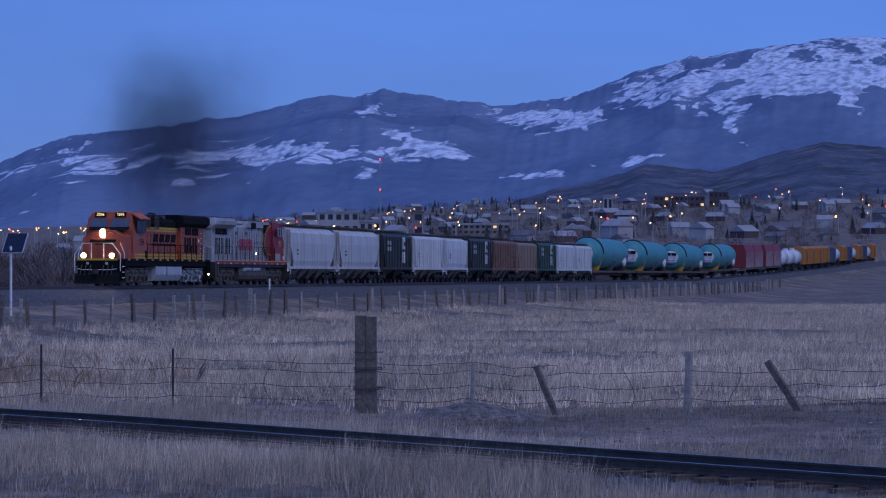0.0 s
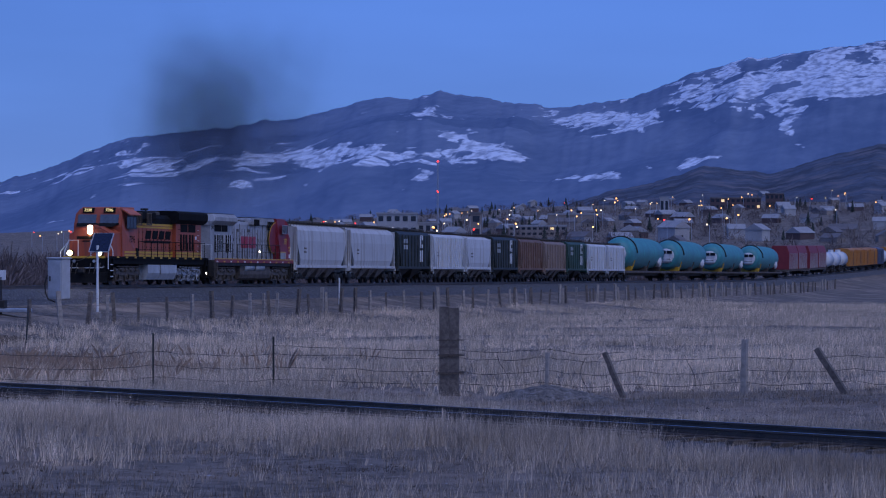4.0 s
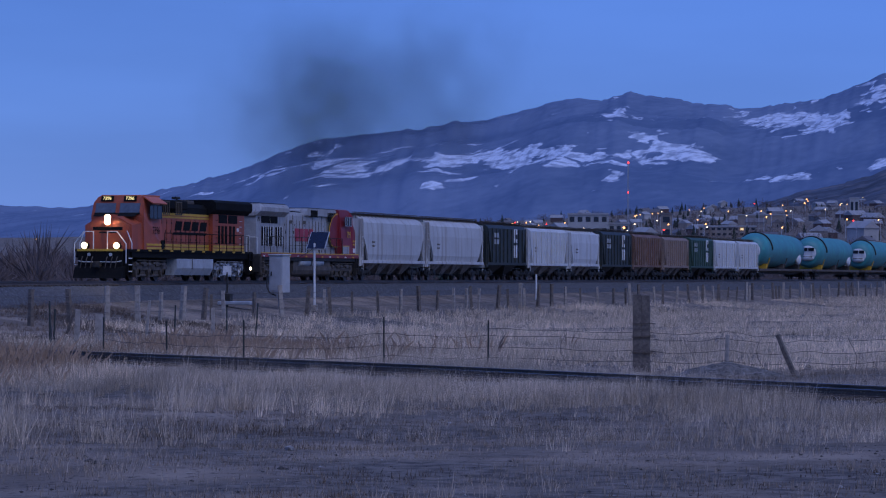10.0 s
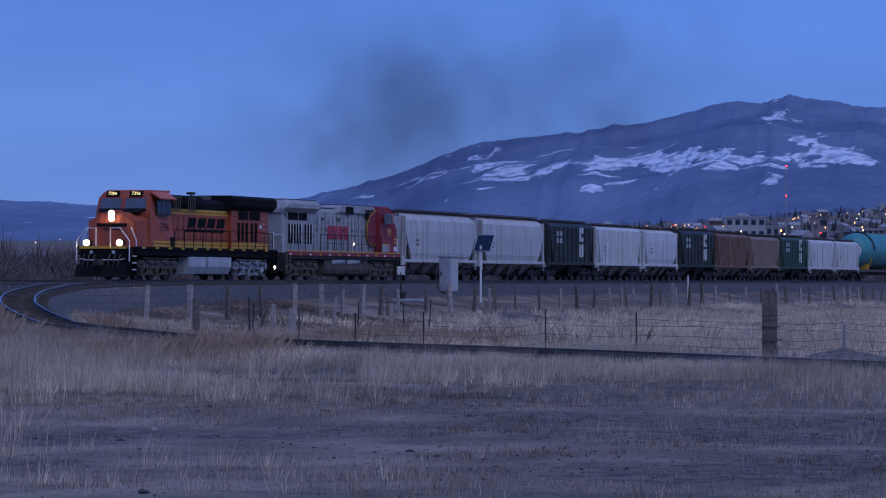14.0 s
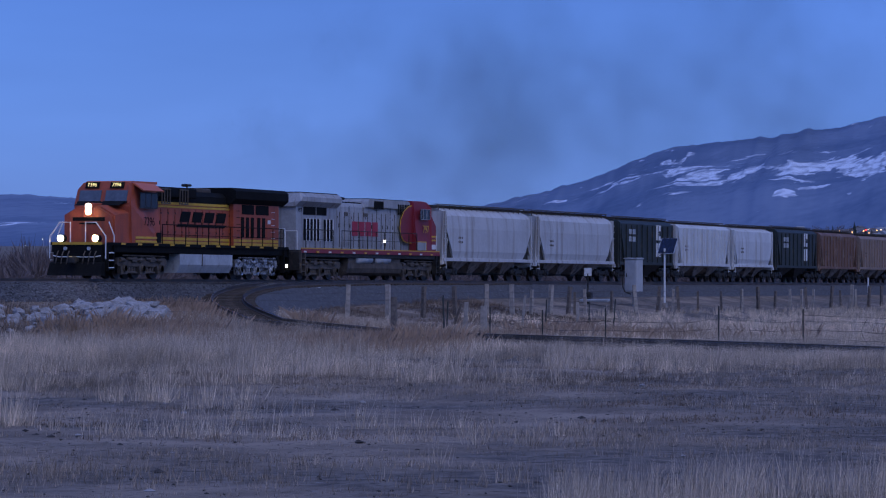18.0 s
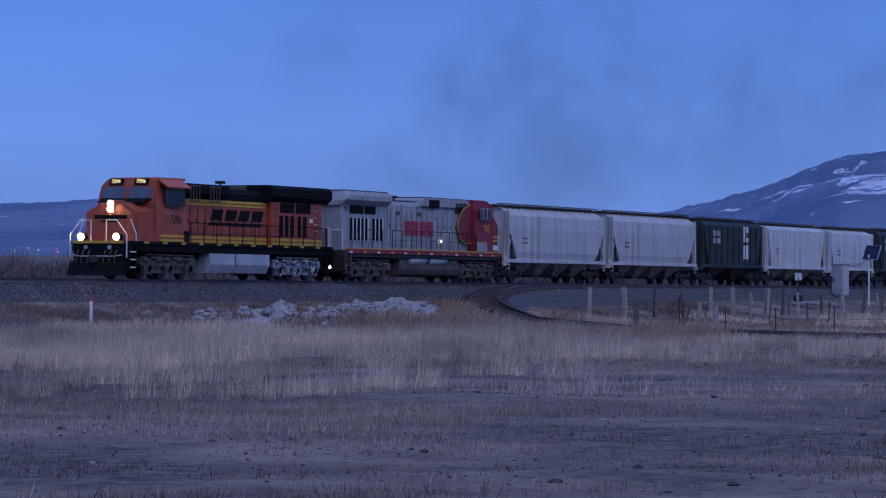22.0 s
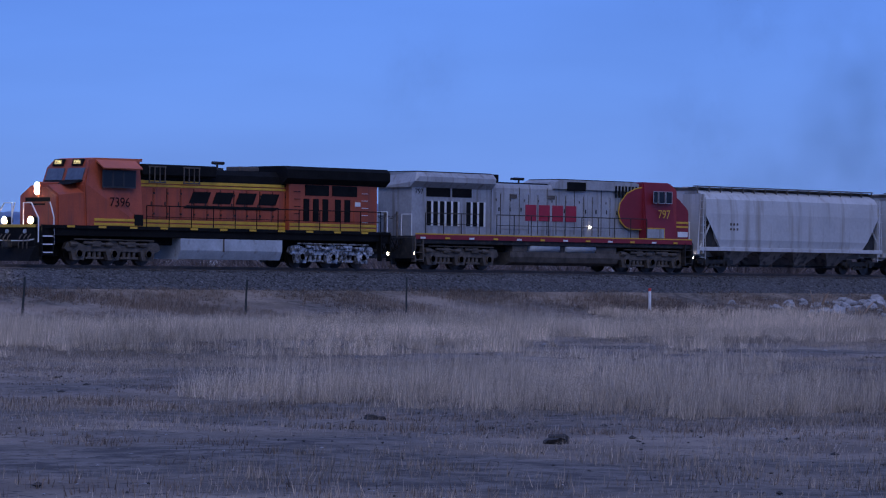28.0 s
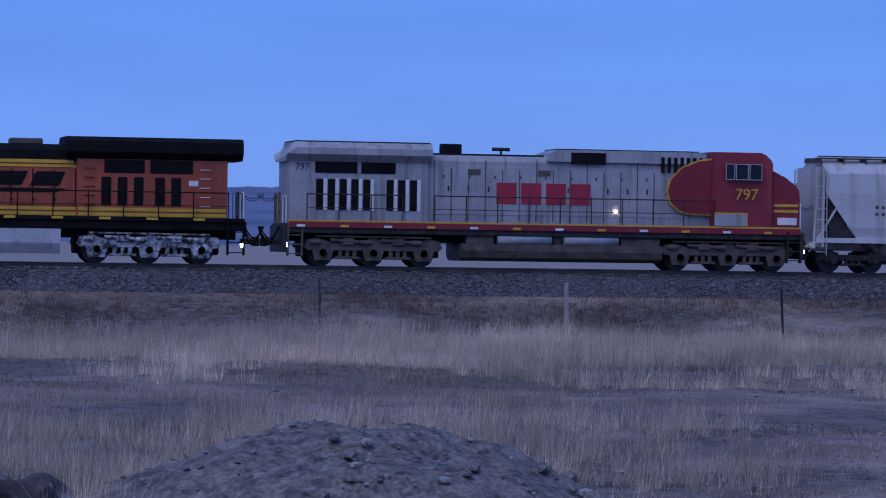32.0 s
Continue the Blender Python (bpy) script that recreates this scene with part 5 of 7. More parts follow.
def box_car(length, paint, label):
    e = thing("box_car", label, "freight car", "train")
    L = length
    bm = bmesh.new()
    prism(bm, [(-1.5, 1.1), (-1.5, 4.2), (-1.2, 4.45), (0, 4.6), (1.2, 4.45), (1.5, 4.2), (1.5, 1.1)], 0.4, L - 0.4)
    part("body", bm, paint, e)
    for i in range(11):
        x = 0.6 + (L - 1.2) * i / 10
        if 0.42 < i / 10 < 0.58:
            continue
        bm = bmesh.new()
        box(bm, x - 0.05, x + 0.05, -1.57, -1.49, 1.15, 4.15)
        part("rib", bm, paint, e)
    d = panel(e, "door", L / 2 - 1.6, L / 2 + 1.6, 1.2, 4.0, -1.52, paint, 0.05)
    bm = bmesh.new()
    for x in (L / 2 - 0.6, L / 2 + 0.6):
        rod(bm, (x, -1.60, 1.3), (x, -1.60, 3.9), 0.03)
    part("door_bar", bm, DARK_STEEL, d)
    bm = bmesh.new()
    box(bm, 0.2, L - 0.2, -0.35, 0.35, 0.75, 1.1)
    part("frame", bm, DARK_STEEL, e)
    truck(e, 2.0, 2, 1.75, DARK_STEEL, 0.42, 0.5, False), truck(e, L - 2.0, 2, 1.75, DARK_STEEL, 0.42, 0.5, False)
    coupler(e, 0.2, -1), coupler(e, L - 0.2, 1)
    return e


TRAIN, WHEELSETS = [], []


def couple(ob, offset):
    TRAIN.append((ob, offset))
    return offset


def build_train():
    a, wa = lead_locomotive()
    b, wb = trailing_locomotive()
    a.scale, b.scale = (1.005, 1, 1), (0.98, 1, 1)
    couple(a, -0.85), couple(b, 20.25)
    WHEELSETS.extend(wa + wb)
    first = covered_hopper(15.9, HOPPER_GREY, "large grey covered hopper car with bowed sides", 0, 4, True, 4.45)
    couple(first, 41.2), couple(copy_thing(first, Matrix()), 57.4)
    dark = covered_hopper(12.6, HOPPER_DARK, "dark green hopper car with white painted panels", 9, 2, False, 4.38, True, False)
    couple(dark, 73.9)
    couple(covered_hopper(13.7, HOPPER_LIGHT, "light grey ribbed covered hopper car", 13, 3, False, 4.3), 86.9)
    couple(covered_hopper(11.3, HOPPER_LIGHT, "light grey covered hopper car with rounded sides", 0, 3, True, 4.3), 101.1)
    couple(copy_thing(dark, Matrix()), 112.9)
    couple(covered_hopper(12.7, HOPPER_BROWN, "brown ribbed hopper car", 11, 3, False, 4.3), 125.9)
    couple(covered_hopper(12.5, HOPPER_TAUPE, "faded brown ribbed hopper car", 11, 3, False, 4.2), 139.0)
    couple(covered_hopper(12.3, HOPPER_GREEN, "green hopper car with white painted panels", 9, 2, False, 4.3, True, False), 151.9)
    grey = covered_hopper(12.4, HOPPER_LIGHT, "pale grey ribbed covered hopper car", 9, 3, False, 4.2)
    couple(grey, 164.6), couple(copy_thing(grey, Matrix()), 177.4)
    f = fuselage_car(35.0)
    couple(f, 191.0)
    for o in (229.0, 270.0, 313.0):
        couple(copy_thing(f, Matrix()), o)
    ld = load_car(30.0)
    couple(ld, 356.0), couple(copy_thing(ld, Matrix()), 388.0)
    tk = tank_car(13.0)
    couple(tk, 420.0)
    for i in range(1, 3):
        couple(copy_thing(tk, Matrix()), 420.0 + i * 13.5)
    bx = box_car(15.0, BOX_ORANGE, "orange ribbed box car")
    couple(bx, 461.0)
    for i in range(1, 4):
        couple(copy_thing(bx, Matrix()), 461.0 + i * 15.6)
    bb = box_car(15.0, BOX_BLUE, "slate blue ribbed box car")
    o = 524.0
    for i in range(9):
        k = (bb, tk, bx)[i % 3]
        couple(copy_thing(k, Matrix()), o + i * 15.6) if i else couple(bb, o)


build_train()


# ---- branch track curving away from the main line ----
BRANCH = [(165, -0.2), (149, -0.7), (133, -1.5), (121, -2.9), (110.5, -5.8), (102, -11.4), (94, -20.2), (86, -30.6), (78.5, -40.4), (70, -50.0), (61.5, -59.6), (50, -72.6), (36, -88.4), (24, -102)]


def smooth_line(pts, step):
    out = []
    P = [Vector((x, y)) for x, y in pts]
    for i in range(len(P) - 1):
        p0, p1, p2, p3 = P[max(i - 1, 0)], P[i], P[i + 1], P[min(i + 2, len(P) - 1)]
        k = max(2, int((p2 - p1).length / step))
        for j in range(k):
            t = j / k
            out.append(0.5 * ((2 * p1) + (p2 - p0) * t + (2 * p0 - 5 * p1 + 4 * p2 - p3) * t * t + (3 * p1 - p0 - 3 * p2 + p3) * t ** 3))
    out.append(P[-1])
    return out


def branch_z(x, y):
    return rail_z(x) + table(-y, (0, 0.0), (1.0, -0.02), (3, -0.22), (6, -0.85), (12, -1.72), (22, -2.10), (60, -2.12), (110, -2.2))


branch_line = [(p.x, p.y, branch_z(p.x, p.y)) for p in smooth_line(BRANCH, 0.9)]
branch_track = thing("railway_track", "rusty branch track curving away from the main line", "railway", kind="structure")
rail_run("branch", branch_line, branch_track)
bed_run("ballast", branch_line, 1.5, 3.5, -0.24, 1.5, BALLAST, branch_track, 5, 0.07)


def lay_ties(line, parent, step, limit, skip=0):
    bm = bmesh.new()
    box(bm, -0.11, 0.11, -1.3, 1.3, -0.36, -0.165, 0.012)
    me = mesh_of(bm, "tie", TIE)
    P, run, laid, nxt = [Vector(p) for p in line], 0.0, 0, skip
    for a, b in zip(P, P[1:]):
        d = (b - a).length
        while run + d >= nxt and laid < limit:
            p = a.lerp(b, (nxt - run) / d)
            o = new("tie", me)
            o.parent = parent
            o.matrix_basis = Matrix.Translation(p + Vector((0, 0, random.uniform(-0.02, 0.01)))) @ Euler((0, 0, math.atan2(b.y - a.y, b.x - a.x) + random.uniform(-0.03, 0.03))).to_matrix().to_4x4()
            nxt += step
            laid += 1
        run += d


# ---- near field fence ----
def post_mesh(name, w, d, h, material, rough=0.02, taper=0.92, seed=0):
    bm = bmesh.new()
    for k in range(7):
        z = -0.4 + (h + 0.4) * k / 6
        s = 1 - (1 - taper) * k / 6
        for a, b in ((-1, -1), (1, -1), (1, 1), (-1, 1)):
            v = bm.verts.new((a * w / 2 * s, b * d / 2 * s, z))
            v.co += Vector((noise.noise(Vector((a, b, z * 2 + seed))), noise.noise(Vector((a + 5, b, z * 2 + seed))), 0)) * rough
    bm.verts.ensure_lookup_table()
    for k in range(6):
        for i in range(4):
            bm.faces.new((bm.verts[k * 4 + i], bm.verts[k * 4 + (i + 1) % 4], bm.verts[k * 4 + 4 + (i + 1) % 4], bm.verts[k * 4 + 4 + i]))
    bm.faces.new([bm.verts[24 + i] for i in range(4)]), bm.faces.new([bm.verts[3 - i] for i in range(4)])
    return mesh_of(bm, name, material)


def place(ob, x, y, rx=0, ry=0, rz=0, lift=0.0):
    ob.matrix_basis = pose(x, y, ground_z(x, y) + lift, rx, ry, rz)
    return ob


def field_fence():
    big = thing("fence_post", "thick weathered railway-tie corner post wrapped with wire", "fence post", "near fence")
    place(big, 93.2, -43.9, 0, 0, 8)
    for dy, h, s in ((-0.135, 2.44, 1), (0.135, 2.47, 4)):
        ob = new("timber", post_mesh("timber", 0.28, 0.268, h, WEATHERED, 0.022, 0.97, s))
        ob.parent, ob.location = big, (0, dy, 0)
    for z in (0.62, 0.66, 1.12, 1.16, 1.55):
        bm = bmesh.new()
        c = [(-0.19, -0.42), (0.19, -0.42), (0.19, 0.29), (-0.19, 0.29)]
        for (a, b), (p, q) in zip(c, c[1:] + c[:1]):
            rod(bm, (a, b, z), (p, q, z + 0.01), 0.012, 5)
        part("wire_wrap", bm, WIRE, big)
    spots = [(91.7, -39.3, 1.55, T_POST, 0), (91.6, -35.9, 1.6, T_POST, 0), (93.4, -30.6, 1.6, T_POST, 0), (97.6, -26.4, 1.5, T_POST, 7), (103.0, -22.0, 1.5, T_POST, -3)]
    tops = {}
    for x, y, h, m, lean in spots:
        bm = bmesh.new()
        box(bm, -0.028, 0.028, -0.006, 0.006, -0.4, h), box(bm, -0.006, 0.006, -0.006, 0.045, -0.4, h)
        for k in range(14):
            box(bm, -0.012, 0.012, -0.016, -0.006, 0.1 + k * (h - 0.2) / 14, 0.13 + k * (h - 0.2) / 14)
        ob = solid("fence_post", bm, m, "dark steel T-post in dry grass", "fence post", "near fence")
        place(ob, x, y, lean, 0, -75)
    for x, y, h, w, lean, m, lab in ((93.3, -46.6, 1.20, 0.12, 2, PALE_TIMBER, "short pale weathered wooden fence post"), (94.1, -48.6, 1.35, 0.16, -24, WEATHERED, "leaning weathered wooden fence post"),
                                     (94.3, -51.9, 1.55, 0.19, 1, PALE_TIMBER, "grey weathered wooden fence post"), (95.2, -54.6, 1.50, 0.20, -34, WEATHERED, "steeply leaning grey wooden fence post"),
                                     (97.2, -57.0, 2.05, 0.13, -5, PALE_TIMBER, "thin wooden stake tied to the gate post")):
        ob = tagged(new("fence_post", post_mesh("fence_post", w, w * 0.85, h, m, 0.02, 0.9, x)), lab, "fence post", "near fence")
        place(ob, x, y, lean, 0, -10)
    g = thing("chain_link_gate", "galvanised chain-link gate with dark steel post", "gate")
    place(g, 97.4, -57.6)
    bm = bmesh.new()
    rod(bm, (0, 0, -0.3), (0, 0, 2.35), 0.06, 10)
    part("gate_post", bm, T_POST, g, "dark steel gate post")
    bm = bmesh.new()
    rod(bm, (0, -0.1, 2.1), (0.3, -3.4, 2.1), 0.03), rod(bm, (0, -0.1, 0.25), (0.3, -3.4, 0.25), 0.03), rod(bm, (0.3, -3.4, 0.2), (0.3, -3.4, 2.12), 0.03), rod(bm, (0, -0.1, 0.2), (0, -0.1, 2.12), 0.03)
    part("gate_frame", bm, GALV, g)
    bm = bmesh.new()
    for i in range(-14, 26):
        for s in (-1, 1):
            a = Vector((0.02, -0.1 - i * 0.13, 0.25))
            y0, y1 = a.y, a.y - 1.67 * s
            lo, hi = 0.0, 1.0
            dy = y1 - y0
            t0, t1 = sorted(((-0.1 - y0) / dy, (-3.4 - y0) / dy))
            lo, hi = max(lo, t0), min(hi, t1)
            if hi - lo > 0.02:
                p, q = Vector((0.02 - (y0 + dy * lo) * 0.09, y0 + dy * lo, 0.25 + 1.85 * lo)), Vector((0.02 - (y0 + dy * hi) * 0.09, y0 + dy * hi, 0.25 + 1.85 * hi))
                rod(bm, p, q, 0.006, 3)
    tagged(part("chain_link", bm, GALV, g), kind="stuff")
    # sagging wires from post to post
    stations = [(103.0, -22.0), (97.6, -26.4), (93.4, -30.6), (91.6, -35.9), (91.7, -39.3), (93.2, -44.1), (93.3, -46.6), (94.1, -48.9), (94.3, -51.9), (95.2, -54.9), (97.3, -57.2)]
    for h in (0.38, 0.72, 1.08, 1.30):
        fence_wire, run = bmesh.new(), []
        for i, ((a, b), (c, d)) in enumerate(zip(stations, stations[1:])):
            if h > 1.2 and i not in (4, 5, 6):
                continue
            seg = 9
            for k in range(seg):
                t = k / seg
                x, y = a + (c - a) * t, b + (d - b) * t
                z = ground_z(x, y) + h - 0.10 * math.sin(math.pi * t) + 0.05 * noise.noise(Vector((x * 2, y * 2, h * 9))) * (1 if 0 < k < seg else 0)
                run.append((x - 0.05, y, z))
        tube(fence_wire, run, 0.008, 4)
        solid("fence_wire", fence_wire, WIRE, "sagging rusty barbed wire strand of the field fence", "wire", "fence wires")
    for i, (x, y) in enumerate(((93.9, -47.6), (94.3, -50.4), (94.8, -53.0), (92.5, -41.6), (93.3, -45.4))):
        bm = bmesh.new()
        tube(bm, [(x + 0.05 * math.sin(k * 0.3 + i), y + 0.16 * math.sin(k * 0.21 + i * 2), ground_z(x, y) + 1.12 - k * 0.055) for k in range(19)], 0.009, 4)
        solid("loose_wire", bm, WIRE, "loose curl of rusty wire hanging on the fence", "wire", "loose wires")


field_fence()


# ---- lineside fence along the main track ----
def lineside_fence():
    kinds = [post_mesh("fence_post", w, w, h, m, 0.02, 0.9, i) for i, (w, h, m) in enumerate(((0.17, 1.55, PALE_TIMBER), (0.20, 1.75, WEATHERED), (0.15, 1.45, WEATHERED), (0.24, 1.85, PALE_TIMBER)))]
    x, n = 118.0, 0
    while x < 560:
        k = random.randrange(4)
        y = -8.6 + 0.5 * noise.noise(Vector((x * 0.02, 0, 5)))
        ob = tagged(new("fence_post", kinds[k]), "weathered wooden post of the lineside fence", "fence post", "lineside fence")
        place(ob, x, y, random.uniform(-5, 5), random.uniform(-5, 5), random.uniform(0, 90), -0.1)
        if x > 150 and random.random() < 0.22:
            twin = tagged(new("fence_post", kinds[(k + 1) % 4]), "weathered wooden post of the lineside fence", "fence post", "lineside fence")
            place(twin, x + 0.5, y - 0.25, random.uniform(-4, 4), 0, 20, -0.1)
        x += random.choice((3.2, 4.2, 4.8, 5.4)) * (1 if x < 300 else 1.15)
        n += 1
    for h in (0.5, 0.95, 1.3):
        bm, run = bmesh.new(), []
        for x in np.arange(96, 420, 3.0):
            y = -8.6 + 0.5 * noise.noise(Vector((x * 0.02, 0, 5)))
            run.append((x, y - 0.12, ground_z(x, y) + h + 0.06 * noise.noise(Vector((x, h, 0)))))
        tube(bm, run, 0.008, 4)
        solid("fence_wire", bm, WIRE, "thin wire strand of the lineside fence", "wire", "fence wires")


lineside_fence()

# stakes and posts in the corner between the two tracks, and along the line further west
CORNER = [(108.0, -15.4, 1.75, 0.30, 0, WEATHERED, "dark square timber post in dry grass"), (111.6, -16.6, 1.5, 0.07, 4, T_POST, "thin dark steel post"), (112.2, -16.2, 1.8, 0.07, 0, T_POST, "thin dark steel post"),
          (112.9, -16.0, 1.7, 0.07, -6, T_POST, "thin dark steel post"), (113.2, -16.9, 1.5, 0.20, 5, PALE_TIMBER, "pale wooden stub post"), (114.4, -17.4, 1.35, 0.32, 0, PALE_TIMBER, "thick pale wooden stub post"),
          (118.0, -18.0, 1.9, 0.12, 9, PALE_TIMBER, "thin leaning pale wooden stake"), (122.0, -17.8, 1.6, 0.07, 3, T_POST, "thin dark steel post"), (126.0, -18.1, 1.5, 0.15, 0, PALE_TIMBER, "pale wooden stake in dry grass"),
          (131.0, -17.0, 1.5, 0.07, 0, T_POST, "thin dark steel post"), (138.0, -16.0, 1.5, 0.07, 6, T_POST, "thin dark steel post"), (126.0, -11.4, 1.2, 0.14, 30, WEATHERED, "leaning weathered timber post"),
          (7.4, -11.9, 1.9, 0.06, 0, T_POST, "thin dark steel fence post"), (16.5, -10.6, 1.75, 0.13, 0, PALE_TIMBER, "weathered wooden fence post"), (24.0, -12.2, 1.9, 0.07, 20, T_POST, "leaning dark steel fence post"),
          (38.0, -9.5, 1.5, 0.07, 12, T_POST, "leaning dark steel fence post"), (48.0, -9.0, 1.6, 0.06, 4, T_POST, "thin dark steel fence post")]
for x, y, h, w, lean, m, lab in CORNER:
    place(tagged(new("fence_post", post_mesh("fence_post", w, w * 0.9, h, m, 0.012, 0.92, x)), lab, "fence post", "stray posts"), x, y, lean * 0.7, -lean * 0.5, 10)


# ---- signal gear ----
def signal_gear():
    b = thing("signal_cabinet", "grey steel trackside signal cabinet on a post", "cabinet")
    bx, by = 171.0, -6.3
    b.matrix_basis = pose(bx, by, ground_z(bx, by), 0, 0, -14)
    bm = bmesh.new()
    box(bm, -0.40, 0.40, -0.46, 0.46, 0.95, 3.05, 0.04)
    part("case", bm, CABINET, b)
    bm = bmesh.new()
    box(bm, -0.45, 0.45, -0.52, 0.52, 3.05, 3.14, 0.03)
    part("lid", bm, CABINET, b)
    bm = bmesh.new()
    box(bm, -0.44, -0.405, -0.38, 0.38, 1.08, 2.92, 0.01)
    d = part("door", bm, CABINET, b)
    bm = bmesh.new()
    box(bm, -0.48, -0.44, 0.24, 0.30, 1.9, 2.15)
    part("handle", bm, DARK_STEEL, d)
    bm = bmesh.new()
    rod(bm, (0, 0, -0.3), (0, 0, 1.0), 0.09, 10)
    part("leg", bm, GALV, b)
    bm = bmesh.new()
    tube(bm, [(-0.46, 0.42, 2.2), (-0.54, 0.52, 1.8), (-0.54, 0.50, 1.3), (-0.48, 0.36, 0.95), (-0.2, 0.1, 0.8)], 0.04, 6)
    part("cable", bm, DARK_STEEL, b)
    pl = thing("solar_pole", "white steel pole with tilted dark solar panel", "solar panel")
    px, py = 175.0, -7.1
    pl.matrix_basis = pose(px, py, ground_z(px, py))
    bm = bmesh.new()
    rod(bm, (0, 0, -0.3), (0, 0, 3.9), 0.065, 10)
    part("pole", bm, SIGNAL_WHITE, pl, "white pole")
    bm = bmesh.new()
    prism(bm, [(-0.10, 3.56), (-0.05, 3.54), (0.85, 4.50), (0.80, 4.55), (-0.12, 3.60)], -0.62, 0.42, "y")
    sp = part("solar_panel", bm, SOLAR, pl, "dark tilted solar panel")
    bm = bmesh.new()
    rod(bm, (-0.1, -0.64, 3.56), (0.83, -0.64, 4.53), 0.035), rod(bm, (-0.1, 0.44, 3.56), (0.83, 0.44, 4.53), 0.035), rod(bm, (-0.1, -0.64, 3.56), (-0.1, 0.44, 3.56), 0.035), rod(bm, (0.83, -0.64, 4.53), (0.83, 0.44, 4.53), 0.035)
    part("panel_frame", bm, GALV, sp)
    bm = bmesh.new()
    box(bm, -0.2, 0.2, -0.15, 0.15, 0, 0.35, 0.02)
    part("footing", bm, PALE_TIMBER, pl)
    cable = bmesh.new()
    tube(cable, [(bx + (px - bx) * t, by + (py - by) * t, ground_z(bx, by) + 3.1 + 0.4 * t - 0.35 * math.sin(math.pi * t)) for t in [k / 12 for k in range(13)]], 0.02, 5)
    solid("cable", cable, DARK_STEEL, "dark cable from the solar panel to the cabinet", "cable")
    s = thing("switch_stand", "small dark switch stand with white target", "switch stand")
    s.matrix_basis = pose(166.0, -4.9, ground_z(166.0, -4.9))
    bm = bmesh.new()
    rod(bm, (0, 0, 0), (0, 0, 1.9), 0.05, 8), box(bm, -0.25, 0.25, -0.25, 0.25, 0.3, 0.75, 0.04)
    part("stand", bm, DARK_STEEL, s)
    bm = bmesh.new()
    box(bm, -0.03, 0.03, -0.24, 0.24, 1.75, 2.25, 0.01)
    part("target", bm, SIGNAL_WHITE, s, "white target")
    bm = bmesh.new()
    box(bm, -0.5, 0.5, -1.5, 0.4, 0.12, 0.3, 0.03)
    part("throw_rod", bm, GALV, s)
    for x, y in ((236.0, -5.2),):
        bm = bmesh.new()
        rod(bm, (0, 0, -0.3), (0, 0, 1.9), 0.06, 8)
        place(solid("marker_post", bm, SIGNAL_WHITE, "slim white lineside marker post", "marker post", "markers"), x, y)
    m = thing("marker_post", "short white marker post with red cap", "marker post", "markers")
    place(m, 65.0, -8.4)
    bm = bmesh.new()
    rod(bm, (0, 0, -0.2), (0, 0, 0.95), 0.07, 8)
    part("stake", bm, SIGNAL_WHITE, m)
    bm = bmesh.new()
    rod(bm, (0, 0, 0.95), (0, 0, 1.1), 0.072, 8)
    part("cap", bm, RED_CAP, m, "faded red cap")
    bm = bmesh.new()
    box(bm, -0.9, 0.9, -0.12, 0.12, 0.05, 0.22, 0.01)
    place(solid("concrete_marker", bm, SIGNAL_WHITE, "low white concrete strip beside the track", "marker"), 126.0, -3.4, 0, 0, 0, 0.55)


signal_gear()


# ---- rock pile, spoil mound, boulder, clods ----
def stone(name, r, squash, material, seed, sub=2, rough=0.5):
    bm = bmesh.new()
    ball(bm, (0, 0, 0), r, sub, squash, rough, seed)
    return mesh_of(bm, name, material)


rock_kinds = [stone("rock", 1.0, (1.0 + 0.3 * (i % 3), 0.9, 0.62 + 0.1 * (i % 2)), ROCK, i + 1) for i in range(6)]
rock_pile = thing("rock_pile", "heap of pale broken limestone beside the railway", "rock pile")
rock_pile.location = (98, -7.2, ground_z(98, -7.2))
for i in range(290):
    k = random.random()
    x = random.gauss(90, 7.0) if k < 0.6 else random.gauss(98, 2.4)
    y = -7.4 + random.gauss(0, 1.5)
    r = min(0.5, 0.08 + abs(random.gauss(0, 0.14)) + (0.18 if abs(x - 98) < 3 and random.random() < 0.4 else 0))
    high = max(0, 0.85 - abs(x - 98) / 4.0) * max(0, 1 - abs(y + 7.2) / 1.6) + max(0, 0.5 - abs(x - 90) / 18) * max(0, 1 - abs(y + 7.2) / 1.8)
    o = new("rock", rock_kinds[i % 6])
    o.parent = rock_pile
    o.matrix_basis = Matrix.Translation((x - 98, y + 7.2, ground_z(x, y) - rock_pile.location.z + high * random.random() + r * 0.2)) @ Euler((random.uniform(-0.5, 0.5), random.uniform(-0.5, 0.5), random.uniform(0, 6))).to_matrix().to_4x4() @ Matrix.Diagonal((r, r, r, 1))


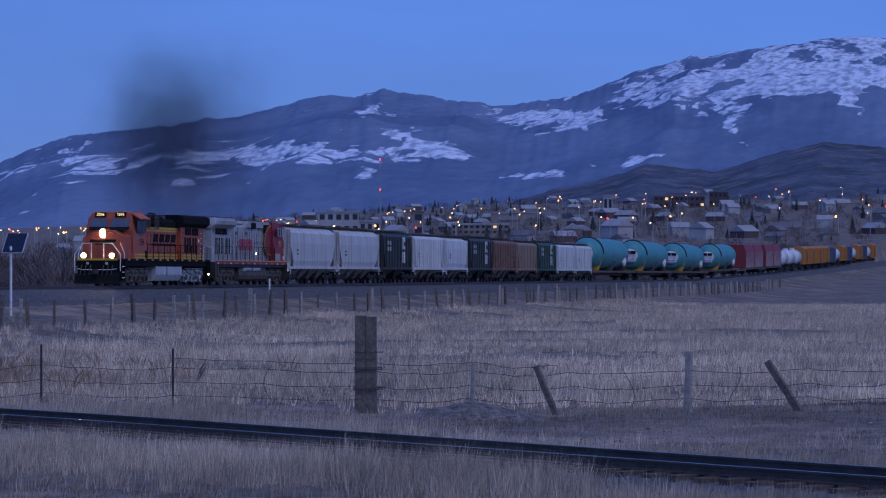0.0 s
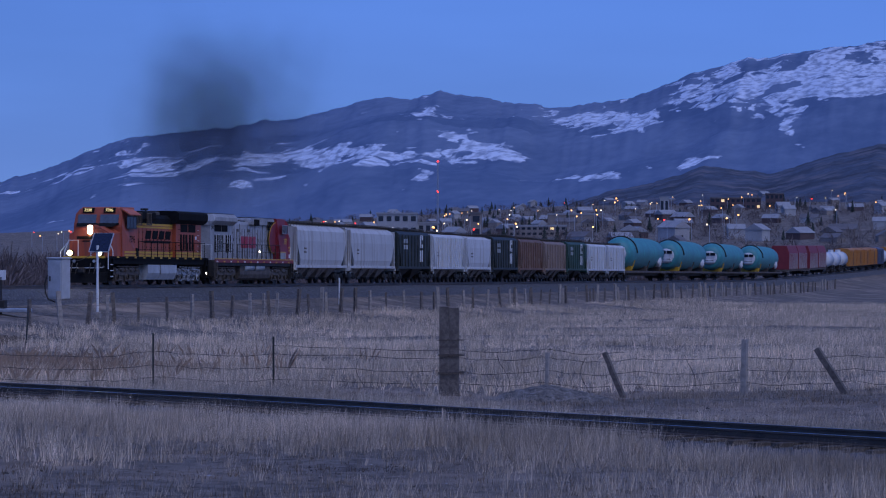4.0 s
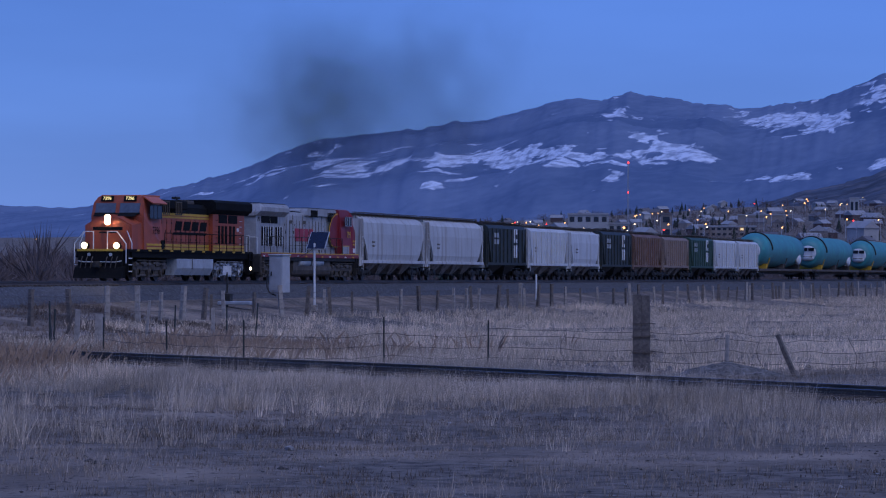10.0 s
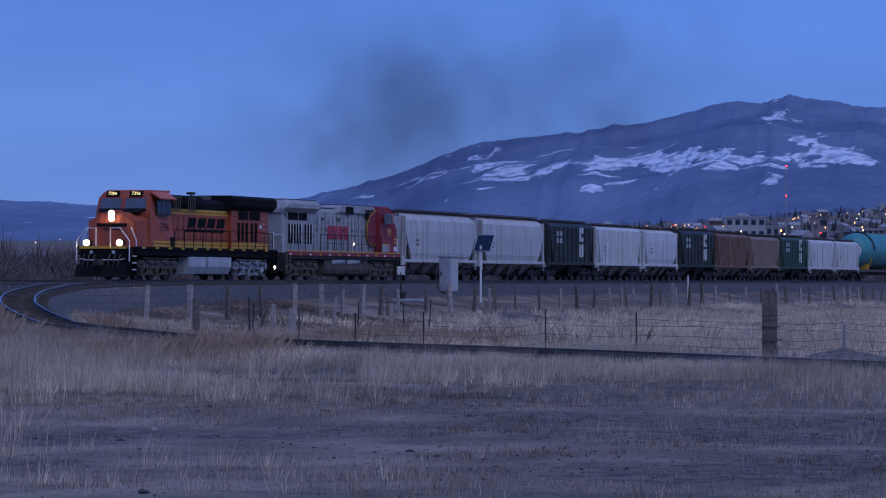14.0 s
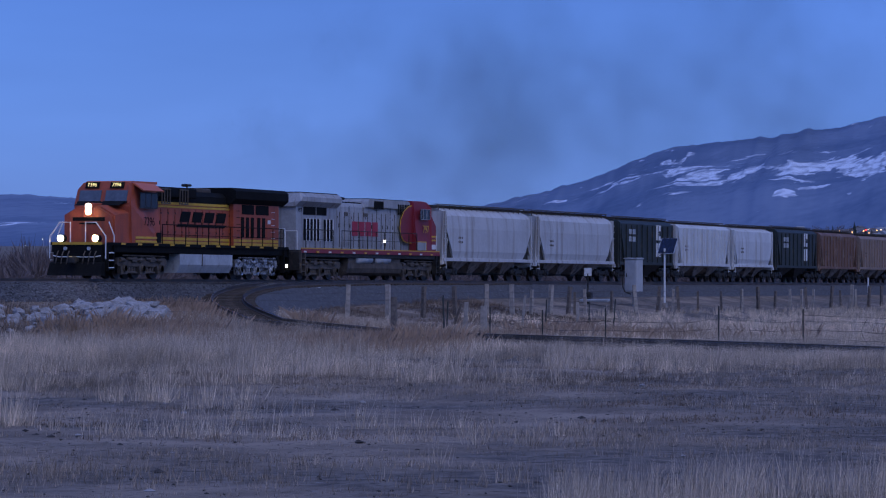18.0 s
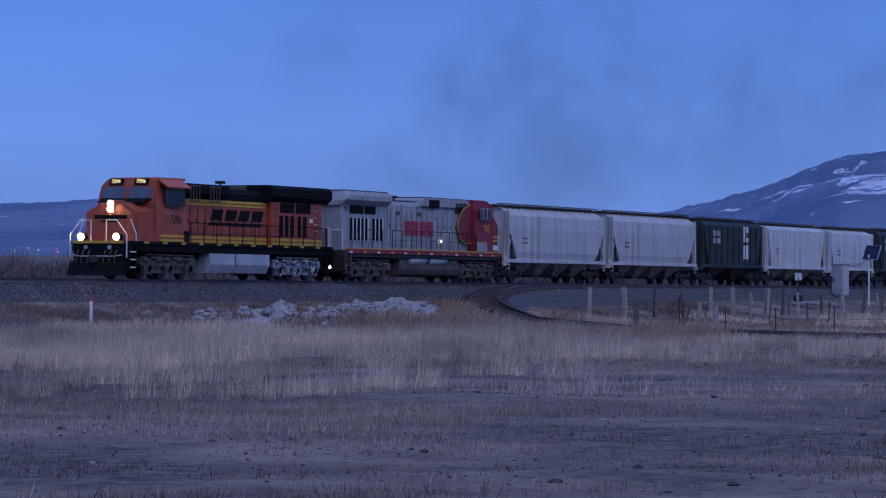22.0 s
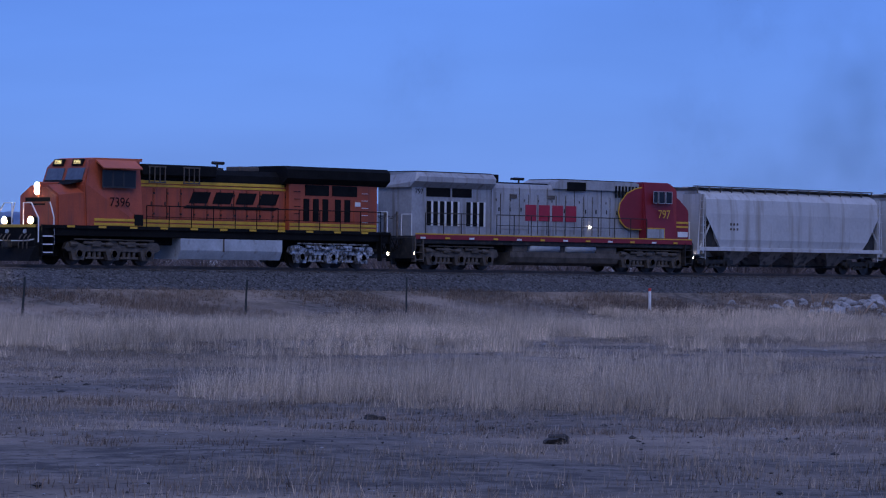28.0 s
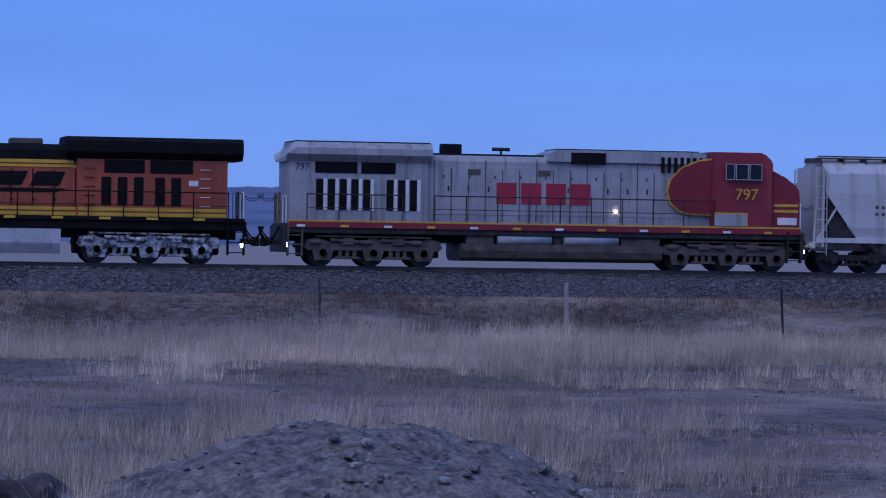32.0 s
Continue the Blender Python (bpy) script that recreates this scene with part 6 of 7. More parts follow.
def mound(name, label, cx, cy, rx, ry, h, seed, material):
    k = 90
    verts, faces = [], []
    for i in range(k + 1):
        for j in range(k + 1):
            u, v = i / k * 2 - 1, j / k * 2 - 1
            x, y = cx + u * rx, cy + v * ry
            f = max(0, 1 - (u * u + v * v)) ** 1.1
            n_ = noise.fractal(Vector((x * 0.8, y * 0.8, seed)), 1.0, 2.0, 4)
            verts.append((x, y, ground_z(x, y) - 0.06 + h * f * (1 + 0.14 * n_) + 0.05 * n_ * (f > 0) + 0.035 * noise.fractal(Vector((x * 4.5, y * 4.5, seed)), 1.0, 2.0, 3) * (f > 0.01)))
    for i in range(k):
        for j in range(k):
            faces.append((i * (k + 1) + j, (i + 1) * (k + 1) + j, (i + 1) * (k + 1) + j + 1, i * (k + 1) + j + 1))
    ob = new(name, raw_mesh(name, verts, faces, material))
    for p in ob.data.polygons:
        p.use_smooth = True
    return tagged(ob, label, "mound")


GRAVEL = mat("gravelly_spoil", (0.13, 0.115, 0.10), 0.95, vary=0.6, scale=3.5, fine=14, bump=1.0, stain=(0.24, 0.22, 0.205), stain_at=0.64)
mound("spoil_mound", "low mound of gravelly spoil with loose stones", -5.0, -82.0, 3.9, 3.6, 1.10, 4.0, GRAVEL)
small_stones = [stone("stone", 1.0, (1.1, 0.9, 0.6), DARK_ROCK if i % 3 else ROCK, i + 30, 1) for i in range(5)]
for i in range(290):
    a, r = random.uniform(0, 6.28), random.uniform(0.05, 1.0) ** 0.6
    u, v = math.cos(a) * r * 0.9, math.sin(a) * r * 0.9
    x, y = -5.0 + u * 3.9, -82.0 + v * 3.6
    f = max(0, 1 - (u * u + v * v)) ** 1.1
    s = random.uniform(0.015, 0.05) + (0.07 if random.random() < 0.06 else 0)
    o = tagged(new("stone", small_stones[i % 5]), "loose stone on the spoil mound", "stone", "mound stones")
    o.matrix_basis = Matrix.Translation((x, y, ground_z(x, y) + 1.08 * f * (1 + 0.14 * noise.fractal(Vector((x * 0.8, y * 0.8, 4.0)), 1.0, 2.0, 4)) + s * 0.2)) @ Euler((0, 0, random.uniform(0, 6))).to_matrix().to_4x4() @ Matrix.Diagonal((s, s, s, 1))
BOULDER = mat("lichened_boulder", (0.052, 0.048, 0.046), 0.92, vary=0.5, scale=1.6, fine=9, bump=0.9, stain=(0.34, 0.33, 0.33), stain_at=0.66)
place(tagged(new("boulder", stone("boulder", 0.52, (1.15, 0.9, 0.85), BOULDER, 77, 4, 0.55)), "dark lichen-spotted boulder half sunk in grass", "boulder"), -9.5, -83.0, 0, 0, 20, 0.12)
mound("earth_mound", "small dark heap of earth in the grass", 90.5, -47.3, 1.5, 2.0, 0.42, 9.0, GRAVEL)
clod_mesh = [stone("clod", 1.0, (1.3, 1.0, 0.45), DUNG, i + 50, 2, 0.8) for i in range(4)]
for i, (x, y, r) in enumerate(((-0.5, -83.4, 0.17), (0.1, -83.0, 0.12), (-0.6, -73.6, 0.13), (0.2, -73.0, 0.10), (1.6, -79.1, 0.09), (-23.0, -84.5, 0.18), (-22.3, -83.9, 0.14), (-18.8, -76.5, 0.15), (-30, -64, 0.12), (-16, -62, 0.1), (24.0, -70.1, 0.14), (25.2, -69.3, 0.12))):
    o = place(tagged(new("clod", clod_mesh[i % 4]), "dark clod on bare ground", "clod", "clods"), x, y, 0, 0, i * 40, r * 0.15)
    o.scale = (r, r, r)
for i in range(60):
    x, y = random.uniform(-40, 75), random.uniform(-86, -30)
    s = random.uniform(0.04, 0.11)
    o = place(tagged(new("stone", small_stones[i % 5]), "loose stone lying in the field", "stone", "field stones"), x, y, 0, 0, i * 37, s * 0.2)
    o.scale = (s, s, s)


def crumbs(name, label, count, lo, hi, material, seed):
    rng = np.random.default_rng(seed)
    V, F_ = [], []
    for _ in range(count):
        x, y = rng.uniform(-45, 105), rng.uniform(-108, -12)
        if thick(x, y, 0.11, seed) < rng.uniform(-0.5, 0.3) or not off_tracks(x, y):
            continue
        r, i = rng.uniform(lo, hi) * (1 + 1.5 * (rng.random() > 0.93)), len(V)
        z = ground_z(x, y)
        for d in ((1, 0, 0), (0, 1, 0), (-1, 0, 0), (0, -1, 0), (0.3, 0.2, 0.42), (0, 0, -0.4)):
            V.append((x + d[0] * r * rng.uniform(0.7, 1.4), y + d[1] * r * rng.uniform(0.7, 1.4), z + d[2] * r + 0.01))
        for k in range(4):
            F_ += [(i + k, i + (k + 1) % 4, i + 4), (i + (k + 1) % 4, i + k, i + 5)]
    return tagged(new(name, raw_mesh(name, V, F_, material)), label, "soil", kind="stuff")


# ---- dry grass ----
def blades(name, label, count, sample, height, width, per, seed, material, bent=True):
    rng = np.random.default_rng(seed)
    V, F_ = [], []
    pts = []
    while len(pts) < count:
        x, y = sample(rng)
        if x is not None:
            pts.append((x, y))
    base = np.array([(x, y, ground_z(x, y)) for x, y in pts])
    big = np.array([0.55 + 0.9 * max(0.0, 0.5 + noise.noise(Vector((x * 0.13, y * 0.13, seed)))) for x, y in pts])
    n = count * per
    b = np.repeat(base, per, 0)
    s = np.repeat(big * rng.uniform(0.7, 1.25, count), per)
    a = rng.uniform(0, 2 * np.pi, n)
    r = np.abs(rng.normal(0, 0.14, n)) * s
    root = b + np.c_[np.cos(a) * r, np.sin(a) * r, np.full(n, -0.03)]
    h = height * s * rng.uniform(0.45, 1.1, n)
    lean = np.abs(rng.normal(0.12, 0.30, n)) * h
    tip = root + np.c_[np.cos(a) * lean + 0.06 * h, np.sin(a) * lean - 0.05 * h, h]
    side = rng.uniform(0, np.pi, n)
    w = width * rng.uniform(0.6, 1.3, n)
    sv = np.c_[np.cos(side) * w, np.sin(side) * w, np.zeros(n)]
    mid = root * 0.45 + tip * 0.55 - np.c_[np.cos(a) * lean * 0.18, np.sin(a) * lean * 0.18, -0.06 * h]
    sides = 4 if bent else 3
    corners = [root - sv, root + sv, tip, mid - sv * 0.7] if bent else [root - sv, root + sv, tip]
    verts = np.stack(corners, 1).reshape(-1, 3)
    me = bpy.data.meshes.new(name)
    me.vertices.add(n * sides)
    me.vertices.foreach_set("co", verts.astype(np.float32).ravel())
    loops = np.arange(n * sides)
    me.loops.add(len(loops))
    me.loops.foreach_set("vertex_index", loops.astype(np.int32))
    starts = np.arange(n) * sides
    me.polygons.add(n)
    me.polygons.foreach_set("loop_start", starts.astype(np.int32))
    me.update(calc_edges=True)
    me.materials.append(material)
    return tagged(new(name, me), label, "grass", kind="stuff")


def off_tracks(x, y):
    if y > -4.6:
        return False
    if 18 < x < 150:
        for (a, b), (c, d) in zip(BRANCH, BRANCH[1:]):
            u = Vector((c - a, d - b))
            t = min(1, max(0, ((x - a) * u.x + (y - b) * u.y) / u.length_squared))
            if (x - a - u.x * t) ** 2 + (y - b - u.y * t) ** 2 < 2.1 ** 2:
                return False
    return True


def thick(x, y, f, s):
    return noise.noise(Vector((x * f, y * f, s)))


def grazed(x, y):
    """Cropped ground away from the railway, where tall grass is left in patches only."""
    return x < 48 and y < -29 + 4 * thick(x, y, 0.09, 83) and thick(x, y, 0.30, 77) < 0.12 + 0.10 * min(1, (-29 - y) / 20)


def field_sample(rng):
    x = 60 + 330 * rng.random() ** 1.7
    y = rng.uniform(-75, -9)
    if not off_tracks(x, y) or y < -9 - (x - 55) * 0.95 or thick(x, y, 0.05, 2) < -0.35 + 0.3 * rng.random():
        return None, None
    return x, y


def branch_distance(x, y):
    best = 1e9
    for (a, b), (c, e) in zip(BRANCH[3:], BRANCH[4:]):
        u = Vector((c - a, e - b))
        t = min(1, max(0, ((x - a) * u.x + (y - b) * u.y) / u.length_squared))
        best = min(best, math.hypot(x - a - u.x * t, y - b - u.y * t))
    return best


def verge_sample(rng):
    x, y = rng.uniform(20, 120), rng.uniform(-100, -8)
    if not off_tracks(x, y):
        return None, None
    d = branch_distance(x, y)
    if rng.random() > math.exp(-((d - 2) / 3.8) ** 2) * (0.75 + 1.3 * thick(x, y, 0.22, 4)):
        return None, None
    return x, y


def west_sample(rng):
    x, y = rng.uniform(-40, 100), rng.uniform(-60, -12.5)
    if y < -36 and x > 42 and rng.random() < 0.6:
        return None, None
    if not off_tracks(x, y) or grazed(x, y) or rng.random() > 0.02 + thick(x, y, 0.07, 7) * 0.4 + 0.85 * math.exp(-((y + 19 + 5 * thick(x, 0, 0.05, 3)) / 7) ** 2):
        return None, None
    if (x + 5.0) ** 2 / 9 + (y + 82.0) ** 2 / 11 < 1:
        return None, None
    return x, y


def weedy_sample(rng):
    x, y = rng.uniform(-45, 105), rng.uniform(-105, -12)
    return (x, y) if off_tracks(x, y) and rng.random() < 0.15 + 1.3 * thick(x, y, 0.3, 18) + thick(x, y, 0.05, 6) else (None, None)


def wisp_sample(rng):
    x, y = rng.uniform(-45, 90), rng.uniform(-42, -15)
    return (x, y) if off_tracks(x, y) and not grazed(x, y) and rng.random() < 1.2 * thick(x, y, 0.12, 25) + 0.5 * math.exp(-((y + 19) / 8) ** 2) else (None, None)


def rail_sample(rng):
    k = rng.integers(5, len(BRANCH) - 1)
    (a, b), (c, d) = BRANCH[k], BRANCH[k + 1]
    t, w = rng.random(), 2.6 + abs(rng.normal(0, 0.9))
    u = Vector((c - a, d - b)).normalized()
    x, y = a + (c - a) * t + u.y * w, b + (d - b) * t - u.x * w
    return (x, y) if rng.random() < 0.55 + 1.2 * thick(x, y, 0.25, 41) else (None, None)


def bank_sample(rng):
    x, y = rng.uniform(-60, 150), -2.9 - 11 * rng.random() ** 1.25
    return (x, y) if (y > -4.6 or off_tracks(x, y)) and rng.random() < 0.5 + thick(x, y, 0.2, 15) else (None, None)


def bare_sample(rng):
    x, y = rng.uniform(-40, 100), rng.uniform(-105, -20)
    if not off_tracks(x, y) or rng.random() > 0.42 + thick(x, y, 0.09, 12) * 1.4 + thick(x, y, 0.45, 31) * 0.9:
        return None, None
    return x, y


def ballast_stones(name, label, count, seed):
    """Loose stones over the near slope of the ballast bank."""
    rng = np.random.default_rng(seed)
    V, F_ = [], []
    for _ in range(count):
        x, y = rng.uniform(-30, 135), -1.45 - 1.75 * rng.random()
        z = rail_z(x) - 0.20 - 1.30 * max(0.0, (-y - 1.7) / 2.0)
        r, i = rng.uniform(0.03, 0.075), len(V)
        for d in ((1, 0, 0), (0, 1, 0), (-1, 0, 0), (0, -1, 0), (0.2, 0.1, 0.8), (0, 0, -0.5)):
            V.append((x + d[0] * r * rng.uniform(0.6, 1.3), y + d[1] * r * rng.uniform(0.6, 1.3), z + d[2] * r))
        for k in range(4):
            F_ += [(i + k, i + (k + 1) % 4, i + 4), (i + (k + 1) % 4, i + k, i + 5)]
    return tagged(new(name, raw_mesh(name, V, F_, BALLAST_STONE)), label, "ballast", kind="stuff")


BALLAST_STONE = grass_material("loose_ballast_stone", (0.085, 0.085, 0.09))
ballast_stones("ballast_stones", "dark loose stones on the slope of the railway bank", 20000, 51)
crumbs("soil_crumbs", "dark crumbs of soil and dung on the cropped field", 20000, 0.012, 0.040, DUNG, 21)
crumbs("pebbles", "pale pebbles scattered over the cropped field", 4500, 0.010, 0.030, ROCK, 22)
blades("field_grass", "tall pale dry grass across the fenced field", 36000, field_sample, 0.46, 0.010, 13, 1, FIELD_GRASS, False)
blades("verge_grass", "tufts of tall pale dry grass beside the branch track", 15000, verge_sample, 0.42, 0.0048, 22, 2, GRASS, False)
blades("trackside_grass", "pale dry grass in the hollow beside the railway", 19000, west_sample, 0.42, 0.0046, 24, 3, GRASS, False)
blades("short_grass", "short cropped dry grass on bare ground", 80000, bare_sample, 0.15, 0.007, 8, 4, TURF, False)
blades("bank_grass", "rough brown grass on the bank below the track", 21000, bank_sample, 0.24, 0.010, 11, 9, BROWN_WEED, False)
blades("brown_weeds", "low brown weeds among the cropped turf", 34000, weedy_sample, 0.13, 0.009, 8, 11, BROWN_WEED, False)
blades("tall_wisps", "feathery clumps of tall pale grass beside the railway", 3500, wisp_sample, 0.82, 0.0044, 46, 14, GRASS, False)
blades("rail_grass", "tall seeding grass leaning over the branch rail", 4200, rail_sample, 0.50, 0.0050, 24, 17, GRASS, False)


def hollow_sample(rng):
    x, y = rng.uniform(-18, 62), rng.uniform(-46, -11.5)
    k = 0.55 * math.exp(-((y + 22) / 9) ** 2) + 0.32 * math.exp(-((y + 36) / 8) ** 2) * (x < 40)
    return (x, y) if off_tracks(x, y) and not grazed(x, y) and rng.random() < k + 0.9 * thick(x, y, 0.16, 61) else (None, None)


blades("hollow_grass", "soft tall pale grass in the hollow below the railway", 6500, hollow_sample, 0.66, 0.0044, 26, 19, FIELD_GRASS, False)


def mound_sample(rng):
    x, y = rng.uniform(-15, 6), rng.uniform(-80, -60)
    k = 0.75 * math.exp(-(max(0, x + 3 - 0.1 * (y + 60)) / 6) ** 2) + 0.9 * thick(x, y, 0.35, 71) - 0.2 * (y < -74)
    return (x, y) if y < -61.4 + 0.37 * x and thick(x, y, 0.5, 73) > -0.2 and rng.random() < k else (None, None)


def clump_sample(rng):
    c = ((-3.3, -86.6), (-2.7, -86.9), (-8.3, -81.5), (-7.6, -79.6), (-10.6, -81.9), (-2.0, -85.6), (-8.9, -84.2))[rng.integers(7)]
    return rng.normal(c[0], 0.22), rng.normal(c[1], 0.3)


blades("mound_grass", "feathery pale grass around the spoil mound", 1500, mound_sample, 0.62, 0.0042, 30, 23, GRASS, False)
blades("grass_clumps", "tall straw clumps at the foot of the mound", 80, clump_sample, 0.80, 0.0042, 34, 29, FIELD_GRASS, False)
RUST_GRASS = mat("rusty_weeds", (0.34, 0.235, 0.16), 0.9, vary=0.3, scale=0.4, fine=3, bump=0.0)


def weed_sample(rng):
    c = ((88, -15, 5), (102, -8.6, 4), (80, -25, 4), (110, -24, 7))[rng.integers(4)]
    x, y = rng.normal(c[0], c[2]), rng.normal(c[1], c[2] * 0.5)
    return (x, y) if off_tracks(x, y) and y < -5.5 else (None, None)


blades("rusty_weeds", "rust-coloured weeds near the junction", 2600, weed_sample, 0.6, 0.008, 18, 6, RUST_GRASS)


# ---- brush, trees, town ----
def brush(name, label, spots, twigs, material, seed):
    rng = np.random.default_rng(seed)
    at = np.repeat(np.array([(x, y, ground_z(x, y), r, h) for x, y, r, h in spots]), twigs, 0)
    n, r, h = len(at), at[:, 3], at[:, 4]
    a, q = rng.uniform(0, 6.283, n), np.sqrt(rng.uniform(0, 1, n)) * r
    way = np.c_[np.cos(a) * q * 0.5, np.sin(a) * q * 0.5, np.zeros(n)]
    foot = at[:, :3] + way + np.c_[np.zeros(n), np.zeros(n), rng.uniform(0, 0.55, n) * h - 0.1]
    tip = foot + way + np.c_[rng.normal(0, 0.1, n) * h, rng.normal(0, 0.1, n) * h, h * rng.uniform(0.25, 0.55, n) * (1 - 0.5 * (q / r) ** 2)]
    turn, w = rng.uniform(0, 3.14, n), 0.012 * h + 0.02
    across = np.c_[np.cos(turn) * w, np.sin(turn) * w, np.zeros(n)]
    V = np.stack([foot - across, foot + across, tip], 1).reshape(-1, 3).tolist()
    F_ = np.arange(n * 3).reshape(-1, 3).tolist()
    return tagged(new(name, raw_mesh(name, V, F_, material)), label, "brush", kind="stuff")


def heading_xy(a, r):
    return r * math.sin(radians(a - 0.65)), r * math.cos(radians(a - 0.65))


spots = []
for _ in range(420):
    x, y = random.uniform(120, 620), random.uniform(14, 150)
    spots.append((x, y, random.uniform(1.5, 4), random.uniform(1.6, 4.2) * (0.7 if y < 40 else 1)))
for _ in range(140):
    x, y = random.uniform(60, 200), random.uniform(60, 160)
    spots.append((x, y, random.uniform(2, 4), random.uniform(2.4, 5.0)))
for _ in range(520):
    x, y = random.uniform(-10, 460), random.uniform(30, 150)
    spots.append((x, y, random.uniform(2, 4), random.uniform(1.8, 3.8)))
spots = [q for q in spots if q[0] + 63 > (q[1] + 83) * 1.56]
for _ in range(260):
    x, y = random.uniform(150, 420), random.uniform(45, 150)
    spots.append((x, y, random.uniform(2.5, 4.5), random.uniform(3.5, 6.0)))
spots = [q for q in spots if q[0] + 63 > (q[1] + 83) * 1.56]
brush("willow_brush", "dark leafless brush beyond the railway", spots, 130, BARE_BRUSH, 5)
spots = []
for _ in range(420):
    a, r = random.uniform(76, 92), random.uniform(560, 900)
    x, y = heading_xy(a, r)
    if y > 12:
        spots.append((x, y, random.uniform(3, 6), random.uniform(2.2, 4.5) + max(0, a - 82) * 0.1))
for _ in range(700):
    x, y = heading_xy(random.uniform(36, 78), random.uniform(330, 800))
    spots.append((x, y, random.uniform(3, 6), random.uniform(5, 9)))
brush("cottonwoods", "leafless brown cottonwoods below the town", spots, 150, BARE_BRUSH, 6)
spots = []
for _ in range(1700):
    a, r = random.uniform(75.5, 93), random.uniform(900, 2300)
    x, y = heading_xy(a, r)
    spots.append((x, y, random.uniform(2.5, 5), random.uniform(3, 6)))
brush("town_trees", "bare street trees between the houses", spots, 44, BARE_BRUSH, 8)


def conifer(h, seed):
    e = thing("conifer", "dark conifer among the houses", "tree", "conifers")
    bm = bmesh.new()
    rod(bm, (0, 0, -0.5), (0, 0, h * 0.5), h * 0.025, 6, h * 0.012)
    part("trunk", bm, BARK, e)
    rng = np.random.default_rng(seed)
    bm = bmesh.new()
    for k in range(9):
        z0 = h * (0.10 + 0.09 * k)
        R = h * 0.20 * (1 - k / 9.6) * rng.uniform(0.85, 1.15)
        for i in range(9):
            a = 6.283 * (i + rng.uniform(-0.35, 0.35)) / 9
            q = R * rng.uniform(0.65, 1.15)
            c, s = math.cos(a), math.sin(a)
            p = [bm.verts.new(v) for v in ((0, 0, z0 + h * 0.14), (c * q - s * q * 0.35, s * q + c * q * 0.35, z0 - h * 0.02), (c * q * 1.1, s * q * 1.1, z0 + h * 0.01), (c * q + s * q * 0.35, s * q - c * q * 0.35, z0 - h * 0.03))]
            bm.faces.new((p[0], p[1], p[2])), bm.faces.new((p[0], p[2], p[3]))
    part("crown", bm, CONIFER, e)
    return e


kinds = [conifer(4.8, 1), conifer(6.2, 2), conifer(3.9, 3)]
for i in range(260):
    a = random.uniform(77, 92) if i % 3 else random.gauss(80.0, 0.8)
    r = random.uniform(1000, 2300)
    x, y = heading_xy(a, r)
    if i < 3:
        kinds[i].matrix_basis = pose(x, y, ground_z(x, y))
    else:
        copy_thing(kinds[i % 3], pose(x, y, ground_z(x, y) - 0.2, 0, 0, random.uniform(0, 360)))
lone = copy_thing(kinds[1], pose(330, 28, ground_z(330, 28) - 0.2))
tagged(lone, "lone dark conifer beside the railway", "tree")


def house(w, d, h, wall, roof, seed, lit):
    e = thing("house", "small pitched-roof house on the town slope", "house", "houses")
    bm = bmesh.new()
    box(bm, -w / 2, w / 2, -d / 2, d / 2, -1.5, h)
    part("wall", bm, wall, e)
    bm = bmesh.new()
    prism(bm, [(-d / 2 - 0.4, h), (0, h + d * 0.32), (d / 2 + 0.4, h), (d / 2 + 0.4, h - 0.2), (-d / 2 - 0.4, h - 0.2)], -w / 2 - 0.4, w / 2 + 0.4)
    part("roof", bm, roof, e)
    for i in range(max(2, int(w / 3))):
        u = -w / 2 + 1.2 + i * (w - 2.4) / max(1, int(w / 3) - 1)
        bm = bmesh.new()
        box(bm, -0.05, 0.05, -0.6, 0.6, 0.9, 2.2)
        o = part("window", bm, LIT_PANE if lit and i == 0 else DARK_PANE, e)
        o.location, o.rotation_euler = (u, -d / 2, 0), (0, 0, radians(90))
    bm = bmesh.new()
    box(bm, -w / 2 - 0.05, -w / 2 + 0.02, -0.5, 0.5, 0, 2.1)
    part("door", bm, DARK_PANE, e)
    return e


houses = [house(12, 8, 3.2, WALL_WHITE, ROOF, 1, False), house(10, 8, 4.0, WALL_TAN, ROOF_PALE, 2, False), house(14, 9, 3.4, WALL_TAN, ROOF, 3, True), house(9, 8, 5.2, WALL_WHITE, ROOF_PALE, 4, False), house(12, 9, 3.4, WALL_BRICK, ROOF_PALE, 5, False)]
for i in range(230):
    a = random.uniform(78, 92) if i % 4 else random.uniform(75.5, 80)
    r = random.uniform(1000, 2300)
    x, y = heading_xy(a, r)
    m = pose(x, y, ground_z(x, y), 0, 0, random.uniform(0, 180)) @ Matrix.Scale(random.uniform(0.62, 0.85), 4)
    if i < 5:
        houses[i].matrix_basis = m
    else:
        copy_thing(houses[i % 5], m)


def seen_xy(a, r):
    """A place r metres off that lies at heading a from the field south of the line."""
    return heading_xy(a + 0.65 + math.degrees(63 / r), r)


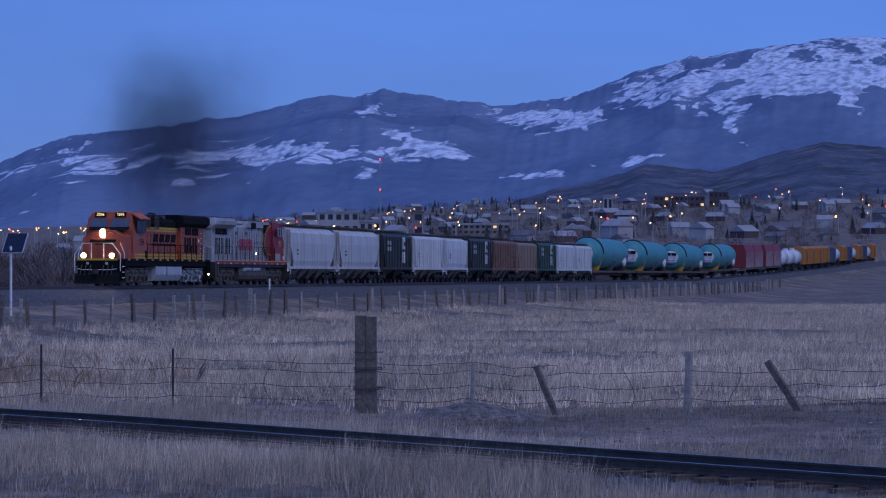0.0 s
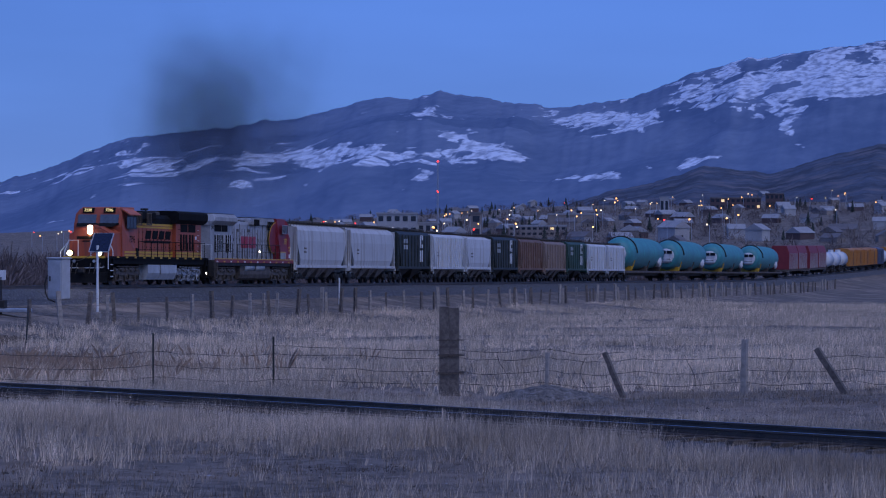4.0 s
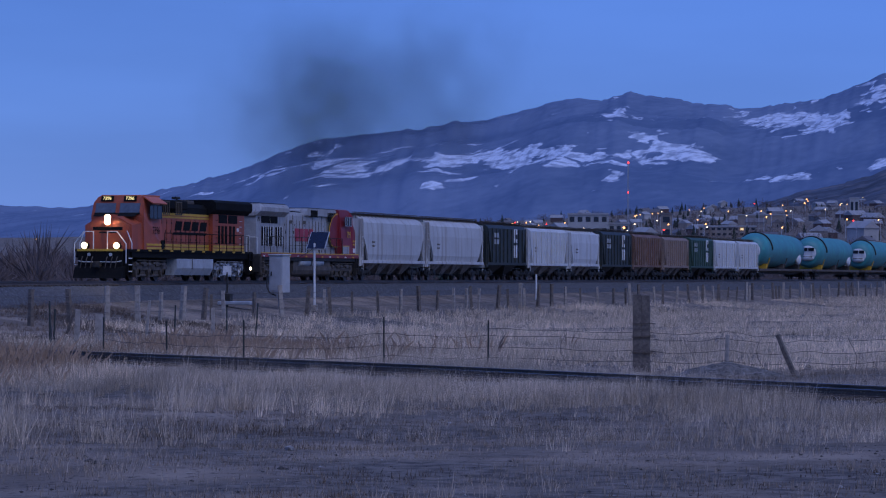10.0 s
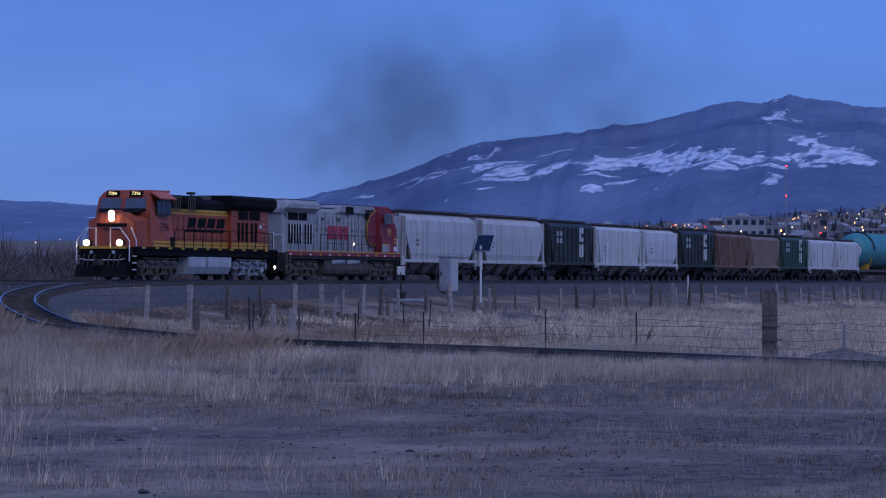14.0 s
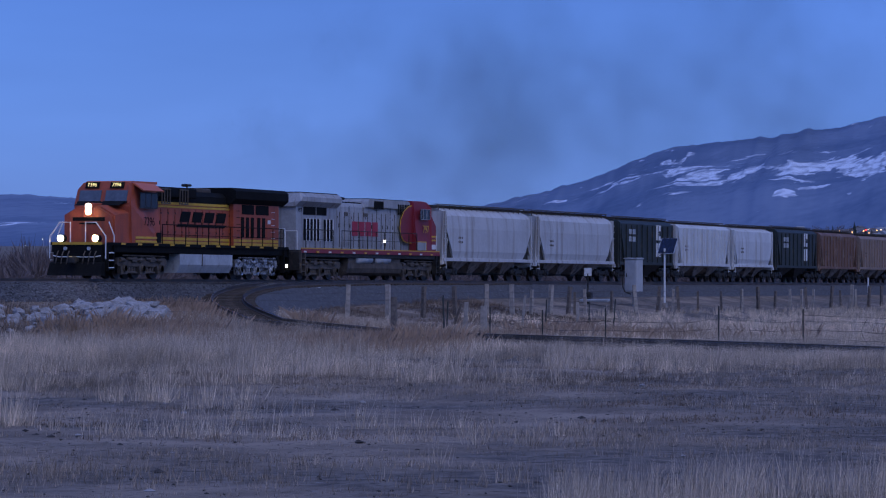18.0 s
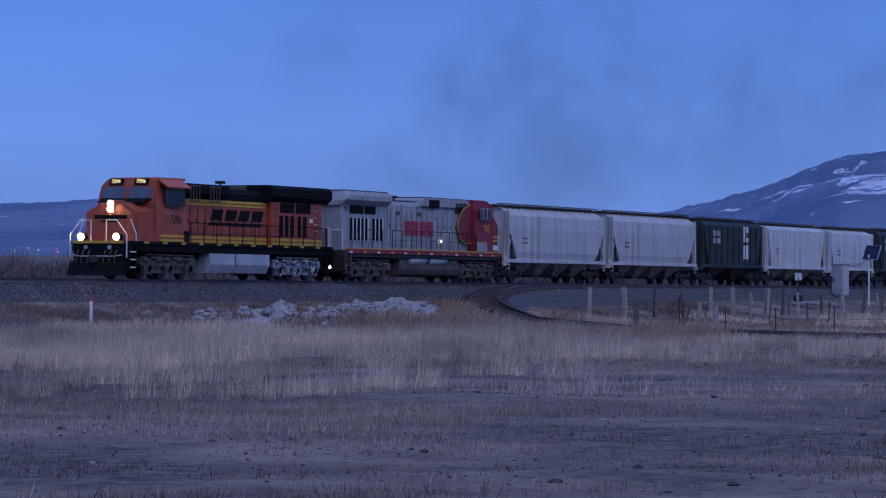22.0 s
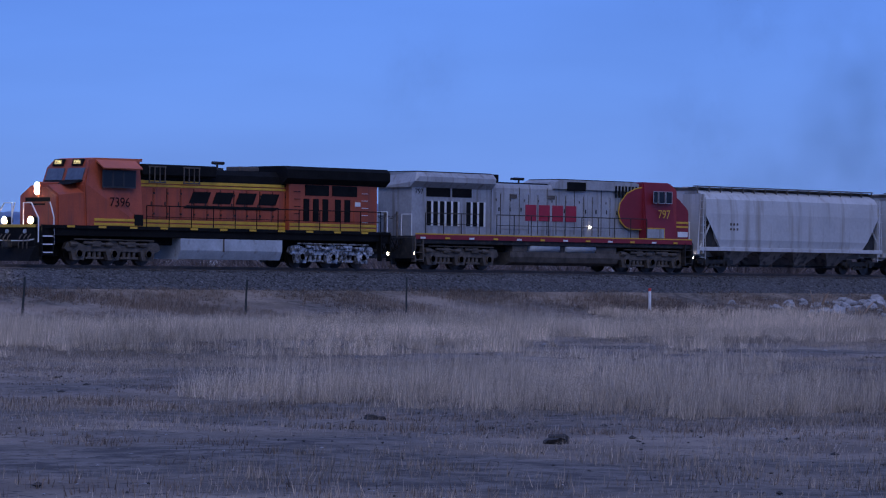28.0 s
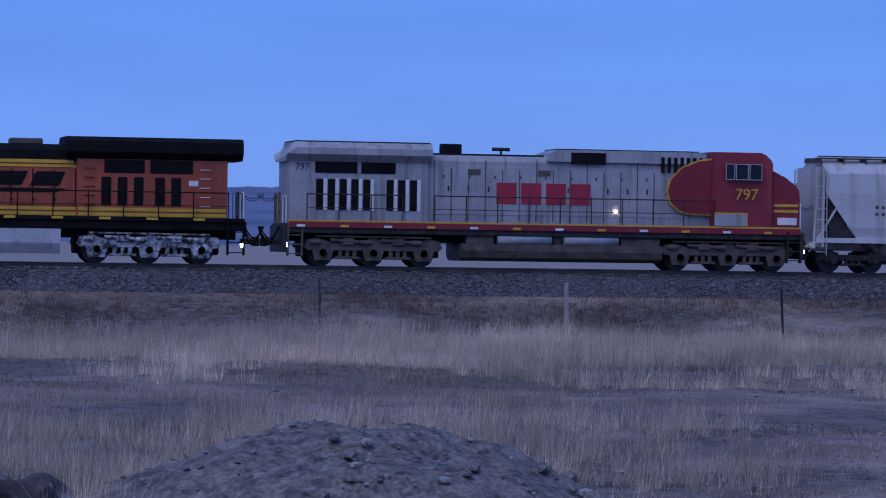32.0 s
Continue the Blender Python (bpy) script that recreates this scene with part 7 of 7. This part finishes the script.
def block(name, label, a, r, w, d, h, wall, roof, rows, cols, turn=0.0, lit=0.0):
    x, y = seen_xy(a, r)
    e = thing(name, label, "building")
    e.matrix_basis = pose(x, y, ground_z(x, y), 0, 0, -a + turn)
    bm = bmesh.new()
    box(bm, -w / 2, w / 2, -d / 2, d / 2, -4, h)
    part("wall", bm, wall, e)
    bm = bmesh.new()
    box(bm, -w / 2 - 0.3, w / 2 + 0.3, -d / 2 - 0.3, d / 2 + 0.3, h, h + 0.6)
    part("roof", bm, roof, e)
    rng = random.Random(int(a * 100))
    for i in range(rows):
        for j in range(cols):
            bm = bmesh.new()
            u, z = -w / 2 + w * (j + 0.5) / cols, h * (i + 0.4) / rows
            box(bm, u - w / cols * 0.3, u + w / cols * 0.3, -d / 2 - 0.08, -d / 2 + 0.05, z, z + h / rows * 0.45)
            part("window", bm, LIT_PANE if rng.random() < lit else DARK_PANE, e)
    return e


block("office_building", "large pale stucco office block with dark windows", 76.95, 1080, 13, 10, 11, WALL_WHITE, ROOF_PALE, 3, 5, 0, 0.0)
block("office_building", "low pale annex of the office block", 77.42, 1085, 9, 9, 7.5, WALL_WHITE, ROOF_PALE, 2, 4)
block("school_building", "long low pale building with lit windows", 79.35, 1180, 20, 10, 3.6, WALL_TAN, ROOF_PALE, 2, 10, 0, 0.05)
block("tower_block", "narrow pale stair tower above the trees", 78.3, 1180, 4, 4, 9, WALL_TAN, ROOF, 2, 1)
block("warehouse", "long low dark warehouse roof", 80.0, 1450, 24, 12, 3.5, WALL_TAN, ROOF_PALE, 0, 0)
block("brick_college", "big dull red brick building with gabled wings on the hill", 82.7, 1750, 26, 14, 6, WALL_BRICK, ROOF, 2, 10, 0, 0.06)
block("brick_college_wing", "tall dull red brick wing of the college", 83.35, 1760, 9, 14, 7.5, WALL_BRICK, ROOF, 2, 4)
block("church", "small white chapel among the trees", 81.5, 1500, 4, 6, 9, WALL_WHITE, ROOF_PALE, 1, 2)
block("hall", "wide pale roofed hall on the hillside", 86.3, 1700, 18, 10, 3.5, WALL_WHITE, ROOF_PALE, 0, 0)


def radio_mast():
    e = thing("radio_mast", "slender steel radio mast with red warning lights", "mast")
    x, y = seen_xy(77.65, 1400)
    z = ground_z(x, y)
    H = 26.0 - z
    e.matrix_basis = pose(x, y, z)
    bm = bmesh.new()
    for k in range(3):
        a = k * 2.094
        rod(bm, (0.5 * math.cos(a), 0.5 * math.sin(a), -1), (0.25 * math.cos(a), 0.25 * math.sin(a), H), 0.08, 4)
    for k in range(16):
        zz = H * k / 16
        rod(bm, (0.45, 0, zz), (-0.25, 0.4, zz + H / 16), 0.05, 4), rod(bm, (-0.25, 0.4, zz), (-0.25, -0.4, zz + H / 16), 0.05, 4)
    part("lattice", bm, GALV, e)
    for zz in (H + 0.3, H * 0.58):
        bm = bmesh.new()
        ball(bm, (0, 0, zz), 0.42, 2)
        part("beacon", bm, LAMP_RED, e, "glowing red beacon")


radio_mast()


def street_lamp(bulb, r, label):
    e = thing("street_lamp", label, "street lamp", "town lights")
    bm = bmesh.new()
    rod(bm, (0, 0, -1), (0, 0, 6.5), 0.09, 5), rod(bm, (0, 0, 6.5), (0.9, 0, 6.9), 0.06, 5)
    part("pole", bm, GALV, e)
    bm = bmesh.new()
    ball(bm, (0.9, 0, 6.8), r, 1)
    part("lamp", bm, bulb, e, "glowing lamp")
    return e


lamps = [street_lamp(LAMP_AMBER, 0.26, "street lamp glowing amber"), street_lamp(LAMP_WHITE, 0.22, "street lamp glowing white"), street_lamp(LAMP_AMBER, 0.4, "bright amber street lamp"), street_lamp(LAMP_RED, 0.3, "small red light on a pole")]
for i in range(190):
    k = random.random()
    if k < 0.40:
        a, r = random.uniform(74.5, 80.5), random.uniform(1100, 1500)
    elif k < 0.85:
        a, r = random.uniform(79, 90), random.uniform(950, 1900)
    else:
        a, r = random.uniform(58, 74), random.uniform(1500, 2200)
    x, y = heading_xy(a, r)
    m = pose(x, y, ground_z(x, y), 0, 0, random.uniform(0, 360))
    kind = 0 if random.random() < 0.62 else (1 if random.random() < 0.7 else (2 if random.random() < 0.7 else 3))
    if i < 4:
        lamps[i].matrix_basis = m
    else:
        copy_thing(lamps[kind], m)

lay_ties(branch_line, branch_track, 0.62, 210)
lay_ties([p for p in main_line if -10 < p[0] < 170], main_track, 0.60, 290)


# ---- diesel exhaust hanging over the train ----
def smoke_material():
    m = bpy.data.materials.new("diesel_smoke")
    m.use_nodes = True
    n, l = m.node_tree.nodes, m.node_tree.links
    b = n["Principled BSDF"]
    b.inputs["Base Color"].default_value = (0.035, 0.035, 0.04, 1)
    b.inputs["Roughness"].default_value, b.inputs["Specular IOR Level"].default_value = 1.0, 0.0
    tc, grad = n.new("ShaderNodeTexCoord"), n.new("ShaderNodeTexGradient")
    grad.gradient_type = "SPHERICAL"
    info, tx, shift = n.new("ShaderNodeObjectInfo"), n.new("ShaderNodeTexNoise"), n.new("ShaderNodeVectorMath")
    tx.inputs["Scale"].default_value, tx.inputs["Detail"].default_value = 1.8, 4
    shift.operation = "ADD"
    big = n.new("ShaderNodeMath")
    big.operation = "MULTIPLY"
    big.inputs[1].default_value = 40
    l.new(info.outputs["Random"], big.inputs[0])
    l.new(tc.outputs["Object"], shift.inputs[0]), l.new(big.outputs[0], shift.inputs[1])
    l.new(tc.outputs["Object"], grad.inputs["Vector"]), l.new(shift.outputs[0], tx.inputs["Vector"])
    rag = n.new("ShaderNodeMapRange")
    rag.inputs[1].default_value, rag.inputs[2].default_value, rag.inputs[3].default_value, rag.inputs[4].default_value = 0.32, 0.68, 0.15, 1.4
    l.new(tx.outputs[0], rag.inputs[0])
    soft = n.new("ShaderNodeMapRange")
    soft.interpolation_type = "SMOOTHSTEP"
    soft.inputs[1].default_value, soft.inputs[2].default_value, soft.inputs[3].default_value, soft.inputs[4].default_value = 0.0, 0.85, 0.0, 0.062
    l.new(grad.outputs[0], soft.inputs[0])
    mul = n.new("ShaderNodeMath")
    mul.operation = "MULTIPLY"
    l.new(soft.outputs[0], mul.inputs[0]), l.new(rag.outputs[0], mul.inputs[1]), l.new(mul.outputs[0], b.inputs["Alpha"])
    return m


SMOKE = smoke_material()
PUFFS = []
smoke_plume = thing("exhaust_smoke", "dark diesel exhaust smoke drifting over the locomotives", "smoke")


def build_smoke():
    bm = bmesh.new()
    for k, s in enumerate((0.0,)):
        r = math.sqrt(1 - s * s)
        ring = [bm.verts.new((s, math.cos(6.2832 * i / 20) * r, math.sin(6.2832 * i / 20) * r)) for i in range(20)]
        bm.faces.new(ring)
    me = mesh_of(bm, "puff", SMOKE)
    rng = random.Random(4)
    for i in range(64):
        o = new("puff", me)
        o.parent = smoke_plume
        r = rng.uniform(3.6, 5.4)
        o.scale = (r, r, r)
        PUFFS.append((o, Vector((rng.gauss(0, 1), rng.gauss(0, 0.7), rng.gauss(0, 0.75))), rng.uniform(0.8, 1.2)))


build_smoke()
SMOKE_PATH = [(0, 237, 6.6), (3, 229, 7.6), (6, 221.5, 8.4), (9, 211, 8.8), (13, 191.5, 9.0), (19, 160, 8.8), (24, 128, 8.6), (28, 104, 8.6), (32, 80, 8.6)]
SMOKE_SPREAD = [(0, 1.9), (3, 2.1), (6, 2.6), (9, 3.4), (13, 6.2), (19, 10.0), (24, 17.0), (32, 32.0)]
SMOKE_RISE = [(0, 3.0), (6, 3.0), (9, 2.8), (13, 2.8), (19, 4.2), (24, 6.0), (32, 9.0)]


# ---- what moves ----
def motions():
    tilt = math.degrees(math.atan(GRADE))
    for ob, off in TRAIN:
        rows = []
        for t, x in NOSE:
            u = x + off
            rows.append((t, pose(u, 0, rail_z(u), 0, tilt if u < 520 else 0.3, 0)))
        walk(ob, rows)
    start = NOSE[0][1]
    times = [i / 15 for i in range(481)]
    turns = [-(start - table(t, *NOSE)) / 0.5 for t in times]
    for w in WHEELSETS:
        at = w.location.copy()
        walk(w, [(t, Matrix.Translation(at) @ Euler((0, a, 0)).to_matrix().to_4x4()) for t, a in zip(times, turns)])
    walk(smoke_plume, [(t, pose(x, table(t, (0, 1.5), (9, 0.0), (14, -2.5), (20, -5.0), (32, -6.0)), z, 0, 0, 18)) for t, x, z in SMOKE_PATH])
    for o, way, k in PUFFS:
        rows = []
        for t, s in SMOKE_SPREAD:
            rows.append((t, Matrix.Translation((way.x * s * 0.7, way.y * s * 1.25, way.z * table(t, *SMOKE_RISE) - 0.010 * t * way.y * s)) @ Euler((k * t * 0.03, 0, 0)).to_matrix().to_4x4()))
        walk(o, rows)


motions()
